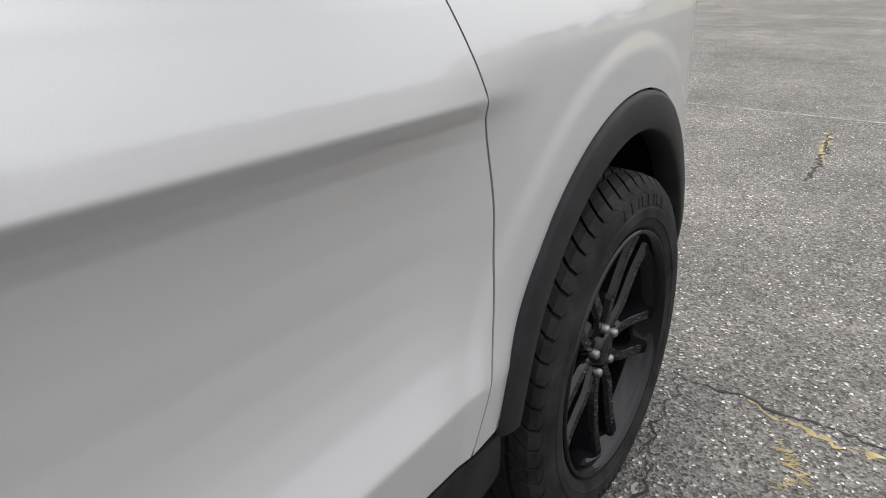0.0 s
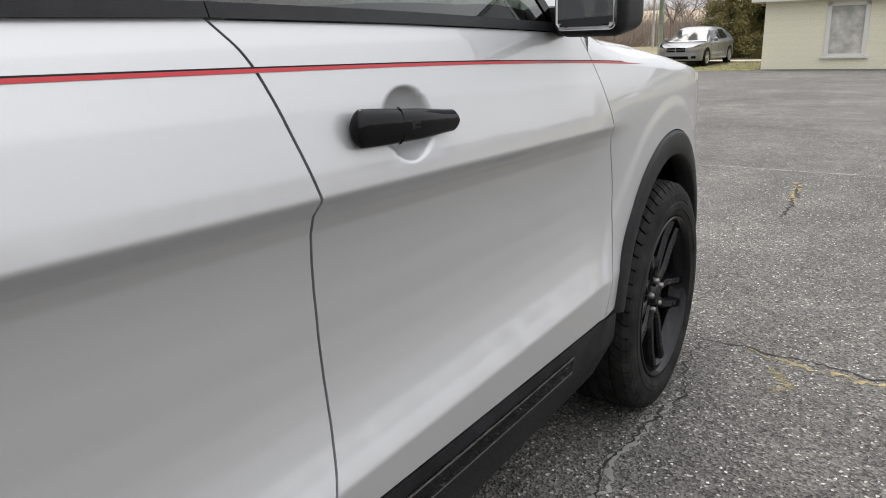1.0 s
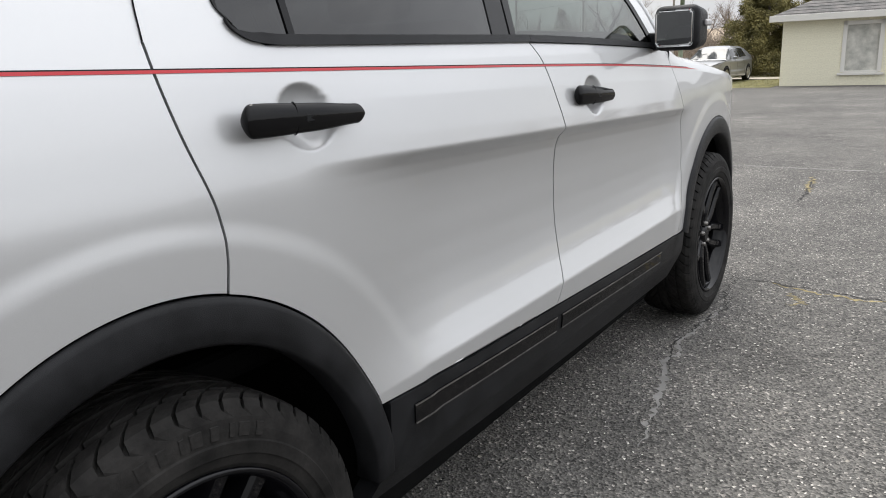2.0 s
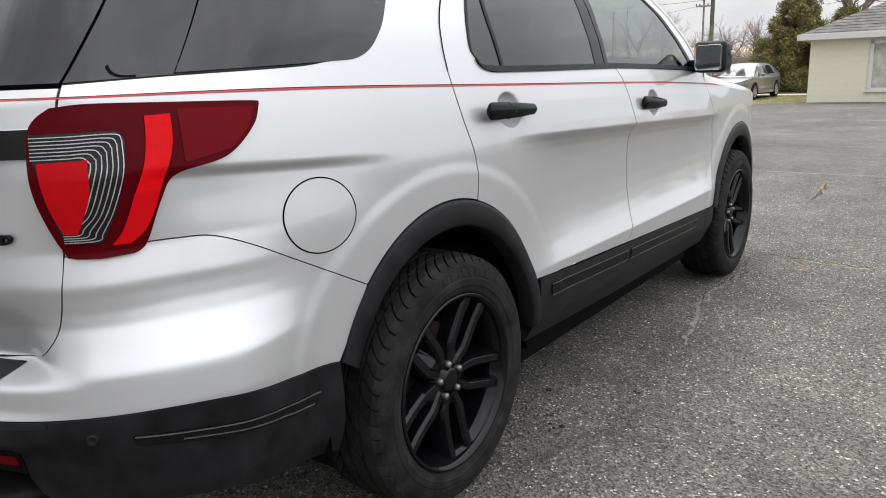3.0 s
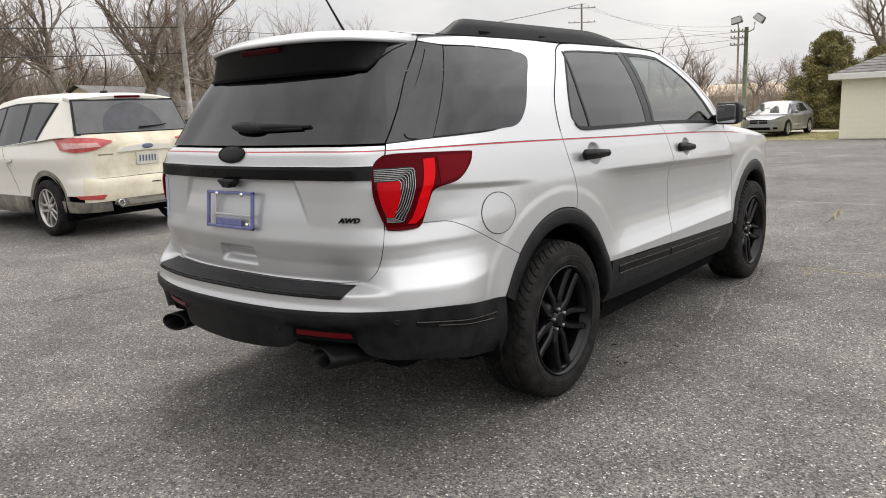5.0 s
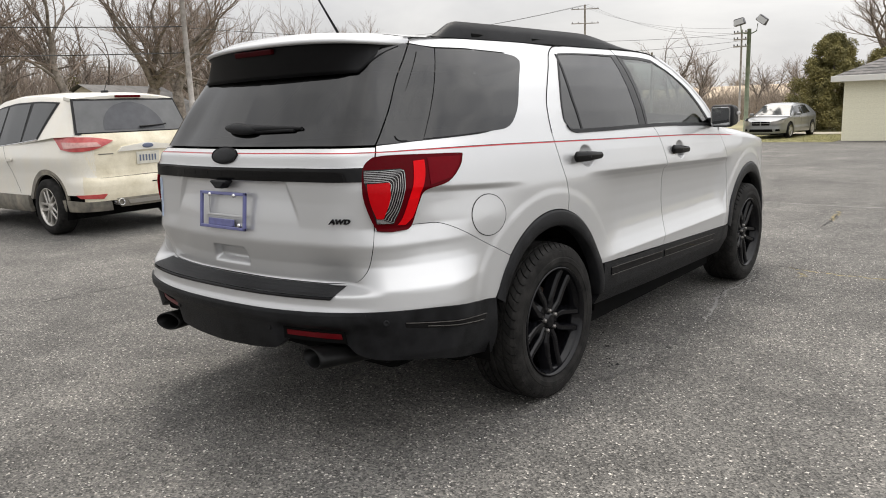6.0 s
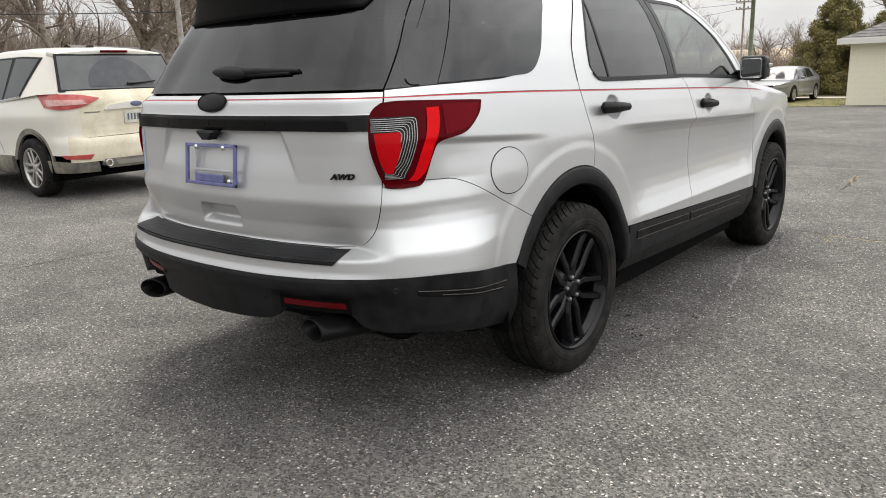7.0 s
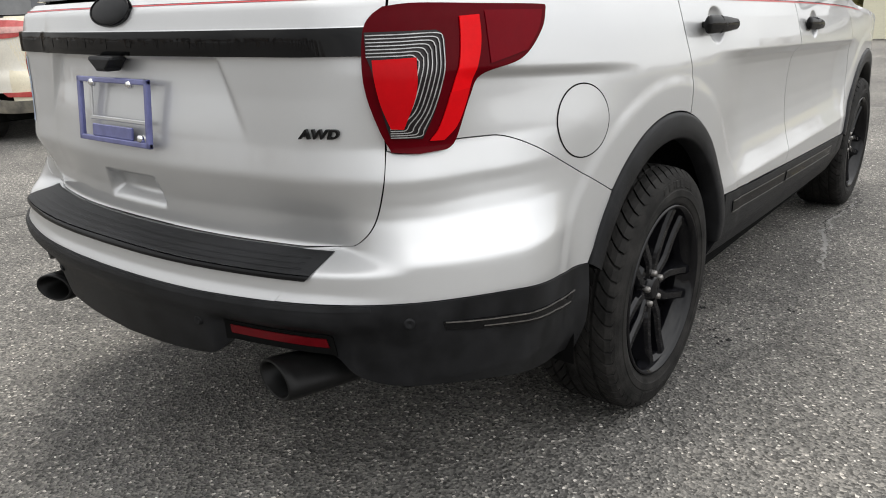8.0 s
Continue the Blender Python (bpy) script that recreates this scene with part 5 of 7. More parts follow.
# dark crumbs of asphalt beside the rear wheel
CRUMB = material("black_asphalt_crumb", (.012, .012, .012), .9, vary=.3, scale=40)
verts, faces = [], []
for x, y, size in ((.83, .80, .013), (1.01, .54, .017), (1.14, .98, .012), (.70, 1.03, .010), (.95, .62, .008), (.53, 1.26, .010), (1.05, .70, .007), (.90, .92, .008)):
    for j in range(4):
        cx, cy, r0 = x + rs.gauss(0, size), y + rs.gauss(0, size), size * rs.uniform(.35, .8)
        k = len(verts)
        verts += [(cx + r0 * math.cos(q) * rs.uniform(.7, 1.2), cy + r0 * math.sin(q) * rs.uniform(.7, 1.2), .0005) for q in np.linspace(0, 5.2, 6)] + [(cx, cy, r0 * .7)]
        faces += [(k + q, k + (q + 1) % 6, k + 6) for q in range(6)]
tagged(part("asphalt_crumbs", mesh_of("asphalt_crumbs", verts, faces, CRUMB, smooth=False), CRUMB, None), "dark crumbs of broken asphalt beside the wheel", "rubble", kind="stuff")

# cracks in the asphalt, with dry moss in the long one
CRACK = material("dark_crack", (.018, .017, .016), .95, vary=.3)
MOSS = material("dry_yellow_moss", (.17, .13, .06), .95, vary=.4, scale=14, colour2=(.24, .20, .10))
PALE = material("pale_worn_asphalt", (.20, .195, .185), .9, vary=.3, scale=9)


def crack(points, wide, mat, seed, label, up=.002, rough=1.0, name="ground_crack"):
    rr = random.Random(seed)
    pts = resample(spline([(x, y) for x, y in points], 12), 90)
    verts, faces = [], []
    d = np.gradient(pts, axis=0)
    d /= np.linalg.norm(d, axis=1)[:, None]
    wander = 0.0
    for i, (p, t) in enumerate(zip(pts, d)):
        wander = wander * .8 + rr.gauss(0, .008) * rough
        w = wide * max(.15, rr.gauss(.6, .35)) * math.sin(math.pi * min(1, max(.03, i / 89))) ** .35
        n = np.array((-t[1], t[0]))
        for s in (-1, 1):
            q = p + n * (wander + s * w / 2)
            verts.append((q[0], q[1], drop(q[1]) + up))
    for i in range(89):
        faces.append((2 * i, 2 * i + 1, 2 * i + 3, 2 * i + 2))
    return tagged(part(name, mesh_of(name, verts, faces, mat), mat, None), label, "crack", kind="structure")


crack([(.93, 3.46), (1.02, 3.45), (1.11, 3.45), (1.20, 3.42), (1.31, 3.41), (1.49, 3.39), (1.9, 3.36), (2.6, 3.28)], .016, CRACK, 1, "dark ragged crack in the asphalt")
crack([(1.14, 3.425), (1.20, 3.40), (1.31, 3.395), (1.49, 3.375), (1.9, 3.345), (2.5, 3.27)], .035, MOSS, 2, "dry yellow moss along a crack", .0012)
crack([(.95, 3.45), (.985, 3.25), (1.02, 2.95), (1.0, 2.69), (.98, 2.40), (1.02, 2.1)], .012, CRACK, 3, "dark ragged crack beside the wheel")
crack([(1.02, 2.95), (1.0, 2.69), (.98, 2.40), (1.03, 2.0), (1.12, 1.5)], .03, PALE, 4, "pale worn line in the asphalt", .001)
crack([(.82, 6.9), (.85, 6.6), (.89, 6.13), (.92, 5.64)], .03, CRACK, 5, "short dark crack in the asphalt")
crack([(.82, 6.9), (.86, 6.5), (.89, 6.1)], .06, MOSS, 6, "dry moss in a short crack", .001)
crack([(-.6, 7.36), (0, 7.39), (.7, 7.38), (1.4, 7.39), (2.6, 7.45), (5, 7.5)], .05, PALE, 7, "pale straight joint across the asphalt")
crack([(-3.4, -.75), (-3.38, -.34), (-3.28, .24), (-3.2, .9)], .014, CRACK, 8, "thin crack in the asphalt")
crack([(1.25, 3.30), (1.32, 3.22), (1.30, 3.10)], .03, MOSS, 9, "small patch of dry moss", .001)


# ---- the silver car ----
def quad_net(a, b, c, d, nu=12, nv=6):
    return coons([a, b], [c, d], [a, c], [b, d], nu, nv)


car = tagged(empty("suv"), "large silver SUV with black wheels, black cladding and a red pinstripe", "suv")

AO, BO = .478, .540
SEAM_A = U((2.264, .512), (2.318, .60), (2.352, .70), (2.366, .83), (2.345, .94), (2.318, 1.0), (2.268, 1.09), (2.224, 1.15), (2.16, 1.215))
SEAM_B = U((1.200, .55), (1.232, .59), (1.262, .645), (1.280, .72), (1.283, .85), (1.275, .98), (1.262, 1.03), (1.234, 1.11), (1.196, 1.20), (1.150, 1.252))
SEAM_C = U((AO * math.cos(radians(74.5)), HUB + BO * math.sin(radians(74.5))), (.136, .955), (.132, 1.02), (.101, 1.13), (.086, 1.21), (.082, 1.265))
SEAM_C_UP = U((.082, 1.265), (.090, 1.33), (.115, 1.40), (.175, 1.48), (.30, 1.60), (.37, 1.655), (.46, 1.690), (.56, 1.698))
TAIL_EDGE = [(.660, .732), (.700, .746), (.738, .79), (.758, .86), (.768, .945)]
BELT_RD = U((.082, 1.265), (.30, 1.2565), (.6, 1.254), (1.150, 1.252))
BELT_FD = U((1.150, 1.252), (1.5, 1.243), (1.9, 1.228), (2.16, 1.215))
SILL_RD = U((AO * math.cos(radians(22)), HUB + BO * math.sin(radians(22))), (.80, .562), (1.200, .55))
SILL_FD = U((1.200, .55), (1.7, .532), (2.264, .512))
QTR_SEAM = [(.912, .955), (.97, .953), (1.04, .948), (1.12, .918), (1.23, .860), (1.424, .757)]
BLACK_LINE = [(.0, .634), (.36, .634), (.55, .637), (.73, .641), (.83, .640), (.93, .637), (1.04, .628), (1.18, .607), (1.318, .589)]


def both(name, net, mat, parent, label="", **k):
    """A panel on the car's two sides."""
    a = part(name, net_mesh(name, net, mat, **k), mat, parent, label)
    b = part(name, net_mesh(name, net, mat, mirror=True, **k), mat, parent, label)
    return a, b


arch_front_edge = arc(REAR_AXLE, AO, BO, 22, 74.5)
rear_doors = both("rear_door", coons(SILL_RD, BELT_RD, run(arch_front_edge, SEAM_C), run(SEAM_B), 130, 240), SILVER, car, gap=.0030, shut="top")
front_doors = both("front_door", coons(SILL_FD, BELT_FD, run(SEAM_B), run(SEAM_A), 130, 240), SILVER, car)
q_bottom = run([(.768, .945), (.80, .938), (.88, .940), (.912, .955)], QTR_SEAM, arc(REAR_AXLE, AO, BO, 135, 74.5))
both("rear_quarter", coons(q_bottom, run([(.792, 1.265), (1.0, 1.275), (1.3, 1.286), (float(uy(-.36)), 1.296)], [(float(uy(-.36)), 1.296), SEAM_C[-1]]), run([(.768, .945), (.768, 1.1), (.792, 1.265)]), run(SEAM_C), 150, 90), SILVER, car, gap=.0020, shut="top")
f_bottom = run([SEAM_A[0], arc(FRONT_AXLE, .548, BO, 165, 14)[0]], arc(FRONT_AXLE, .548, BO, 165, 14))
f_top = run(U((2.16, 1.215), (2.30, 1.178), (2.45, 1.150), (2.8, 1.122), (3.15, 1.085), (3.45, 1.03)))
both("front_fender", coons(f_bottom, f_top, run(SEAM_A), run([f_bottom[-1], U((3.43, .80))[0], f_top[-1]]), 120, 60), SILVER, car)

# bumper: the painted ends and the band under the step, then the black lower half
end_net = coons(run(BLACK_LINE[2:]), run([(.768, .945), (.80, .938), (.88, .940), (.912, .955)], QTR_SEAM), run([(.55, .637), (.60, .70), (.655, .731)], TAIL_EDGE), run([(1.318, .589), (1.372, .67), (1.424, .757)]), 110, 100)
bumper = part("rear_bumper", net_mesh("bumper_band", coons([(-.55, .637), (-.36, .634), (0, .634), (.36, .634), (.55, .637)], [(-.655, .731), (-.56, .7230), (0, .7240), (.56, .7230), (.655, .731)], [(-.55, .637), (-.60, .70), (-.655, .731)], [(.55, .637), (.60, .70), (.655, .731)], 100, 40), SILVER, gap=0), SILVER, car)
for flip in (False, True):
    part("bumper_corner", net_mesh("bumper_corner", end_net, SILVER, gap=.0008, mirror=flip), SILVER, bumper)
LOW = [(.0, .434), (.2, .442), (.30, .452), (.345, .463), (.385, .496), (.45, .505), (.61, .505), (.655, .494), (.695, .463), (.76, .442), (.87, .430), (.99, .410), (1.26, .350), (1.33, .330)]
low_top, low_bottom = run(BLACK_LINE), run(LOW)
mir = lambda q: np.concatenate([q[::-1] * (-1, 1), q])
part("lower_bumper", net_mesh("lower_bumper", coons(mir(low_bottom), mir(low_top), [(-1.33, .330), (-1.318, .589)], [(1.33, .330), (1.318, .589)], 260, 34), BLACK_PLASTIC, lift=.004, gap=.001, rim=.03), BLACK_PLASTIC, bumper, "black textured plastic lower bumper")
part("bumper_lip", net_mesh("bumper_lip", coons(mir(run(BLACK_LINE[:4])) - (0, .014), mir(run(BLACK_LINE[:4])) - (0, .004), [(-.73, .628), (-.73, .638)], [(.73, .628), (.73, .638)], 120, 5), BLACK_PLASTIC, lift=.007, gap=0, rim=.02), BLACK_PLASTIC, bumper)
pad_net = coons([(-.625, .6985), (-.3, .702), (0, .703), (.3, .702), (.625, .6985)], [(-.643, .7230), (-.3, .7240), (0, .7240), (.3, .7240), (.643, .7230)], [(-.625, .6985), (-.643, .7230)], [(.625, .6985), (.643, .7230)], 90, 18)
part("step_pad", net_mesh("step_pad", pad_net, BLACK_PLASTIC, lift=.006, gap=0, rim=.008), BLACK_PLASTIC, bumper, "ribbed black step pad")
part("step_edge", net_mesh("step_edge", coons([(-.615, .686), (0, .689), (.615, .686)], [(-.624, .697), (0, .7015), (.624, .697)], [(-.615, .686), (-.624, .697)], [(.615, .686), (.624, .697)], 90, 5), GLOSS_BLACK, lift=.007, gap=0, rim=.01), GLOSS_BLACK, bumper)
for i in range(3):
    z = .7065 + .0045 * i
    part("pad_rib", net_mesh("pad_rib", coons([(-.60, z), (0, z + .001), (.60, z)], [(-.60, z + .0008), (0, z + .0018), (.60, z + .0008)], [(-.60, z), (-.60, z + .0008)], [(.60, z), (.60, z + .0008)], 60, 2), BLACK_PLASTIC, lift=.0085, gap=0, rim=.003), BLACK_PLASTIC, bumper)
for s in (False, True):
    # flat near-black patch round the reflector, painting the shade of its recess
    part("recess_shade", net_mesh("recess_shade", coons([(.372, .500), (.655, .500)], [(.378, .553), (.650, .553)], [(.372, .500), (.378, .553)], [(.655, .500), (.650, .553)], 20, 6), DARK, lift=.0062, gap=0, rim=.003, mirror=s), DARK, bumper)
    part("reflector", net_mesh("reflector", coons([(.390, .519), (.638, .519)], [(.392, .541), (.634, .541)], [(.390, .519), (.392, .541)], [(.638, .519), (.634, .541)], 20, 4), LAMP_DIM, lift=.009, gap=0, rim=.008, mirror=s), LAMP_DIM, bumper, "slim red bumper reflector")
    for u0, z0 in ((.79, .596), (.32, .548)):
        ring = [(u0 + .012 * math.cos(a), z0 + .012 * math.sin(a)) for a in np.linspace(0, 2 * math.pi, 20)]
        c, n = plan(u0)
        sensor = part("parking_sensor", lathe([(.0, .0), (.0035, .0085), (.003, .0105), (.001, .0108), (.001, .0125), (-.004, .0128)], 20, "parking_sensor", BLACK_PLASTIC), BLACK_PLASTIC, bumper)
        place = skin(u0, z0, .005)
        sensor.matrix_basis = Matrix.Translation((-place[0] if s else place[0], place[1], place[2])) @ Matrix.Rotation(math.atan2(n[1], -n[0] if s else n[0]), 4, "Z")
    groove = part("bumper_trim", net_mesh("bumper_trim", coons([(.852, .572), (.92, .560), (1.225, .512)], [(.848, .592), (.92, .586), (1.245, .541)], [(.852, .572), (.848, .592)], [(1.225, .512), (1.245, .541)], 40, 5), GLOSS_BLACK, lift=.007, gap=0, rim=.006, mirror=s), GLOSS_BLACK, bumper, "gloss black trim slot")
    # grey strips that stand in for the highlights on the slot's two edges
    part("trim_glint", net_mesh("trim_glint", coons([(.925, .566), (1.222, .5185)], [(.925, .5685), (1.223, .521)], [(.925, .566), (.925, .5685)], [(1.222, .5185), (1.223, .521)], 30, 2), STEEL, lift=.009, gap=0, rim=.003, mirror=s), STEEL, bumper)
    part("trim_glint", net_mesh("trim_glint", coons([(.852, .5895), (1.246, .5385)], [(.852, .592), (1.247, .541)], [(.852, .5895), (.852, .592)], [(1.246, .5385), (1.247, .541)], 30, 2), STEEL, lift=.009, gap=0, rim=.003, mirror=s), STEEL, bumper)
    tail_pipe = part("exhaust_tip", lathe([(.30, .044), (.02, .049), (.0, .0475), (-.004, .044), (.0, .040), (.30, .036)], 40, "exhaust_tip", SOOT, axis="Y"), SOOT, car, "soot-stained dark steel exhaust tip")
    tail_pipe.matrix_basis = pose(-.535 if s else .552, -1.135 if s else -1.150, .424 if s else .446, -4, 0, 14 if s else -14) @ Matrix.Diagonal((1.65, 1, .88, 1))

# tailgate: painted lower half, glass, spoiler
tg_l = np.array(TAIL_EDGE + [(.768, 1.1), (.790, 1.262)])
tailgate = part("tailgate", net_mesh("tailgate", coons([(-.660, .732), (-.56, .7265), (0, .7275), (.56, .7265), (.660, .732)], [(-.790, 1.262), (0, 1.262), (.790, 1.262)], run(list(map(tuple, tg_l * (-1, 1)))), run(list(map(tuple, tg_l))), 240, 96), SILVER), SILVER, car)
GL = [(.788, 1.268), (.858, 1.38), (.948, 1.505), (1.045, 1.615), (1.100, 1.672)]
gl = np.array(GL)
part("rear_glass", net_mesh("rear_glass", coons([(-.788, 1.268), (0, 1.268), (.788, 1.268)], [(-1.100, 1.672), (0, 1.672), (1.100, 1.672)], run(list(map(tuple, gl * (-1, 1)))), run(GL), 120, 40), PRIVACY, lift=.002, gap=.002), PRIVACY, tailgate, "dark tinted rear window")
strip = part("tailgate_strip", net_mesh("tailgate_strip", coons([(-.764, 1.134), (0, 1.134), (.764, 1.134)], [(-.766, 1.188), (0, 1.188), (.766, 1.188)], [(-.764, 1.134), (-.766, 1.188)], [(.764, 1.134), (.766, 1.188)], 140, 8), GLOSS_BLACK, lift=.011, gap=0, rim=.014), GLOSS_BLACK, tailgate, "gloss black strip across the tailgate")
part("strip_edge", net_mesh("strip_edge", coons([(-.764, 1.186), (0, 1.186), (.764, 1.186)], [(-.766, 1.190), (0, 1.190), (.766, 1.190)], [(-.764, 1.186), (-.766, 1.190)], [(.764, 1.186), (.766, 1.190)], 140, 2), CHROME, lift=.0085, gap=0, rim=.01), BLACK_PLASTIC, strip)
for i in range(8):
    u0 = -.47 + .105 * i
    part("raised_mark", net_mesh("raised_mark", coons([(u0, 1.150), (u0 + .05, 1.150)], [(u0, 1.173), (u0 + .05, 1.173)], [(u0, 1.150), (u0, 1.173)], [(u0 + .05, 1.150), (u0 + .05, 1.173)], 4, 3), GLOSS_BLACK, lift=.0118, gap=0, rim=.002), GLOSS_BLACK, strip)
bm = bmesh.new()
bmesh.ops.create_uvsphere(bm, u_segments=40, v_segments=16, radius=1, matrix=Matrix.Diagonal((.086, .012, .037, 1)))
for f in bm.faces:
    f.smooth = True
emblem = part("emblem", bm, BLACK_PLASTIC, tailgate, "plain black oval emblem")
emblem.matrix_basis = pose(0, -1.092, 1.236, -22)
emblem_rim = part("emblem_rim", lathe([(-.006, 1.0), (.006, 1.0), (.009, .965), (.006, .93), (-.006, .93)], 48, "emblem_rim", GLOSS_BLACK, axis="Y", close=True), GLOSS_BLACK, emblem)
emblem_rim.matrix_basis = Matrix.Diagonal((.089, -.7, .039, 1))
bm = bmesh.new()
box(bm, -.055, .055, -.025, .02, -.02, .016, .008, 2)
for v in bm.verts:
    if v.co.z < 0:
        v.co.x *= .45
camera_pod = part("camera_pod", bm, BLACK_PLASTIC, tailgate, "small black rear view camera pod")
camera_pod.matrix_basis = pose(.0, -1.118, 1.118)

# number plate holder: a blue frame, a bare steel plate and four screws, no plate in it
bm = bmesh.new()
for x0, x1, z0, z1 in ((-.165, .165, .066, .080), (-.165, -.149, -.080, .080), (.149, .165, -.080, .080), (-.165, .165, -.080, -.066)):
    box(bm, x0, x1, -.008, .004, z0, z1, .003, 2)
frame_ob = part("plate_frame", bm, BLUE_FILM, tailgate, "empty blue tinted number plate frame")
back_lo, back_hi = skin(0.0, .925), skin(0.0, 1.085)
frame_ob.matrix_basis = pose(.0, min(back_lo[1], back_hi[1]) - .006, 1.003, math.degrees(math.atan2(back_hi[1] - back_lo[1], .16)) * -.7)
bm = bmesh.new()
box(bm, -.10, .085, -.006, .002, -.066, -.036, .002, 1)
part("frame_banner", bm, BLUE_FILM, frame_ob)
bm = bmesh.new()
for x0, x1, z0, z1 in ((-.115, -.104, -.02, .068), (-.115, .14, -.026, -.016)):
    box(bm, x0, x1, -.002, .004, z0, z1, .002, 1)
part("inner_rib", bm, SILVER, frame_ob)
for x, z in ((-.09, .066), (.085, .066), (.125, -.058)):
    screw = part("screw", lathe([(-.010, .0), (-.010, .006), (-.006, .0095), (.004, .0095)], 14, "screw", CHROME, axis="Y"), CHROME, frame_ob)
    screw.matrix_basis = pose(x, -.002, z)

letters = bpy.data.curves.new("badge", "FONT")
letters.body, letters.size, letters.extrude, letters.bevel_depth, letters.shear, letters.align_x = "AWD", .036, .004, .0008, .25, "CENTER"
letters.offset, letters.space_character = .0007, 1.12
tmp = new("badge_text", letters)
deps = bpy.context.evaluated_depsgraph_get()
badge_mesh = bpy.data.meshes.new_from_object(tmp.evaluated_get(deps))
bpy.data.objects.remove(tmp)
badge_mesh.materials.clear()
badge_mesh.materials.append(GLOSS_BLACK)
badge = part("badge", badge_mesh, GLOSS_BLACK, tailgate, "black letters AWD")
bc, bn = plan(.637)
badge.matrix_basis = Matrix.Translation(skin(.641, .974, .004)) @ Matrix.Rotation(math.atan2(bn[1], bn[0]) + math.pi / 2, 4, "Z") @ Matrix.Rotation(math.pi / 2, 4, "X") @ Matrix.Diagonal((.92, .72, 1, 1))

# dealer sticker on the far side of the tailgate, blue with pale lines
sticker = part("sticker", net_mesh("sticker", coons([(-.735, .93), (-.61, .93)], [(-.735, 1.118), (-.61, 1.118)], [(-.735, .93), (-.735, 1.118)], [(-.61, .93), (-.61, 1.118)], 16, 12), material("pale_blue_film", (.22, .36, .62), .35, coat=.5, vary=.3, scale=18, colour2=(.5, .6, .75)), lift=.0015, gap=0, rim=0), SILVER, tailgate, "pale blue dealer sticker with plain bars")
for i in range(5):
    z = .995 + .014 * i
    part("sticker_bar", net_mesh("sticker_bar", coons([(-.69, z), (-.635, z)], [(-.69, z + .005), (-.635, z + .005)], [(-.69, z), (-.69, z + .005)], [(-.635, z), (-.635, z + .005)], 6, 2), GLOSS_BLACK if i == 0 else material("pale_bar", (.6, .66, .72), .4), lift=.003, gap=0, rim=0), SILVER, sticker)

# wiper
arm_u = np.linspace(-.02, .40, 14)
wiper = part("wiper", tube([skin(float(u), 1.345 - .012 * u, .020 - .012 * t) for u, t in zip(arm_u, np.linspace(0, 1, 14))], .021, "wiper", BLACK_PLASTIC, 10, taper=.32), BLACK_PLASTIC, tailgate, "black rear wiper lying on the glass")
part("wiper_blade", tube([skin(float(u), 1.332 + .004 * u, .010) for u in np.linspace(.02, .36, 12)], .012, "wiper_blade", BLACK_PLASTIC, 8, taper=.5), BLACK_PLASTIC, wiper)
bm = bmesh.new()
bmesh.ops.create_uvsphere(bm, u_segments=20, v_segments=12, radius=1, matrix=Matrix.Diagonal((.115, .026, .024, 1)))
for f in bm.faces:
    f.smooth = True
cover = part("wiper_cover", bm, BLACK_PLASTIC, wiper)
cover.matrix_basis = Matrix.Translation(skin(.02, 1.343, .018)) @ pose(0, 0, 0, 30, 4, 0)

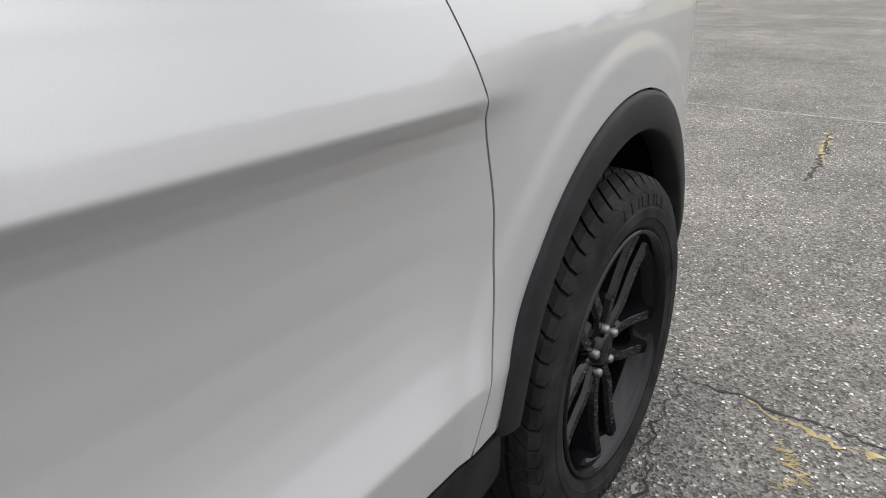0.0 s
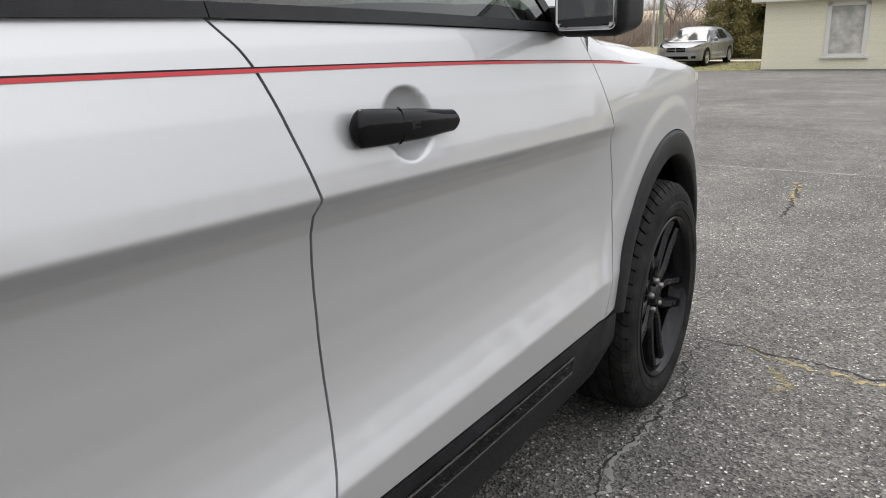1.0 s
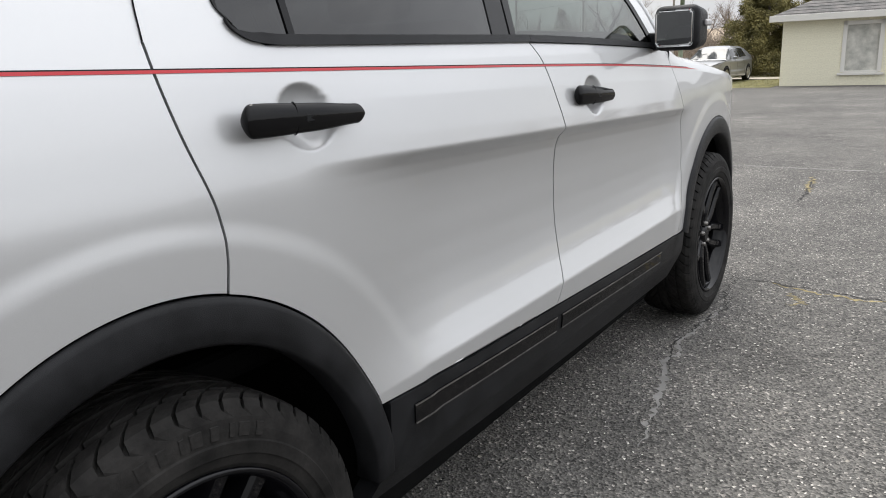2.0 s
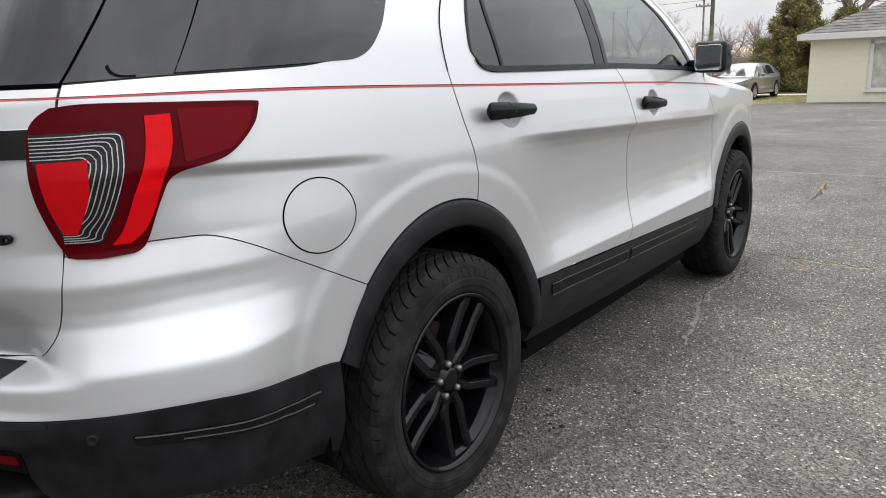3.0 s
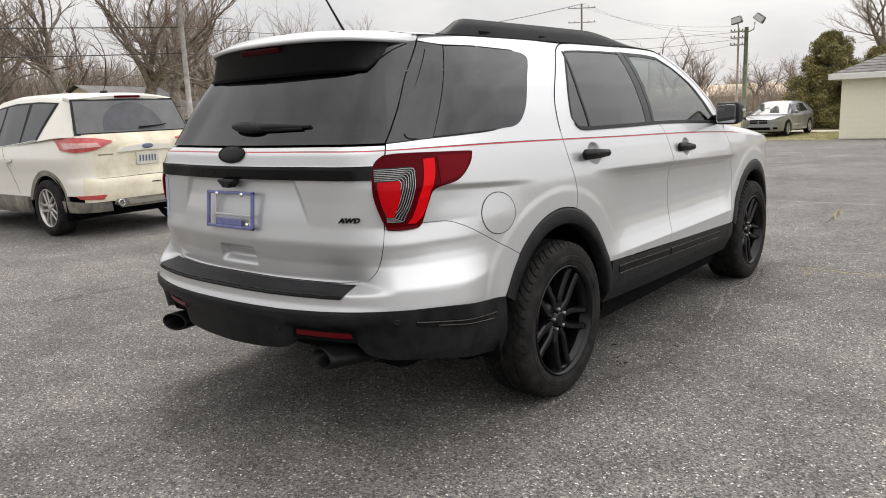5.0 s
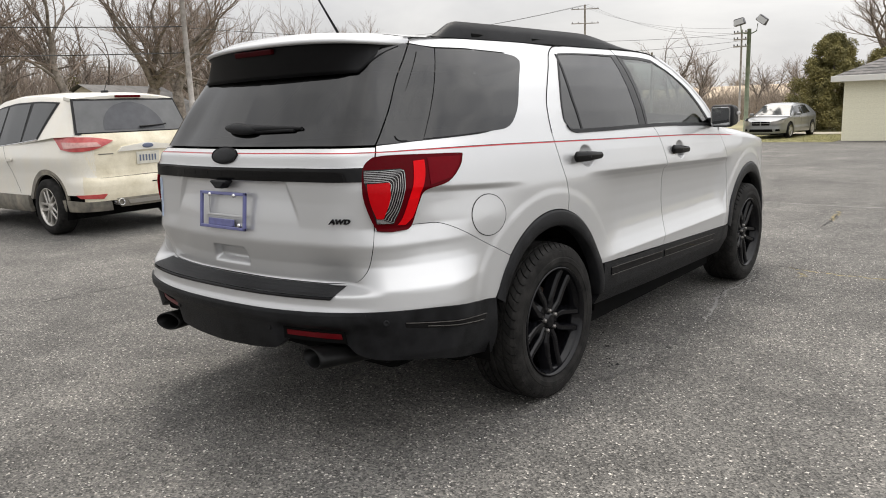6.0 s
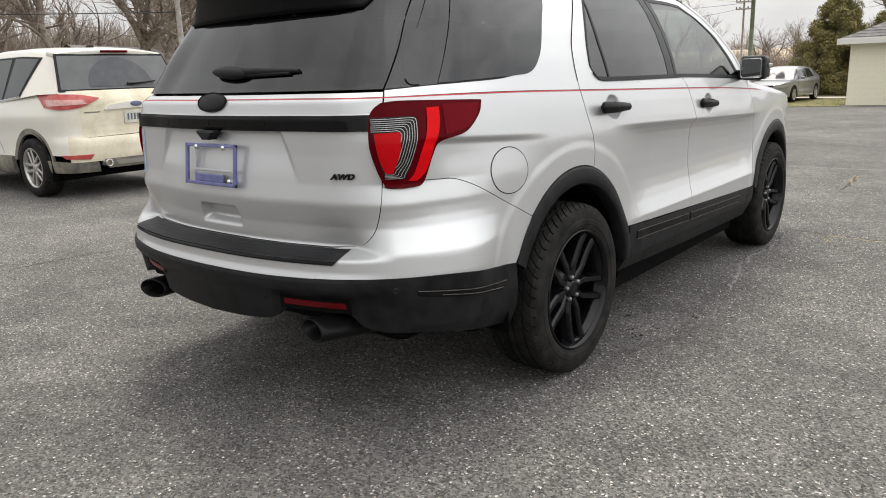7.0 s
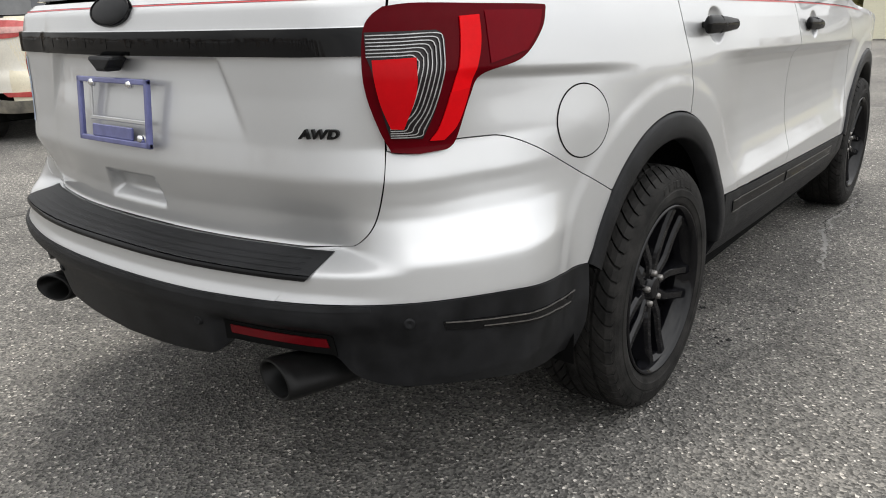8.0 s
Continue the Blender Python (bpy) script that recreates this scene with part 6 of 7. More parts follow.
# lamps
tl_l = run([(.778, .944), (.758, .99), (.738, 1.06), (.733, 1.12), (.738, 1.182), (.752, 1.208), (.776, 1.225)])
tl_r = run([(.888, .940), (.912, .956), (.950, 1.04), (.985, 1.085), (1.09, 1.112), (1.16, 1.168), (1.184, 1.213)])
tl_b, tl_t = [(.778, .944), (.83, .938), (.888, .940)], run([(.776, 1.225), (.84, 1.230), (.99, 1.226), (1.170, 1.220), (1.184, 1.213)])
for s in (False, True):
    lamp = part("tail_lamp", net_mesh("tail_lamp", coons(tl_b, tl_t, tl_l, tl_r, 40, 40), LAMP_DARK, lift=.012, gap=0, rim=.02, mirror=s), LAMP_DARK, car, "red and clear wrap-round tail lamp")
    part("bright_band", net_mesh("bright_band", coons([(.902, 1.055), (.950, 1.060)], [(.938, 1.202), (.988, 1.204)], run([(.902, 1.055), (.925, 1.11), (.935, 1.16), (.938, 1.202)]), run([(.950, 1.060), (.976, 1.12), (.986, 1.16), (.988, 1.204)]), 8, 24), LAMP_BRIGHT, lift=.0155, gap=0, rim=.004, mirror=s), LAMP_BRIGHT, lamp, "bright red light band")
    # lower half of the band, its weaker light put into a deeper red
    part("lower_band", net_mesh("lower_band", coons([(.852, .962), (.884, .960)], [(.901, 1.055), (.950, 1.060)], run([(.852, .962), (.872, .985), (.890, 1.025), (.901, 1.055)]), run([(.884, .960), (.914, .985), (.936, 1.025), (.950, 1.060)]), 8, 16), LAMP_BAND, lift=.0155, gap=0, rim=.004, mirror=s), LAMP_BAND, lamp)
    part("side_marker", net_mesh("side_marker", coons([(1.003, 1.106), (1.105, 1.128)], [(1.003, 1.212), (1.168, 1.209)], [(1.003, 1.106), (1.003, 1.212)], run([(1.105, 1.128), (1.148, 1.17), (1.168, 1.209)]), 12, 10), material("deep_red_lens", (.12, .001, .005), .10, spec=.01, coat=.10, vary=.05, scale=40), lift=.0145, gap=0, rim=.003, mirror=s), LAMP_RED, lamp)
    part("clear_frame", net_mesh("clear_frame", coons([(.778, .972), (.838, .968)], [(.740, 1.178), (.878, 1.178)], run([(.778, .972), (.766, 1.02), (.752, 1.10), (.742, 1.135), (.740, 1.178)]), run([(.838, .968), (.868, 1.03), (.892, 1.12), (.896, 1.158), (.891, 1.171), (.878, 1.178)]), 14, 20), LAMP_SMOKE, lift=.0148, gap=0, rim=.004, mirror=s), LAMP_SMOKE, lamp)
    for i in range(7):
        g = .0092 * i
        top, side, low = 1.172 - g * .72, .892 - g, .974 + g * .5
        path = run([(.742, top), (.80, top), (side - .012, top), (side, top - .012)], [(side, top - .012), (side - .004, 1.10), (side - .028, 1.03), (side - .052, .985 + g * .5)], [(side - .052, .985 + g * .5), (side - .06, low), (.778, low)])
        w = np.gradient(path, axis=0)
        w = np.stack([-w[:, 1], w[:, 0]], 1) / np.maximum(np.linalg.norm(w, axis=1)[:, None], 1e-6)
        part("lens_rib", net_mesh("lens_rib", np.stack([path - w * .0010, path, path + w * .0010]), LAMP_CLEAR, lift=.018, gap=0, rim=.003, mirror=s), LAMP_CLEAR, lamp)
    part("red_block", net_mesh("red_block", coons([(.779, .992), (.802, .990)], [(.752, 1.126), (.832, 1.128)], run([(.779, .992), (.763, 1.04), (.754, 1.09), (.752, 1.126)]), run([(.802, .990), (.828, 1.06), (.832, 1.128)]), 12, 12), LAMP_RED, lift=.0195, gap=0, rim=.006, mirror=s), LAMP_RED, lamp, "red brake light block")

# red pinstripe with its thin black line
STRIPE = [(.0, 1.2425), (.4, 1.2425), (.79, 1.2405), (1.1, 1.2385), (1.45, 1.233)] + U((.08, 1.222), (.6, 1.207), (1.2, 1.1905), (1.7, 1.174), (2.22, 1.150), (2.6, 1.128), (2.95, 1.106))
line = run(STRIPE)
for s in (False, True):
    for dz, h, mat, name in ((0, .0046, RED_STRIPE, "pinstripe"), (.0046, .0020, GLOSS_BLACK, "pinstripe_edge")):
        n = resample(line, 200)
        h = (h * (.55 + .45 * ease(.7, 1.3, n[:, 0])))[:, None] * (0, 1)
        dz = (dz * (.55 + .45 * ease(.7, 1.3, n[:, 0])))[:, None] * (0, 1) if dz else 0
        part(name, net_mesh(name, np.stack([n + dz, n + dz + h]), mat, lift=.0012, gap=0, rim=.001, mirror=s), mat, car, "thin red pinstripe" if name == "pinstripe" else "")

# fuel flap
for s in (False,):
    fz, fr = .950, .088
    uc = 1.308
    rings = [[(uc + r * math.cos(a) * 1.13, fz + r * math.sin(a) * .97) for a in np.linspace(0, 2 * math.pi, 61)] for r in (.0005, .02, .04, .06, .075, fr - .004, fr)]
    flap = part("fuel_flap", net_mesh("fuel_flap", np.array(rings), SILVER, lift=.0015, gap=0, rim=0), SILVER, car)
    rings = [[(uc + r * math.cos(a) * 1.13, fz + r * math.sin(a) * .97) for a in np.linspace(0, 2 * math.pi, 61)] for r in (fr, fr + .0036)]
    part("flap_gap", net_mesh("flap_gap", np.array(rings)[::-1], DARK, lift=.0008, gap=0, rim=0), DARK, flap)

# black arch flares and sills
def flare(axle, a0, a1, ai, bi, ao, bo):
    t = np.linspace(radians(a0), radians(a1), 70)
    rows, lifts = [], []
    for k, (f, l) in enumerate(((1.0, -.004), (.97, .006), (.85, .010), (.4, .011), (.08, .009), (.0, .003), (.0, -.05))):
        rows.append([(float(uy(axle + (ai + (ao - ai) * f) * math.cos(v))), HUB + (bi + (bo - bi) * f) * math.sin(v)) for v in t])
        lifts.append(l)
    return np.array(rows), lifts


def layered(name, rows, lifts, mat, mirror=False):
    p = [skin(r[:, 0], r[:, 1], l) for r, l in zip(rows, lifts)]
    n = len(p[0])
    verts = np.concatenate(p)
    faces = [(i * n + j, i * n + j + 1, (i + 1) * n + j + 1, (i + 1) * n + j) for i in range(len(p) - 1) for j in range(n - 1)]
    if mirror:
        verts = verts * (-1, 1, 1)
        faces = [f[::-1] for f in faces]
    return mesh_of(name, verts, faces, mat)


for s in (False, True):
    r, l = flare(REAR_AXLE, 157, 5, .425, .462, AO - .002, BO - .002)
    part("rear_arch_flare", layered("rear_arch_flare", r, l, BLACK_PLASTIC, s), BLACK_PLASTIC, car, "black plastic wheel arch flare")
    r, l = flare(FRONT_AXLE, 166, 8, .480, .462, .546, BO - .002)
    part("front_arch_flare", layered("front_arch_flare", r, l, BLACK_PLASTIC, s), BLACK_PLASTIC, car, "black plastic wheel arch flare")
    sill_top = run(U((.463, .578), (.80, .562), (1.200, .55)), U((1.7, .532), (2.34, .509)))
    sill = part("sill_cladding", net_mesh("sill_cladding", coons(U((.41, .36), (1.2, .335), (2.34, .31)), sill_top, U((.41, .36), (.455, .46), (.463, .578)), U((2.34, .31), (2.36, .42), (2.34, .509)), 100, 24), BLACK_PLASTIC, lift=.004, gap=.002, rim=.05, mirror=s), BLACK_PLASTIC, car, "black textured plastic sill")
    for y0, y1 in ((.535, 1.185), (1.22, 2.06)):
        zt = lambda y: .578 - .0335 * (y - .463) - .034
        a, b = [(y, zt(y) - .042) for y in (y0, (y0 + y1) / 2, y1)], [(y, zt(y)) for y in (y0, (y0 + y1) / 2, y1)]
        part("sill_insert", net_mesh("sill_insert", coons(U(*a), U(*b), U(a[0], b[0]), U(a[-1], b[-1]), 40, 4), GLOSS_BLACK, lift=.008, gap=0, rim=.006, mirror=s), GLOSS_BLACK, sill)
        for dz in (-.043, -.003):
            a, b = [(y, zt(y) + dz) for y in (y0, y1)], [(y, zt(y) + dz + .003) for y in (y0, y1)]
            part("sill_line", net_mesh("sill_line", coons(U(*a), U(*b), U(a[0], b[0]), U(a[1], b[1]), 40, 2), STEEL, lift=.0095, gap=0, rim=.003, mirror=s), STEEL, sill)

# door handles: a bar with a lock cover at its rear, over the bowl
def handle(parent, y0, y1, z0, z1, flip):
    ys = .5 - .5 * np.cos(np.linspace(0, math.pi, 44))
    verts, faces = [], []
    k = 24
    for t in ys:
        y, z = y0 + (y1 - y0) * t, z0 + (z1 - z0) * t
        half = .0262 - .0030 * ease(.10, .50, t) - .0060 * ease(.45, .95, t)
        half *= math.sqrt(max(0, 1 - max(0, (t - .93) / .0705) ** 2)) if t > .93 else (math.sqrt(max(0, 1 - ((.05 - t) / .055) ** 2)) if t < .05 else 1)
        lift = .022 + .008 * math.sin(math.pi * t)
        base = skin(float(uy(y)), z, 0.0)
        x = (plan(float(uy(y)))[0][0]) - .014
        for q in range(k):
            a = 2 * math.pi * q / k
            verts.append((x + lift + .011 * math.cos(a) * (.6 + .4 * half / .022), y, z + max(half, .003) * math.sin(a)))
    n = len(ys)
    for i in range(n - 1):
        for q in range(k):
            faces.append((i * k + q, (i + 1) * k + q, (i + 1) * k + (q + 1) % k, i * k + (q + 1) % k))
    faces += [tuple(reversed(range(k)))[::-1], tuple((n - 1) * k + q for q in range(k))]
    if flip:
        verts = [(-v[0], v[1], v[2]) for v in verts]
        faces = [f[::-1] for f in faces]
    h = part("handle", mesh_of("handle", verts, faces, GLOSS_BLACK), GLOSS_BLACK, parent, "gloss black door handle")
    sgn = -1 if flip else 1
    for t in (.20, .84):
        bm = bmesh.new()
        y = y0 + (y1 - y0) * t
        z = z0 + (z1 - z0) * t
        x = plan(float(uy(y)))[0][0] - .015
        box(bm, x - .01, x + .022, y - .014, y + .014, z - .009, z + .009, .004, 2)
        if flip:
            bmesh.ops.scale(bm, vec=(-1, 1, 1), verts=bm.verts)
            bmesh.ops.reverse_faces(bm, faces=bm.faces)
        part("handle_foot", bm, GLOSS_BLACK, h)
    bm = bmesh.new()
    y, z = y0 + (y1 - y0) * .46, z0 + (z1 - z0) * .46
    x = plan(float(uy(y)))[0][0] - .014 + .022 + .008 + .0095
    box(bm, -.002, .0016, -.013, .013, -.0075, .0075, .003, 2, pose(x, y, z))
    if flip:
        bmesh.ops.scale(bm, vec=(-1, 1, 1), verts=bm.verts)
    part("handle_button", bm, BLACK_PLASTIC, h)
    y, z = y0 + (y1 - y0) * .35, z0 + (z1 - z0) * .35
    x = plan(float(uy(y)))[0][0] - .014 + .022 + .008 * math.sin(math.pi * .35)
    ring = tube([(x + .0104 * math.cos(a), y, z + .0255 * math.sin(a)) for a in np.linspace(-1.7, 1.7, 18)], .0010, "cover_joint", DARK, 5)
    if flip:
        ring.transform(Matrix.Diagonal((-1, 1, 1, 1)))
    part("cover_joint", ring, DARK, h)


for i, s in enumerate((False, True)):
    handle(rear_doors[i], .190, .450, 1.146, 1.138, s)
    handle(front_doors[i], 1.334, 1.586, 1.109, 1.094, s)

# side windows, their frames and pillars
W_RD_L = run(U((.245, 1.290), (.225, 1.315), (.238, 1.37), (.285, 1.46), (.36, 1.56), (.425, 1.632), (.455, 1.648)))
W_RD = coons(U((.255, 1.281), (.30, 1.274), (.62, 1.271), (.975, 1.268)), U((.455, 1.650), (.75, 1.654), (1.035, 1.650)), np.concatenate([[U((.255, 1.281))[0]], W_RD_L]), U((.975, 1.268), (1.005, 1.46), (1.035, 1.650)), 60, 36)
W_FD = coons(U((1.09, 1.265), (1.5, 1.256), (2.03, 1.238)), U((1.165, 1.648), (1.40, 1.645), (1.56, 1.632)), U((1.09, 1.265), (1.13, 1.46), (1.165, 1.648)), run(U((2.03, 1.238), (1.965, 1.33), (1.84, 1.47), (1.70, 1.57), (1.56, 1.632))), 60, 36)
QW_R = run(U((-.34, 1.298), (-.265, 1.303), (-.21, 1.322), (-.165, 1.355), (-.12, 1.40), (-.045, 1.50), (.04, 1.588), (.055, 1.612), (.03, 1.630), (-.04, 1.640)))
W_Q = coons([(1.021, 1.283), (1.2, 1.289), (float(uy(-.34)), 1.298)], [(1.253, 1.650), (1.45, 1.650), (float(uy(-.04)), 1.640)], [(1.021, 1.283), (1.133, 1.46), (1.253, 1.650)], QW_R, 50, 36)
W_D = coons([(.794, 1.270), (.9, 1.274), (1.016, 1.279)], [(1.106, 1.668), (1.18, 1.660), (1.248, 1.651)], run([(.794, 1.270), (.864, 1.38), (.954, 1.505), (1.051, 1.615), (1.106, 1.668)]), [(1.016, 1.279), (1.128, 1.46), (1.248, 1.651)], 20, 36)
ROOF_Z = 1.700
TOP = lambda a, b: U(*[(y, ROOF_Z - .0 * y) for y in np.linspace(a, b, 30)])
for i, s in enumerate((False, True)):
    k = dict(mirror=s)
    part("window", net_mesh("rear_window", W_RD, PRIVACY, lift=.001, gap=0, rim=.004, **k), PRIVACY, rear_doors[i], "dark tinted side window")
    part("window", net_mesh("front_window", W_FD, CLEAR_TINT, lift=.001, gap=0, rim=.004, **k), CLEAR_TINT, front_doors[i], "lightly tinted side window")
    part("quarter_window", net_mesh("quarter_window", W_Q, PRIVACY, lift=.001, gap=0, rim=.004, **k), PRIVACY, car, "dark tinted rear quarter window")
    part("pillar_glass", net_mesh("pillar_glass", W_D, PRIVACY, lift=.001, gap=0, rim=.004, **k), PRIVACY, car, "dark glass over the rear pillar")
    # black edges of the panes
    part("window_divider", net_mesh("window_divider", coons(U((.352, 1.270), (.366, 1.270)), U((.418, 1.652), (.432, 1.652)), run(U((.352, 1.270), (.360, 1.46), (.418, 1.652))), run(U((.366, 1.270), (.376, 1.46), (.432, 1.652))), 3, 30), GLOSS_BLACK, lift=.004, gap=0, rim=.006, **k), GLOSS_BLACK, rear_doors[i])
    part("rear_pillar_trim", net_mesh("rear_pillar_trim", coons(U((.978, 1.262), (1.055, 1.262)), U((1.038, 1.668), (1.105, 1.668)), U((.978, 1.262), (1.008, 1.46), (1.038, 1.668)), U((1.055, 1.262), (1.085, 1.46), (1.105, 1.668)), 8, 30), SATIN, lift=.003, gap=.001, rim=.012, **k), SATIN, rear_doors[i])
    part("front_pillar_trim", net_mesh("front_pillar_trim", coons(U((1.062, 1.262), (1.088, 1.262)), U((1.112, 1.668), (1.163, 1.664)), U((1.062, 1.262), (1.09, 1.46), (1.112, 1.668)), U((1.088, 1.262), (1.13, 1.46), (1.163, 1.664)), 8, 30), SATIN, lift=.003, gap=.001, rim=.012, **k), SATIN, front_doors[i])
    # door frames: painted, between the seam and the pane
    outer = run(SEAM_C_UP, TOP(.57, 1.108))
    inner = np.concatenate([U((.30, 1.2565), (.268, 1.268), (.248, 1.282)), W_RD_L, np.array(U((.6, 1.662), (.85, 1.665), (1.108, 1.664)))])
    part("door_frame", net_mesh("rear_door_frame", np.stack([resample(outer, 90) * (1 - f) + resample(inner, 90) * f for f in np.linspace(0, 1, 9)]), SILVER, gap=.001, shut="left", **k), SILVER, rear_doors[i])
    inner_f = np.concatenate([U((1.112, 1.666), (1.40, 1.662), (1.56, 1.650)), run(U((1.60, 1.630), (1.72, 1.570), (1.86, 1.475), (1.985, 1.335), (2.06, 1.24)))])
    outer_f = run(U((1.112, 1.700), (1.40, 1.698), (1.58, 1.688), (1.66, 1.665), (1.80, 1.585), (1.95, 1.470), (2.08, 1.340), (2.155, 1.228)))
    part("door_frame", net_mesh("front_door_frame", np.stack([resample(outer_f, 70) * (1 - f) + resample(inner_f, 70) * f for f in np.linspace(0, 1, 7)]), SILVER, lift=.001, gap=.001, **k), SILVER, front_doors[i])
    seal_f = run(U((1.112, 1.664), (1.40, 1.660), (1.56, 1.648)), U((1.60, 1.630), (1.72, 1.570), (1.86, 1.475), (1.985, 1.335), (2.055, 1.245)))
    seal_i = run(U((1.165, 1.646), (1.40, 1.643), (1.56, 1.630)), U((1.585, 1.615), (1.70, 1.565), (1.83, 1.470), (1.95, 1.335), (2.02, 1.245)))
    part("window_seal", net_mesh("front_window_seal", np.stack([resample(seal_f, 50) * (1 - f) + resample(seal_i, 50) * f for f in (0, .5, 1)]), GLOSS_BLACK, lift=.004, gap=0, rim=.006, **k), GLOSS_BLACK, front_doors[i])
    for gap_line, owner in ((np.concatenate([outer, np.array(U((1.112, 1.700)))]), rear_doors[i]), (outer_f, front_doors[i])):
        shift = np.array([(0, .0035 if owner in rear_doors else .009)])
        part("door_gap", net_mesh("door_gap", np.stack([gap_line + shift, gap_line]), DARK, lift=.0035, gap=0, rim=.003, **k), DARK, owner)
    seal = np.concatenate([W_RD_L, np.array(U((.6, 1.654), (.85, 1.657), (1.04, 1.654)))])
    grow = np.array([(0, .008)] * len(seal)) + np.array([(-.006, 0)] * len(seal)) * (1 - ease(1.55, 1.64, seal[:, 1]))[:, None]
    part("window_seal", net_mesh("window_seal", np.stack([seal + grow, seal]), BLACK_PLASTIC, lift=.0035, gap=0, rim=.006, **k), BLACK_PLASTIC, rear_doors[i])
    belt = run(U((.232, 1.292), (.240, 1.281), (.256, 1.270), (.278, 1.2625), (.31, 1.2585), (.36, 1.2565), (.62, 1.2545), (1.150, 1.2525)))
    wide = (.35 + .65 * ease(float(uy(.235)), float(uy(.30)), belt[:, 0]))[:, None]
    part("belt_moulding", net_mesh("belt_moulding", np.stack([belt, belt + wide * (0, .008), belt + wide * (0, .0175)]), BLACK_PLASTIC, lift=.007, gap=0, rim=.012, **k), BLACK_PLASTIC, rear_doors[i])
    belt = run(U((1.152, 1.2525), (1.5, 1.2435), (1.9, 1.2285), (2.10, 1.219)))
    part("belt_moulding", net_mesh("belt_moulding", np.stack([belt, belt + (0, .008), belt + (0, .0175)]), BLACK_PLASTIC, lift=.007, gap=0, rim=.012, **k), BLACK_PLASTIC, front_doors[i])
    # quarter above the belt: pillar between the pane and the door seam, and the band over the pane
    q_outer = run(SEAM_C_UP[:-1])
    q_inner = np.concatenate([U((-.36, 1.296)), QW_R])
    part("pillar_panel", net_mesh("pillar_panel", np.stack([resample(q_inner, 60) * (1 - f) + resample(q_outer, 60) * f for f in np.linspace(0, 1, 14)]), SILVER, gap=.001, shut="left", **k), SILVER, car)
    top_in = np.array([(1.112, 1.673), (1.18, 1.664), (1.253, 1.657), (1.45, 1.656), (float(uy(-.04)), 1.645), (float(uy(.03)), 1.630), (float(uy(.36)), 1.650)])
    top_out = np.array([(1.135, 1.700), (1.3, 1.700), (1.6, 1.700), (float(uy(.2)), 1.700), (float(uy(.46)), 1.6925)])
    part("roof_side", net_mesh("roof_side", np.stack([resample(top_in, 60) * (1 - f) + resample(top_out, 60) * f for f in np.linspace(0, 1, 7)]), SILVER, gap=.0005, **k), SILVER, car)
    part("belt_gap", net_mesh("belt_gap", coons([(.792, 1.265), (1.0, 1.275), (1.3, 1.286), (float(uy(-.34)), 1.296)], [(.796, 1.271), (1.02, 1.282), (1.3, 1.2905), (float(uy(-.34)), 1.2975)], [(.792, 1.265), (.796, 1.271)], [(float(uy(-.34)), 1.296), (float(uy(-.34)), 1.2975)], 40, 3), BLACK_PLASTIC, lift=-.001, gap=0, rim=.01, **k), BLACK_PLASTIC, car)

# roof: a crowned sheet from one edge to the other
ys = np.concatenate([np.linspace(-.585, 1.6, 40), np.linspace(1.66, 1.78, 4)])
verts, faces = [], []
N = 41
for y in ys:
    e = skin(float(uy(y)), ROOF_Z, 0.0)
    ez = ROOF_Z - .10 * float(ease(1.45, 1.95, y))
    for t in np.linspace(-1, 1, N):
        drop = 1 - abs(t) ** 2.4
        verts.append((e[0] * t, y, ez + (.062 - .012 * float(ease(.9, 1.8, y)) - .012 * float(ease(.2, -.6, y))) * drop))
for i in range(len(ys) - 1):
    for j in range(N - 1):
        faces.append((i * N + j, i * N + j + 1, (i + 1) * N + j + 1, (i + 1) * N + j))
roof = part("roof", mesh_of("roof", verts, faces, SILVER), SILVER, car)
# windscreen and bonnet
A_R = resample(run(U((1.66, 1.665), (1.80, 1.585), (1.95, 1.470), (2.08, 1.340), (2.16, 1.218))), 16)
edge = skin(A_R[:, 0], A_R[:, 1], -.004)
verts, faces = [], []
for q in edge:
    for t in np.linspace(-1, 1, 25):
        verts.append((q[0] * t, q[1] + .16 * (1 - t * t), q[2] + .03 * (1 - t * t)))
for i in range(len(edge) - 1):
    for j in range(24):
        faces.append((i * 25 + j, (i + 1) * 25 + j, (i + 1) * 25 + j + 1, i * 25 + j + 1))
part("windscreen", mesh_of("windscreen", verts, faces, CLEAR_TINT), CLEAR_TINT, car, "large clear windscreen")
for s in (1, -1):
    part("screen_pillar", tube([(s * (q[0] - .012), q[1] + .004, q[2]) for q in edge], .022, "screen_pillar", SILVER, 10), SILVER, car)
verts, faces = [], []
for t in np.linspace(0, 1, 24):
    y = 2.20 + (3.72 - 2.20) * t
    ze = float(np.interp(y, [2.16, 2.30, 2.45, 2.8, 3.15, 3.45, 3.72], [1.219, 1.180, 1.154, 1.126, 1.089, 1.034, .97]))
    hw = min(float(skin(float(uy(y)), min(ze, 1.2), 0.0)[0]) + .004, float(np.interp(y, [3.2, 3.5, 3.72], [1.0, .81, .55])))
    for k, q in enumerate([-1.0, *np.linspace(-1, 1, 31), 1.0]):
        a = abs(q)
        skirt = .05 if k in (0, 32) else 0.0
        verts.append((hw * q, y + .10 * (1 - q * q) * (1 - t), ze + .003 - skirt + .105 * (1 - a ** 3.2) * (1 - .4 * t) + .012 * float(ease(.62, .70, a)) * (1 - float(ease(.90, .99, a)))))
for i in range(23):
    for j in range(32):
        faces.append((i * 33 + j, i * 33 + j + 1, (i + 1) * 33 + j + 1, (i + 1) * 33 + j))
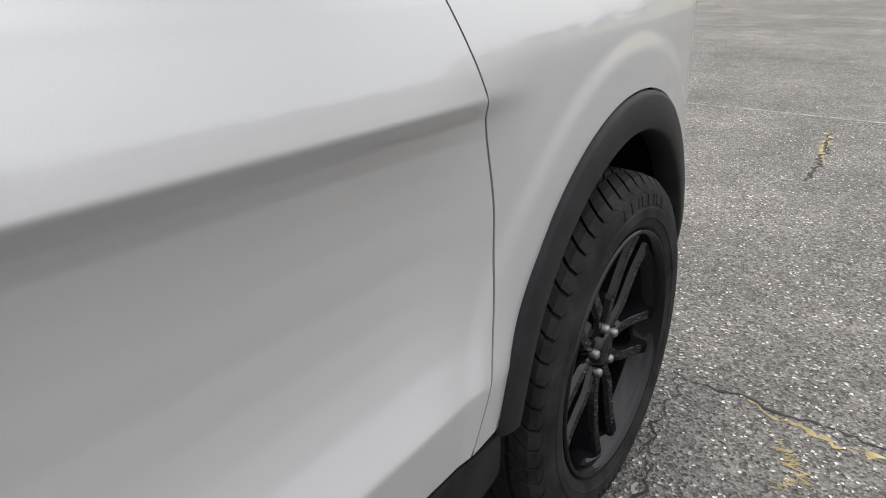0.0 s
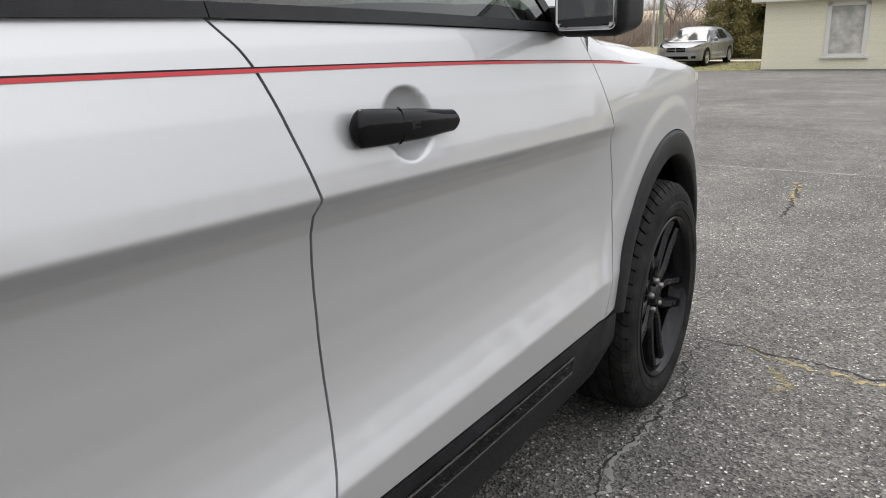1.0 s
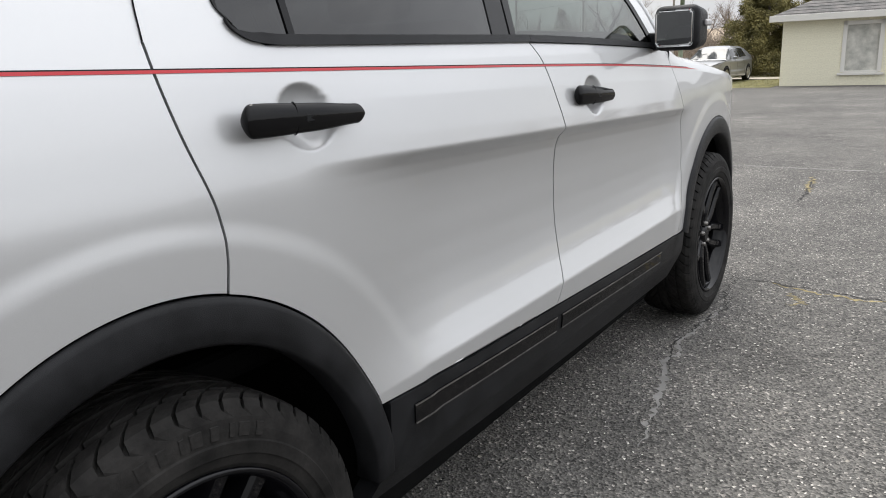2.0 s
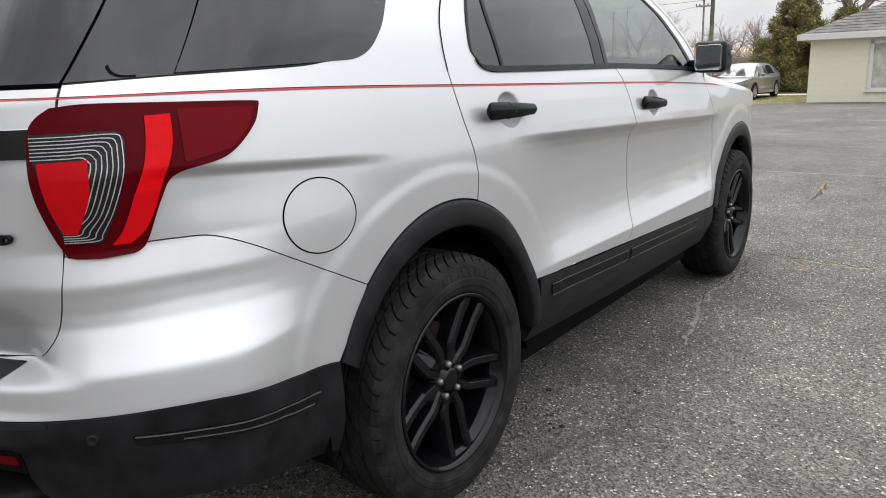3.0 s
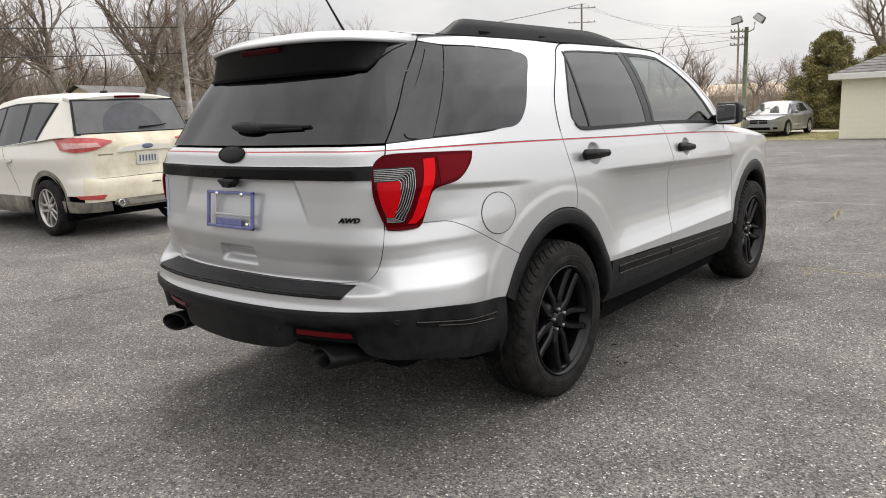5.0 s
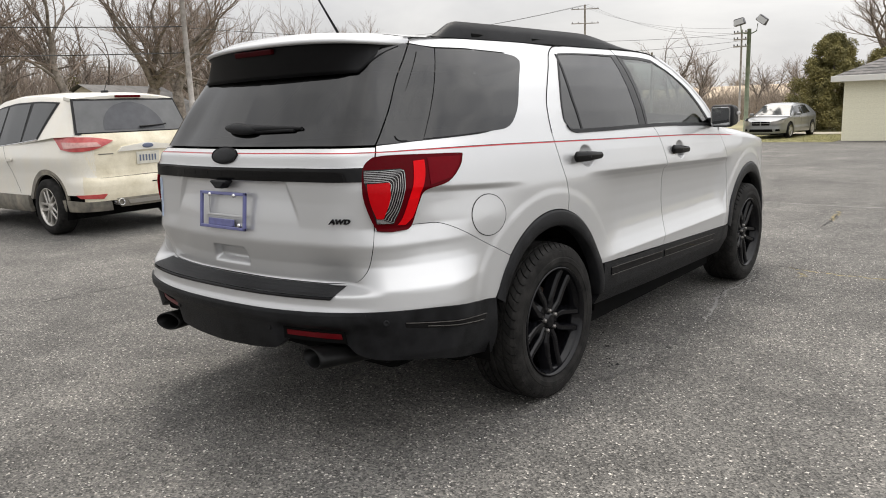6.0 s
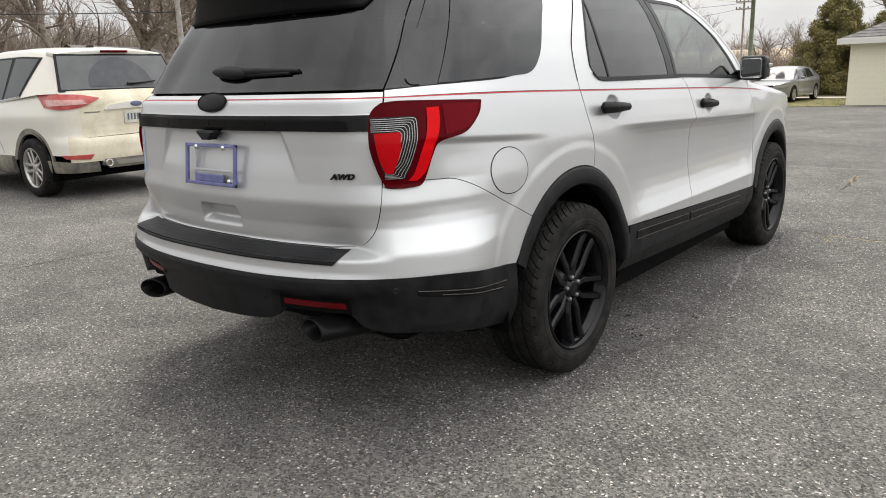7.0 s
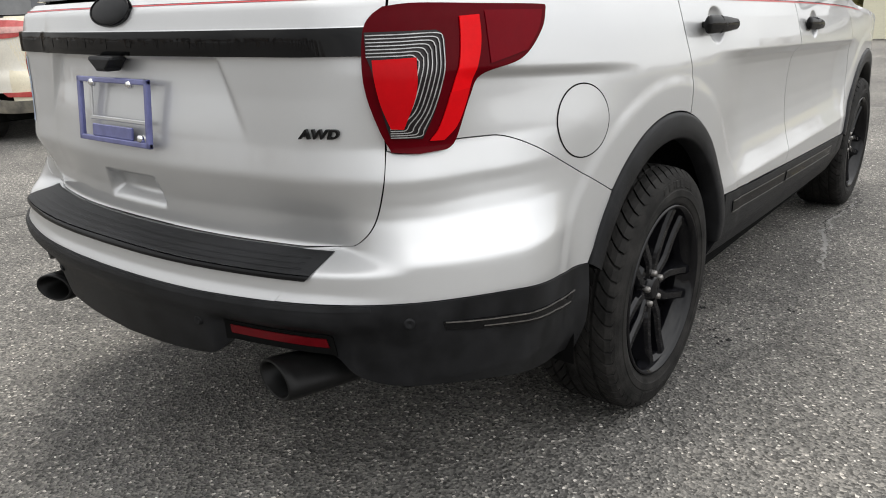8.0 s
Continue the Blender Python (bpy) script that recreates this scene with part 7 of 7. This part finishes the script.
part("bonnet", mesh_of("bonnet", verts, faces, SILVER), SILVER, car)
front_net = coons(U((3.38, .42))[:1] + [(6.25, .40), (float(_u[-1]), .40)], [(float(uy(3.45)), 1.03), (6.0, .98), (float(_u[-1]), .96)], [U((3.38, .42))[0], (float(uy(3.45)), 1.03)], [(float(_u[-1]), .40), (float(_u[-1]), .96)], 40, 20)
both("front_bumper", front_net, SILVER, car)

def on_glass(x, z):
    """Where the rear glass stands at x and height z."""
    us = np.linspace(0, 1.35, 160)
    p = skin(us, np.full(160, z))
    return float(np.interp(abs(x), p[:, 0], p[:, 1]))


# spoiler over the rear glass: a painted blade with a black box under it
M = 65
trail = lambda x: -.900 + .130 * (abs(x) / .612) ** 2.2 + .190 * (abs(x) / .612) ** 14
verts, faces = [], []
for x in .612 * np.sin(np.linspace(-math.pi / 2, math.pi / 2, M)):
    a = abs(x) / .612
    e = 1.700 + .050 * (1 - a ** 2.4)
    back, lip = trail(x), 1.696 - .022 * a ** 3
    root = -.56 + .045 * a ** 6
    rows = ((root, e + .002), (root * .6 + back * .4, e - .006), (root * .25 + back * .75, (e + lip) / 2 + .012), (back + .02, lip + .010), (back, lip), (back + .006, lip - .012), (back + .05, lip - .016))
    verts += [(x, y, z) for y, z in rows]
for i in range(M - 1):
    for j in range(6):
        faces.append((i * 7 + j, i * 7 + j + 1, (i + 1) * 7 + j + 1, (i + 1) * 7 + j))
spoiler = part("spoiler", mesh_of("spoiler", verts, faces, SILVER), SILVER, tailgate, "silver roof spoiler with a black underside")
verts, faces = [], []
for x in .608 * np.sin(np.linspace(-math.pi / 2, math.pi / 2, M)):
    a = abs(x) / .608
    lip = 1.684 - .022 * a ** 3
    low = 1.552 + .106 * max(0, (a - .88) / .12)
    glass_y = on_glass(x, low)
    close = float(ease(.90, 1.0, a))
    back = (trail(x) + .014) * (1 - close) + (on_glass(x, lip) - .006) * close
    rows = ((back, lip), (back + .012, lip - .012), (back * .55 + glass_y * .45 - .012, low + .018 * (1 - close)), (glass_y - .012, low + .002), (glass_y + .02, low))
    verts += [(x, y, z) for y, z in rows]
for i in range(M - 1):
    for j in range(4):
        faces.append((i * 5 + j, i * 5 + j + 1, (i + 1) * 5 + j + 1, (i + 1) * 5 + j))
part("spoiler_underside", mesh_of("spoiler_underside", verts, faces, MATT_BLACK), MATT_BLACK, spoiler, "gloss black spoiler underside")
verts, faces = [], []
for x in np.linspace(-.55, .55, M):
    back, lip = trail(x), 1.696 - .022 * (abs(x) / .612) ** 3
    glass_y = on_glass(x, lip - .02)
    verts += [(x, back + .012, lip - .0135), (x, back + .05, lip - .018), (x, max(glass_y - .004, back + .055), lip - .020)]
for i in range(M - 1):
    for j in range(2):
        faces.append((i * 3 + j, i * 3 + j + 1, (i + 1) * 3 + j + 1, (i + 1) * 3 + j))
part("spoiler_floor", mesh_of("spoiler_floor", verts, faces, MATT_BLACK), MATT_BLACK, spoiler)
bm = bmesh.new()
box(bm, -.13, .13, -.012, .012, -.012, .012, .004, 2)
brake = part("high_brake_light", bm, LAMP_DEEP, spoiler, "dark red high brake light")
brake.matrix_basis = pose(-.02, -.878, 1.666, 8)

for s in (False, True):
    part("spoiler_end", net_mesh("spoiler_end", quad_net((.90, 1.674), (1.104, 1.674), (.90, 1.703), (1.132, 1.703)), SILVER, gap=0, rim=.01, mirror=s), SILVER, spoiler)

# gaps in the trim over the rear pillar
for s in (False, True):
    for path in ([(1.128, 1.635), (1.062, 1.56), (.995, 1.475)], [(.880, 1.300), (.887, 1.287), (.905, 1.2795), (.938, 1.2785)]):
        p = resample(run(path), 16)
        w = np.array([(.0045, 0)]) * np.linspace(1.4, .4, 16)[:, None] + np.array([(0, .004)]) * (len(path) > 3)
        part("trim_gap", net_mesh("trim_gap", np.stack([p - w / 2, p + w / 2]), DARK, lift=.0022, gap=0, rim=0, mirror=s), DARK, car)

# roof rails and aerial
for s in (1, -1):
    verts, faces = [], []
    ts = np.linspace(0, 1, 60)
    for t in ts:
        y = -.42 + 1.93 * t
        e = skin(float(uy(y)), ROOF_Z, 0.0)
        h = .070 * float(ease(0, .09, t)) * (1 - .95 * float(ease(.62, 1.0, t))) + .004
        zb = ROOF_Z + .006 - .10 * float(ease(1.45, 1.95, y))
        x = e[0] - .045
        for dx, dz in ((-.022, 0), (-.021, h * .6), (-.012, h), (.010, h), (.024, h * .55), (.030, 0)):
            verts.append((s * (x + dx), y, zb + dz))
    for i in range(59):
        for j in range(5):
            f = (i * 6 + j, i * 6 + j + 1, (i + 1) * 6 + j + 1, (i + 1) * 6 + j)
            faces.append(f if s < 0 else f[::-1])
    rail = part("roof_rail", mesh_of("roof_rail", verts, faces, BLACK_PLASTIC), BLACK_PLASTIC, car, "matt black roof rail")
    for t0, t1 in ((.13, .30), (.38, .62)):
        bm = bmesh.new()
        ya, yb = -.42 + 1.93 * t0, -.42 + 1.93 * t1
        xa = float(skin(float(uy((ya + yb) / 2)), ROOF_Z, 0.0)[0]) - .045 + .020
        box(bm, s * xa - .004, s * xa + .004, ya, yb, ROOF_Z + .012, ROOF_Z + .030, .003, 1)
        part("rail_slot", bm, DARK, rail)
aerial = part("aerial", tube([(-.07, -.30, 1.752), (-.068, -.305, 1.765), (-.03, -.44, 1.89), (.01, -.58, 2.02)], .009, "aerial", BLACK_PLASTIC, 8, taper=.35), BLACK_PLASTIC, car, "short raked black roof aerial")
bm = bmesh.new()
box(bm, -.095, -.045, -.36, -.24, 1.740, 1.768, .011, 3)
part("aerial_base", bm, SILVER, aerial)

# door mirrors
for i, s in enumerate((1, -1)):
    bm = bmesh.new()
    box(bm, -.082, .080, -.055, .085, -.076, .076, .030, 4)
    for v in bm.verts:
        f = (v.co.y + .055) / .13
        v.co.x *= 1 - .22 * f
        v.co.z *= 1 - .20 * f
    for f in bm.faces:
        f.smooth = True
    shell = part("mirror", bm, BLACK_PLASTIC, front_doors[i], "black door mirror")
    shell.matrix_basis = pose(s * 1.056, 2.03, 1.283, 0, 0, s * -6)
    bm = bmesh.new()
    box(bm, -.067, .065, -.003, .003, -.060, .060, .014, 3)
    for v in bm.verts:
        v.co.y = max(-.0008, min(.003, v.co.y))
    glass = part("mirror_glass", bm, MIRROR, shell, "clear mirror glass")
    glass.matrix_basis = pose(0, -.0562, 0)
    bm = bmesh.new()
    box(bm, -.09, .05, -.03, .04, -.03, .03, .012, 2)
    arm = part("mirror_arm", bm, BLACK_PLASTIC, shell)
    arm.matrix_basis = pose(s * -.085, .02, -.040)
    bm = bmesh.new()
    box(bm, -.006, .006, -.02, .03, -.010, .010, .005, 2)
    signal = part("mirror_signal", bm, LAMP_CLEAR, shell)
    signal.matrix_basis = pose(s * .074, .035, .014)

# unseen black sheet added so the seams look shaded; then wheel wells, floor and cabin
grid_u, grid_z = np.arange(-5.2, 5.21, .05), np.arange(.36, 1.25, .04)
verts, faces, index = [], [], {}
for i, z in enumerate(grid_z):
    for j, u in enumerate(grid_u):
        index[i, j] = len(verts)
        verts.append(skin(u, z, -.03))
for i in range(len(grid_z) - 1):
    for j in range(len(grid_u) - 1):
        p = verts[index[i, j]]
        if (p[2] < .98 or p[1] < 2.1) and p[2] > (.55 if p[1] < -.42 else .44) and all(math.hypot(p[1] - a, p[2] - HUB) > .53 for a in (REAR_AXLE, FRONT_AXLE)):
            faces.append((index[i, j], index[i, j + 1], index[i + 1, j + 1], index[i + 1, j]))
part("seam_backing", mesh_of("seam_backing", verts, faces, DARK), DARK, car)
for axle in (REAR_AXLE, FRONT_AXLE):
    for s in (1, -1):
        verts, faces = [], []
        ang = np.linspace(radians(-8), radians(188), 40)
        for a in ang:
            for x in (.50, .93):
                verts.append((s * x, axle + .478 * math.cos(a), HUB + .478 * math.sin(a)))
        n0 = len(verts)
        verts.append((s * .50, axle, HUB))
        for i in range(39):
            faces.append((2 * i, 2 * i + 1, 2 * i + 3, 2 * i + 2))
            faces.append((n0, 2 * i, 2 * i + 2))
        part("wheel_well", mesh_of("wheel_well", verts, faces, DARK), DARK, car)
# unseen floor boxes; the low ones are added to deepen shade under the car
bm = bmesh.new()
box(bm, -.86, .86, .47, 2.36, .20, .36, .03, 2)
box(bm, -.80, .80, -.98, .46, .415, .46, .02, 2)
box(bm, -.66, .66, -.80, -.40, .30, .43, .05, 3)
box(bm, -.70, .70, -.40, .46, .22, .43, .05, 3)
box(bm, -.72, .72, -.96, -.47, .455, .50, .02, 2)
box(bm, -.64, .64, 2.3, 3.6, .22, .42, .03, 2)
part("underbody", bm, DARK, car)
bm = bmesh.new()
box(bm, -.80, .80, -.70, 2.1, .66, .72, .02, 2)
part("cabin_floor", bm, DARK, car)
bm = bmesh.new()
box(bm, -.78, .78, 2.0, 2.35, .86, 1.20, .06, 4)
part("dashboard", bm, SEAT, car)
wheel_mesh = lathe([(.015 * math.sin(a), .18 + .015 * math.cos(a)) for a in np.linspace(0, 2 * math.pi, 10)[:-1]], 40, "steering_wheel", SEAT, axis="Y", close=True)
steer = part("steering_wheel", wheel_mesh, SEAT, car)
steer.matrix_basis = pose(-.38, 1.86, 1.10, -25)
for x in (-.38, .38):
    for y0, big in ((1.25, 1), (.25, 1)):
        bm = bmesh.new()
        box(bm, -.25, .25, -.05, .48, .72, .90, .07, 4)
        box(bm, -.25, .25, -.10, .06, .80, 1.34, .06, 4, pose(0, 0, 0, -8))
        box(bm, -.14, .14, -.02, .08, 1.34, 1.52, .04, 4, pose(0, -.16, 0, -4))
        for f in bm.faces:
            f.smooth = True
        seat = part("seat", bm, SEAT, car, "dark leather seat")
        seat.matrix_basis = pose(x, y0, 0)

# wheels: tyre with blocks and grooves, black rim with five split spokes, nuts, cap, brake


def tyre_mesh():
    prof = []  # (across, radius, groove flag)
    for x, r, g in ((-.118, .262, 0), (-.126, .272, 0), (-.131, .300, 0), (-.130, .328, 0), (-.126, .346, 0), (-.120, .360, 1), (-.108, .3715, 1), (-.092, .3755, 1), (-.074, .3775, 1), (-.073, .370, 2), (-.063, .370, 2), (-.062, .3782, 1), (-.044, .3788, 1), (-.026, .379, 1),
                    (-.025, .371, 2), (-.015, .371, 2), (-.014, .379, 1), (0, .3792, 1), (.014, .379, 1), (.015, .371, 2), (.025, .371, 2), (.026, .379, 1), (.044, .3788, 1), (.062, .3782, 1), (.063, .370, 2), (.073, .370, 2), (.074, .3775, 1), (.092, .3755, 1), (.108, .3715, 1),
                    (.120, .360, 1), (.126, .346, 0), (.130, .328, 0), (.1315, .312, 0), (.1335, .309, 0), (.1335, .290, 0), (.131, .287, 0), (.126, .272, 0), (.118, .262, 0)):
        prof.append((x, r, g))
    blocks, sub = 56, (0.0, .35, .68, .71, .83, .86)
    n = blocks * len(sub)
    verts, faces, k = [], [], len(prof)
    for b in range(blocks):
        for si, f in enumerate(sub):
            for x, r, g in prof:
                slant = -.42 * (1 - min(abs(x), .115) / .115) ** 1.3 + (.05 if x > 0 else 0)
                a = 2 * math.pi * (b + f) / blocks + slant * (1 if g else 0)
                deep = 0.0
                if g == 1 and si in (3, 4) and abs(x) > .015:
                    deep = .012
                    if abs(x) >= .119:
                        deep *= .5
                if g == 1 and si == 3 and abs(x) <= .015:
                    deep = .002
                verts.append((x, (r - deep) * math.cos(a), (r - deep) * math.sin(a)))
    for i in range(n):
        j = (i + 1) % n
        for q in range(k - 1):
            faces.append((i * k + q, i * k + q + 1, j * k + q + 1, j * k + q))
    return mesh_of("tyre", verts, faces, RUBBER, smooth=False)


def rim_barrel():
    return lathe([(.112, .262), (.124, .266), (.127, .262), (.124, .254), (.110, .248), (.100, .2465), (.095, .240), (.06, .234), (.02, .229), (-.06, .226), (-.12, .236)], 72, "rim", RIM_BLACK)


def face_at(r):
    """How far out the wheel's face stands at radius r."""
    return float(np.interp(r, [.04, .075, .11, .18, .249], [.084, .088, .092, .096, .108]))


def spoke_mesh(side):
    """One arm of a spoke pair: a flat crest with bevelled edges, an outer flank that slopes away and a steep inner one."""
    verts, faces = [], []
    stations = (.050, .068, .084, .100, .112, .15, .19, .225, .2495)
    for r in stations:
        crest = float(np.interp(r, [.050, .068, .084, .100, .112, .249], [.0150, .0205, .0275, .0325, .0345, .0400]))
        wide = float(np.interp(r, [.05, .10, .18, .249], [.0140, .0132, .0120, .0135]))
        deep = float(np.interp(r, [.05, .10, .249], [.030, .046, .050]))
        face = face_at(r)
        for s, d in ((wide + .0170, -deep), (wide + .0065, -.0110), (wide + .0015, -.0012), (wide, 0), (-wide * .55, 0), (-wide * .55 - .0016, -.0014), (-wide - .0020, -.0090), (-wide - .0045, -deep)):
            verts.append((face + d, side * (crest + s), r))
    k = 8
    for i in range(len(stations) - 1):
        for j in range(k):
            f = (i * k + j, i * k + (j + 1) % k, (i + 1) * k + (j + 1) % k, (i + 1) * k + j)
            faces.append(f[::-1] if side > 0 else f)
    e = (len(stations) - 1) * k
    faces += [tuple(range(k)), tuple(e + j for j in range(k - 1, -1, -1))]
    return mesh_of("spoke", verts, faces, RIM_BLACK, smooth=False)


def web_mesh():
    """The facet that closes the channel between two arms near the hub."""
    verts, faces = [], []
    rows = ((.046, .020, .004), (.070, .022, .005), (.088, .026, .010), (.108, .032, .030), (.132, .034, .052), (.132, .034, .060))
    for r, half, deep in rows:
        for s in (-1, -.4, .4, 1):
            verts.append((face_at(r) - deep - (.003 if abs(s) < .5 else 0), half * s, r))
    for i in range(len(rows) - 1):
        for j in range(3):
            faces.append((i * 4 + j, i * 4 + j + 1, (i + 1) * 4 + j + 1, (i + 1) * 4 + j))
    return mesh_of("spoke_web", verts, faces, RIM_BLACK, smooth=False)


def caliper_mesh():
    bm = bmesh.new()
    for a in (-24, -8, 8, 24):
        box(bm, -.02, .045, -.026, .026, .118, .176, .010, 2, Matrix.Rotation(radians(a), 4, "X"))
    me = bpy.data.meshes.new("brake_caliper")
    bm.to_mesh(me)
    bm.free()
    me.materials.append(RUST)
    return me


def sidewall_mark(wide):
    """A raised plain bar on the tyre's sidewall, in place of its lettering."""
    verts = []
    for ang in np.linspace(0, wide, 4):
        for r in (.316, .318, .338, .340):
            x = float(np.interp(r, [.312, .328, .346], [.1315, .130, .126])) + (.0018 if .317 < r < .339 else -.001)
            verts.append((x, r * math.cos(radians(ang)), r * math.sin(radians(ang))))
    faces = [(4 * q + j, 4 * q + j + 1, 4 * q + j + 5, 4 * q + j + 4) for q in range(3) for j in range(3)]
    return mesh_of("sidewall_mark", verts, faces, RUBBER, smooth=False)


tyre_data, barrel_data, spoke_data = tyre_mesh(), rim_barrel(), [spoke_mesh(1), spoke_mesh(-1)]
web_data, caliper_data, mark_data = web_mesh(), caliper_mesh(), [sidewall_mark(w) for w in (2.6, 3.6, 1.6)]
hub_data = lathe([(.03, .078), (.066, .074), (.076, .066), (.077, .040), (.088, .037), (.094, .033), (.096, .026), (.095, .022), (.097, .014), (.0975, .001)], 40, "hub", RIM_BLACK)
nut_data = lathe([(.080, .0105), (.098, .0105), (.102, .007), (.103, .001)], 6, "lug_nut", STEEL)
disc_data = lathe([(.0, .16), (.012, .16), (.012, .085), (.03, .08), (.03, .02)], 48, "brake_disc", RUST)
lip_data = lathe([(.1235, .2655), (.1285, .263), (.1285, .258), (.1235, .255)], 72, "rim_lip", RIM_BLACK)
for axle in (REAR_AXLE, FRONT_AXLE):
    for s in (1, -1):
        wheel = new("wheel")
        wheel.parent = car
        wheel.empty_display_size = .1
        wheel["label"] = "black split-spoke wheel with an all-terrain tyre"
        spin = 42 if axle == REAR_AXLE else 40
        wheel.matrix_basis = pose(s * .857, axle, HUB, 0, 0, 0 if s > 0 else 180) @ pose(0, 0, 0, spin, 0, 0)
        part("tyre", tyre_data, RUBBER, wheel, "black rubber tyre")
        for i in range(16):
            part("sidewall_mark", mark_data[i * 7 % 3], RUBBER, wheel).matrix_basis = pose(0, 0, 0, 20 + 5.2 * i + (140 if i > 7 else 0))
        part("rim", barrel_data, RIM_BLACK, wheel, "gloss black alloy rim")
        part("rim_lip", lip_data, RIM_BLACK, wheel)
        part("hub", hub_data, RIM_BLACK, wheel)
        disc = part("brake_disc", disc_data, RUST, wheel, "rusty brake disc")
        disc.matrix_basis = pose(-.02, 0, 0)
        part("brake_caliper", caliper_data, RUST, wheel).matrix_basis = pose(-.02, 0, 0, 48 - spin)
        for q in range(5):
            for sp in spoke_data:
                o = part("spoke", sp, RIM_BLACK, wheel)
                o.matrix_basis = pose(0, 0, 0, 72 * q)
            part("spoke_web", web_data, RIM_BLACK, wheel).matrix_basis = pose(0, 0, 0, 72 * q)
            o = part("lug_nut", nut_data, STEEL, wheel, "bright steel wheel nut")
            o.matrix_basis = pose(0, 0, 0, 72 * q + 36) @ pose(-.004, 0, .050)
for o in car.children_recursive:
    if o.data and o.name.split(".")[0] in ("window", "windscreen") and o.data.materials[0] == CLEAR_TINT:
        o.visible_shadow = False
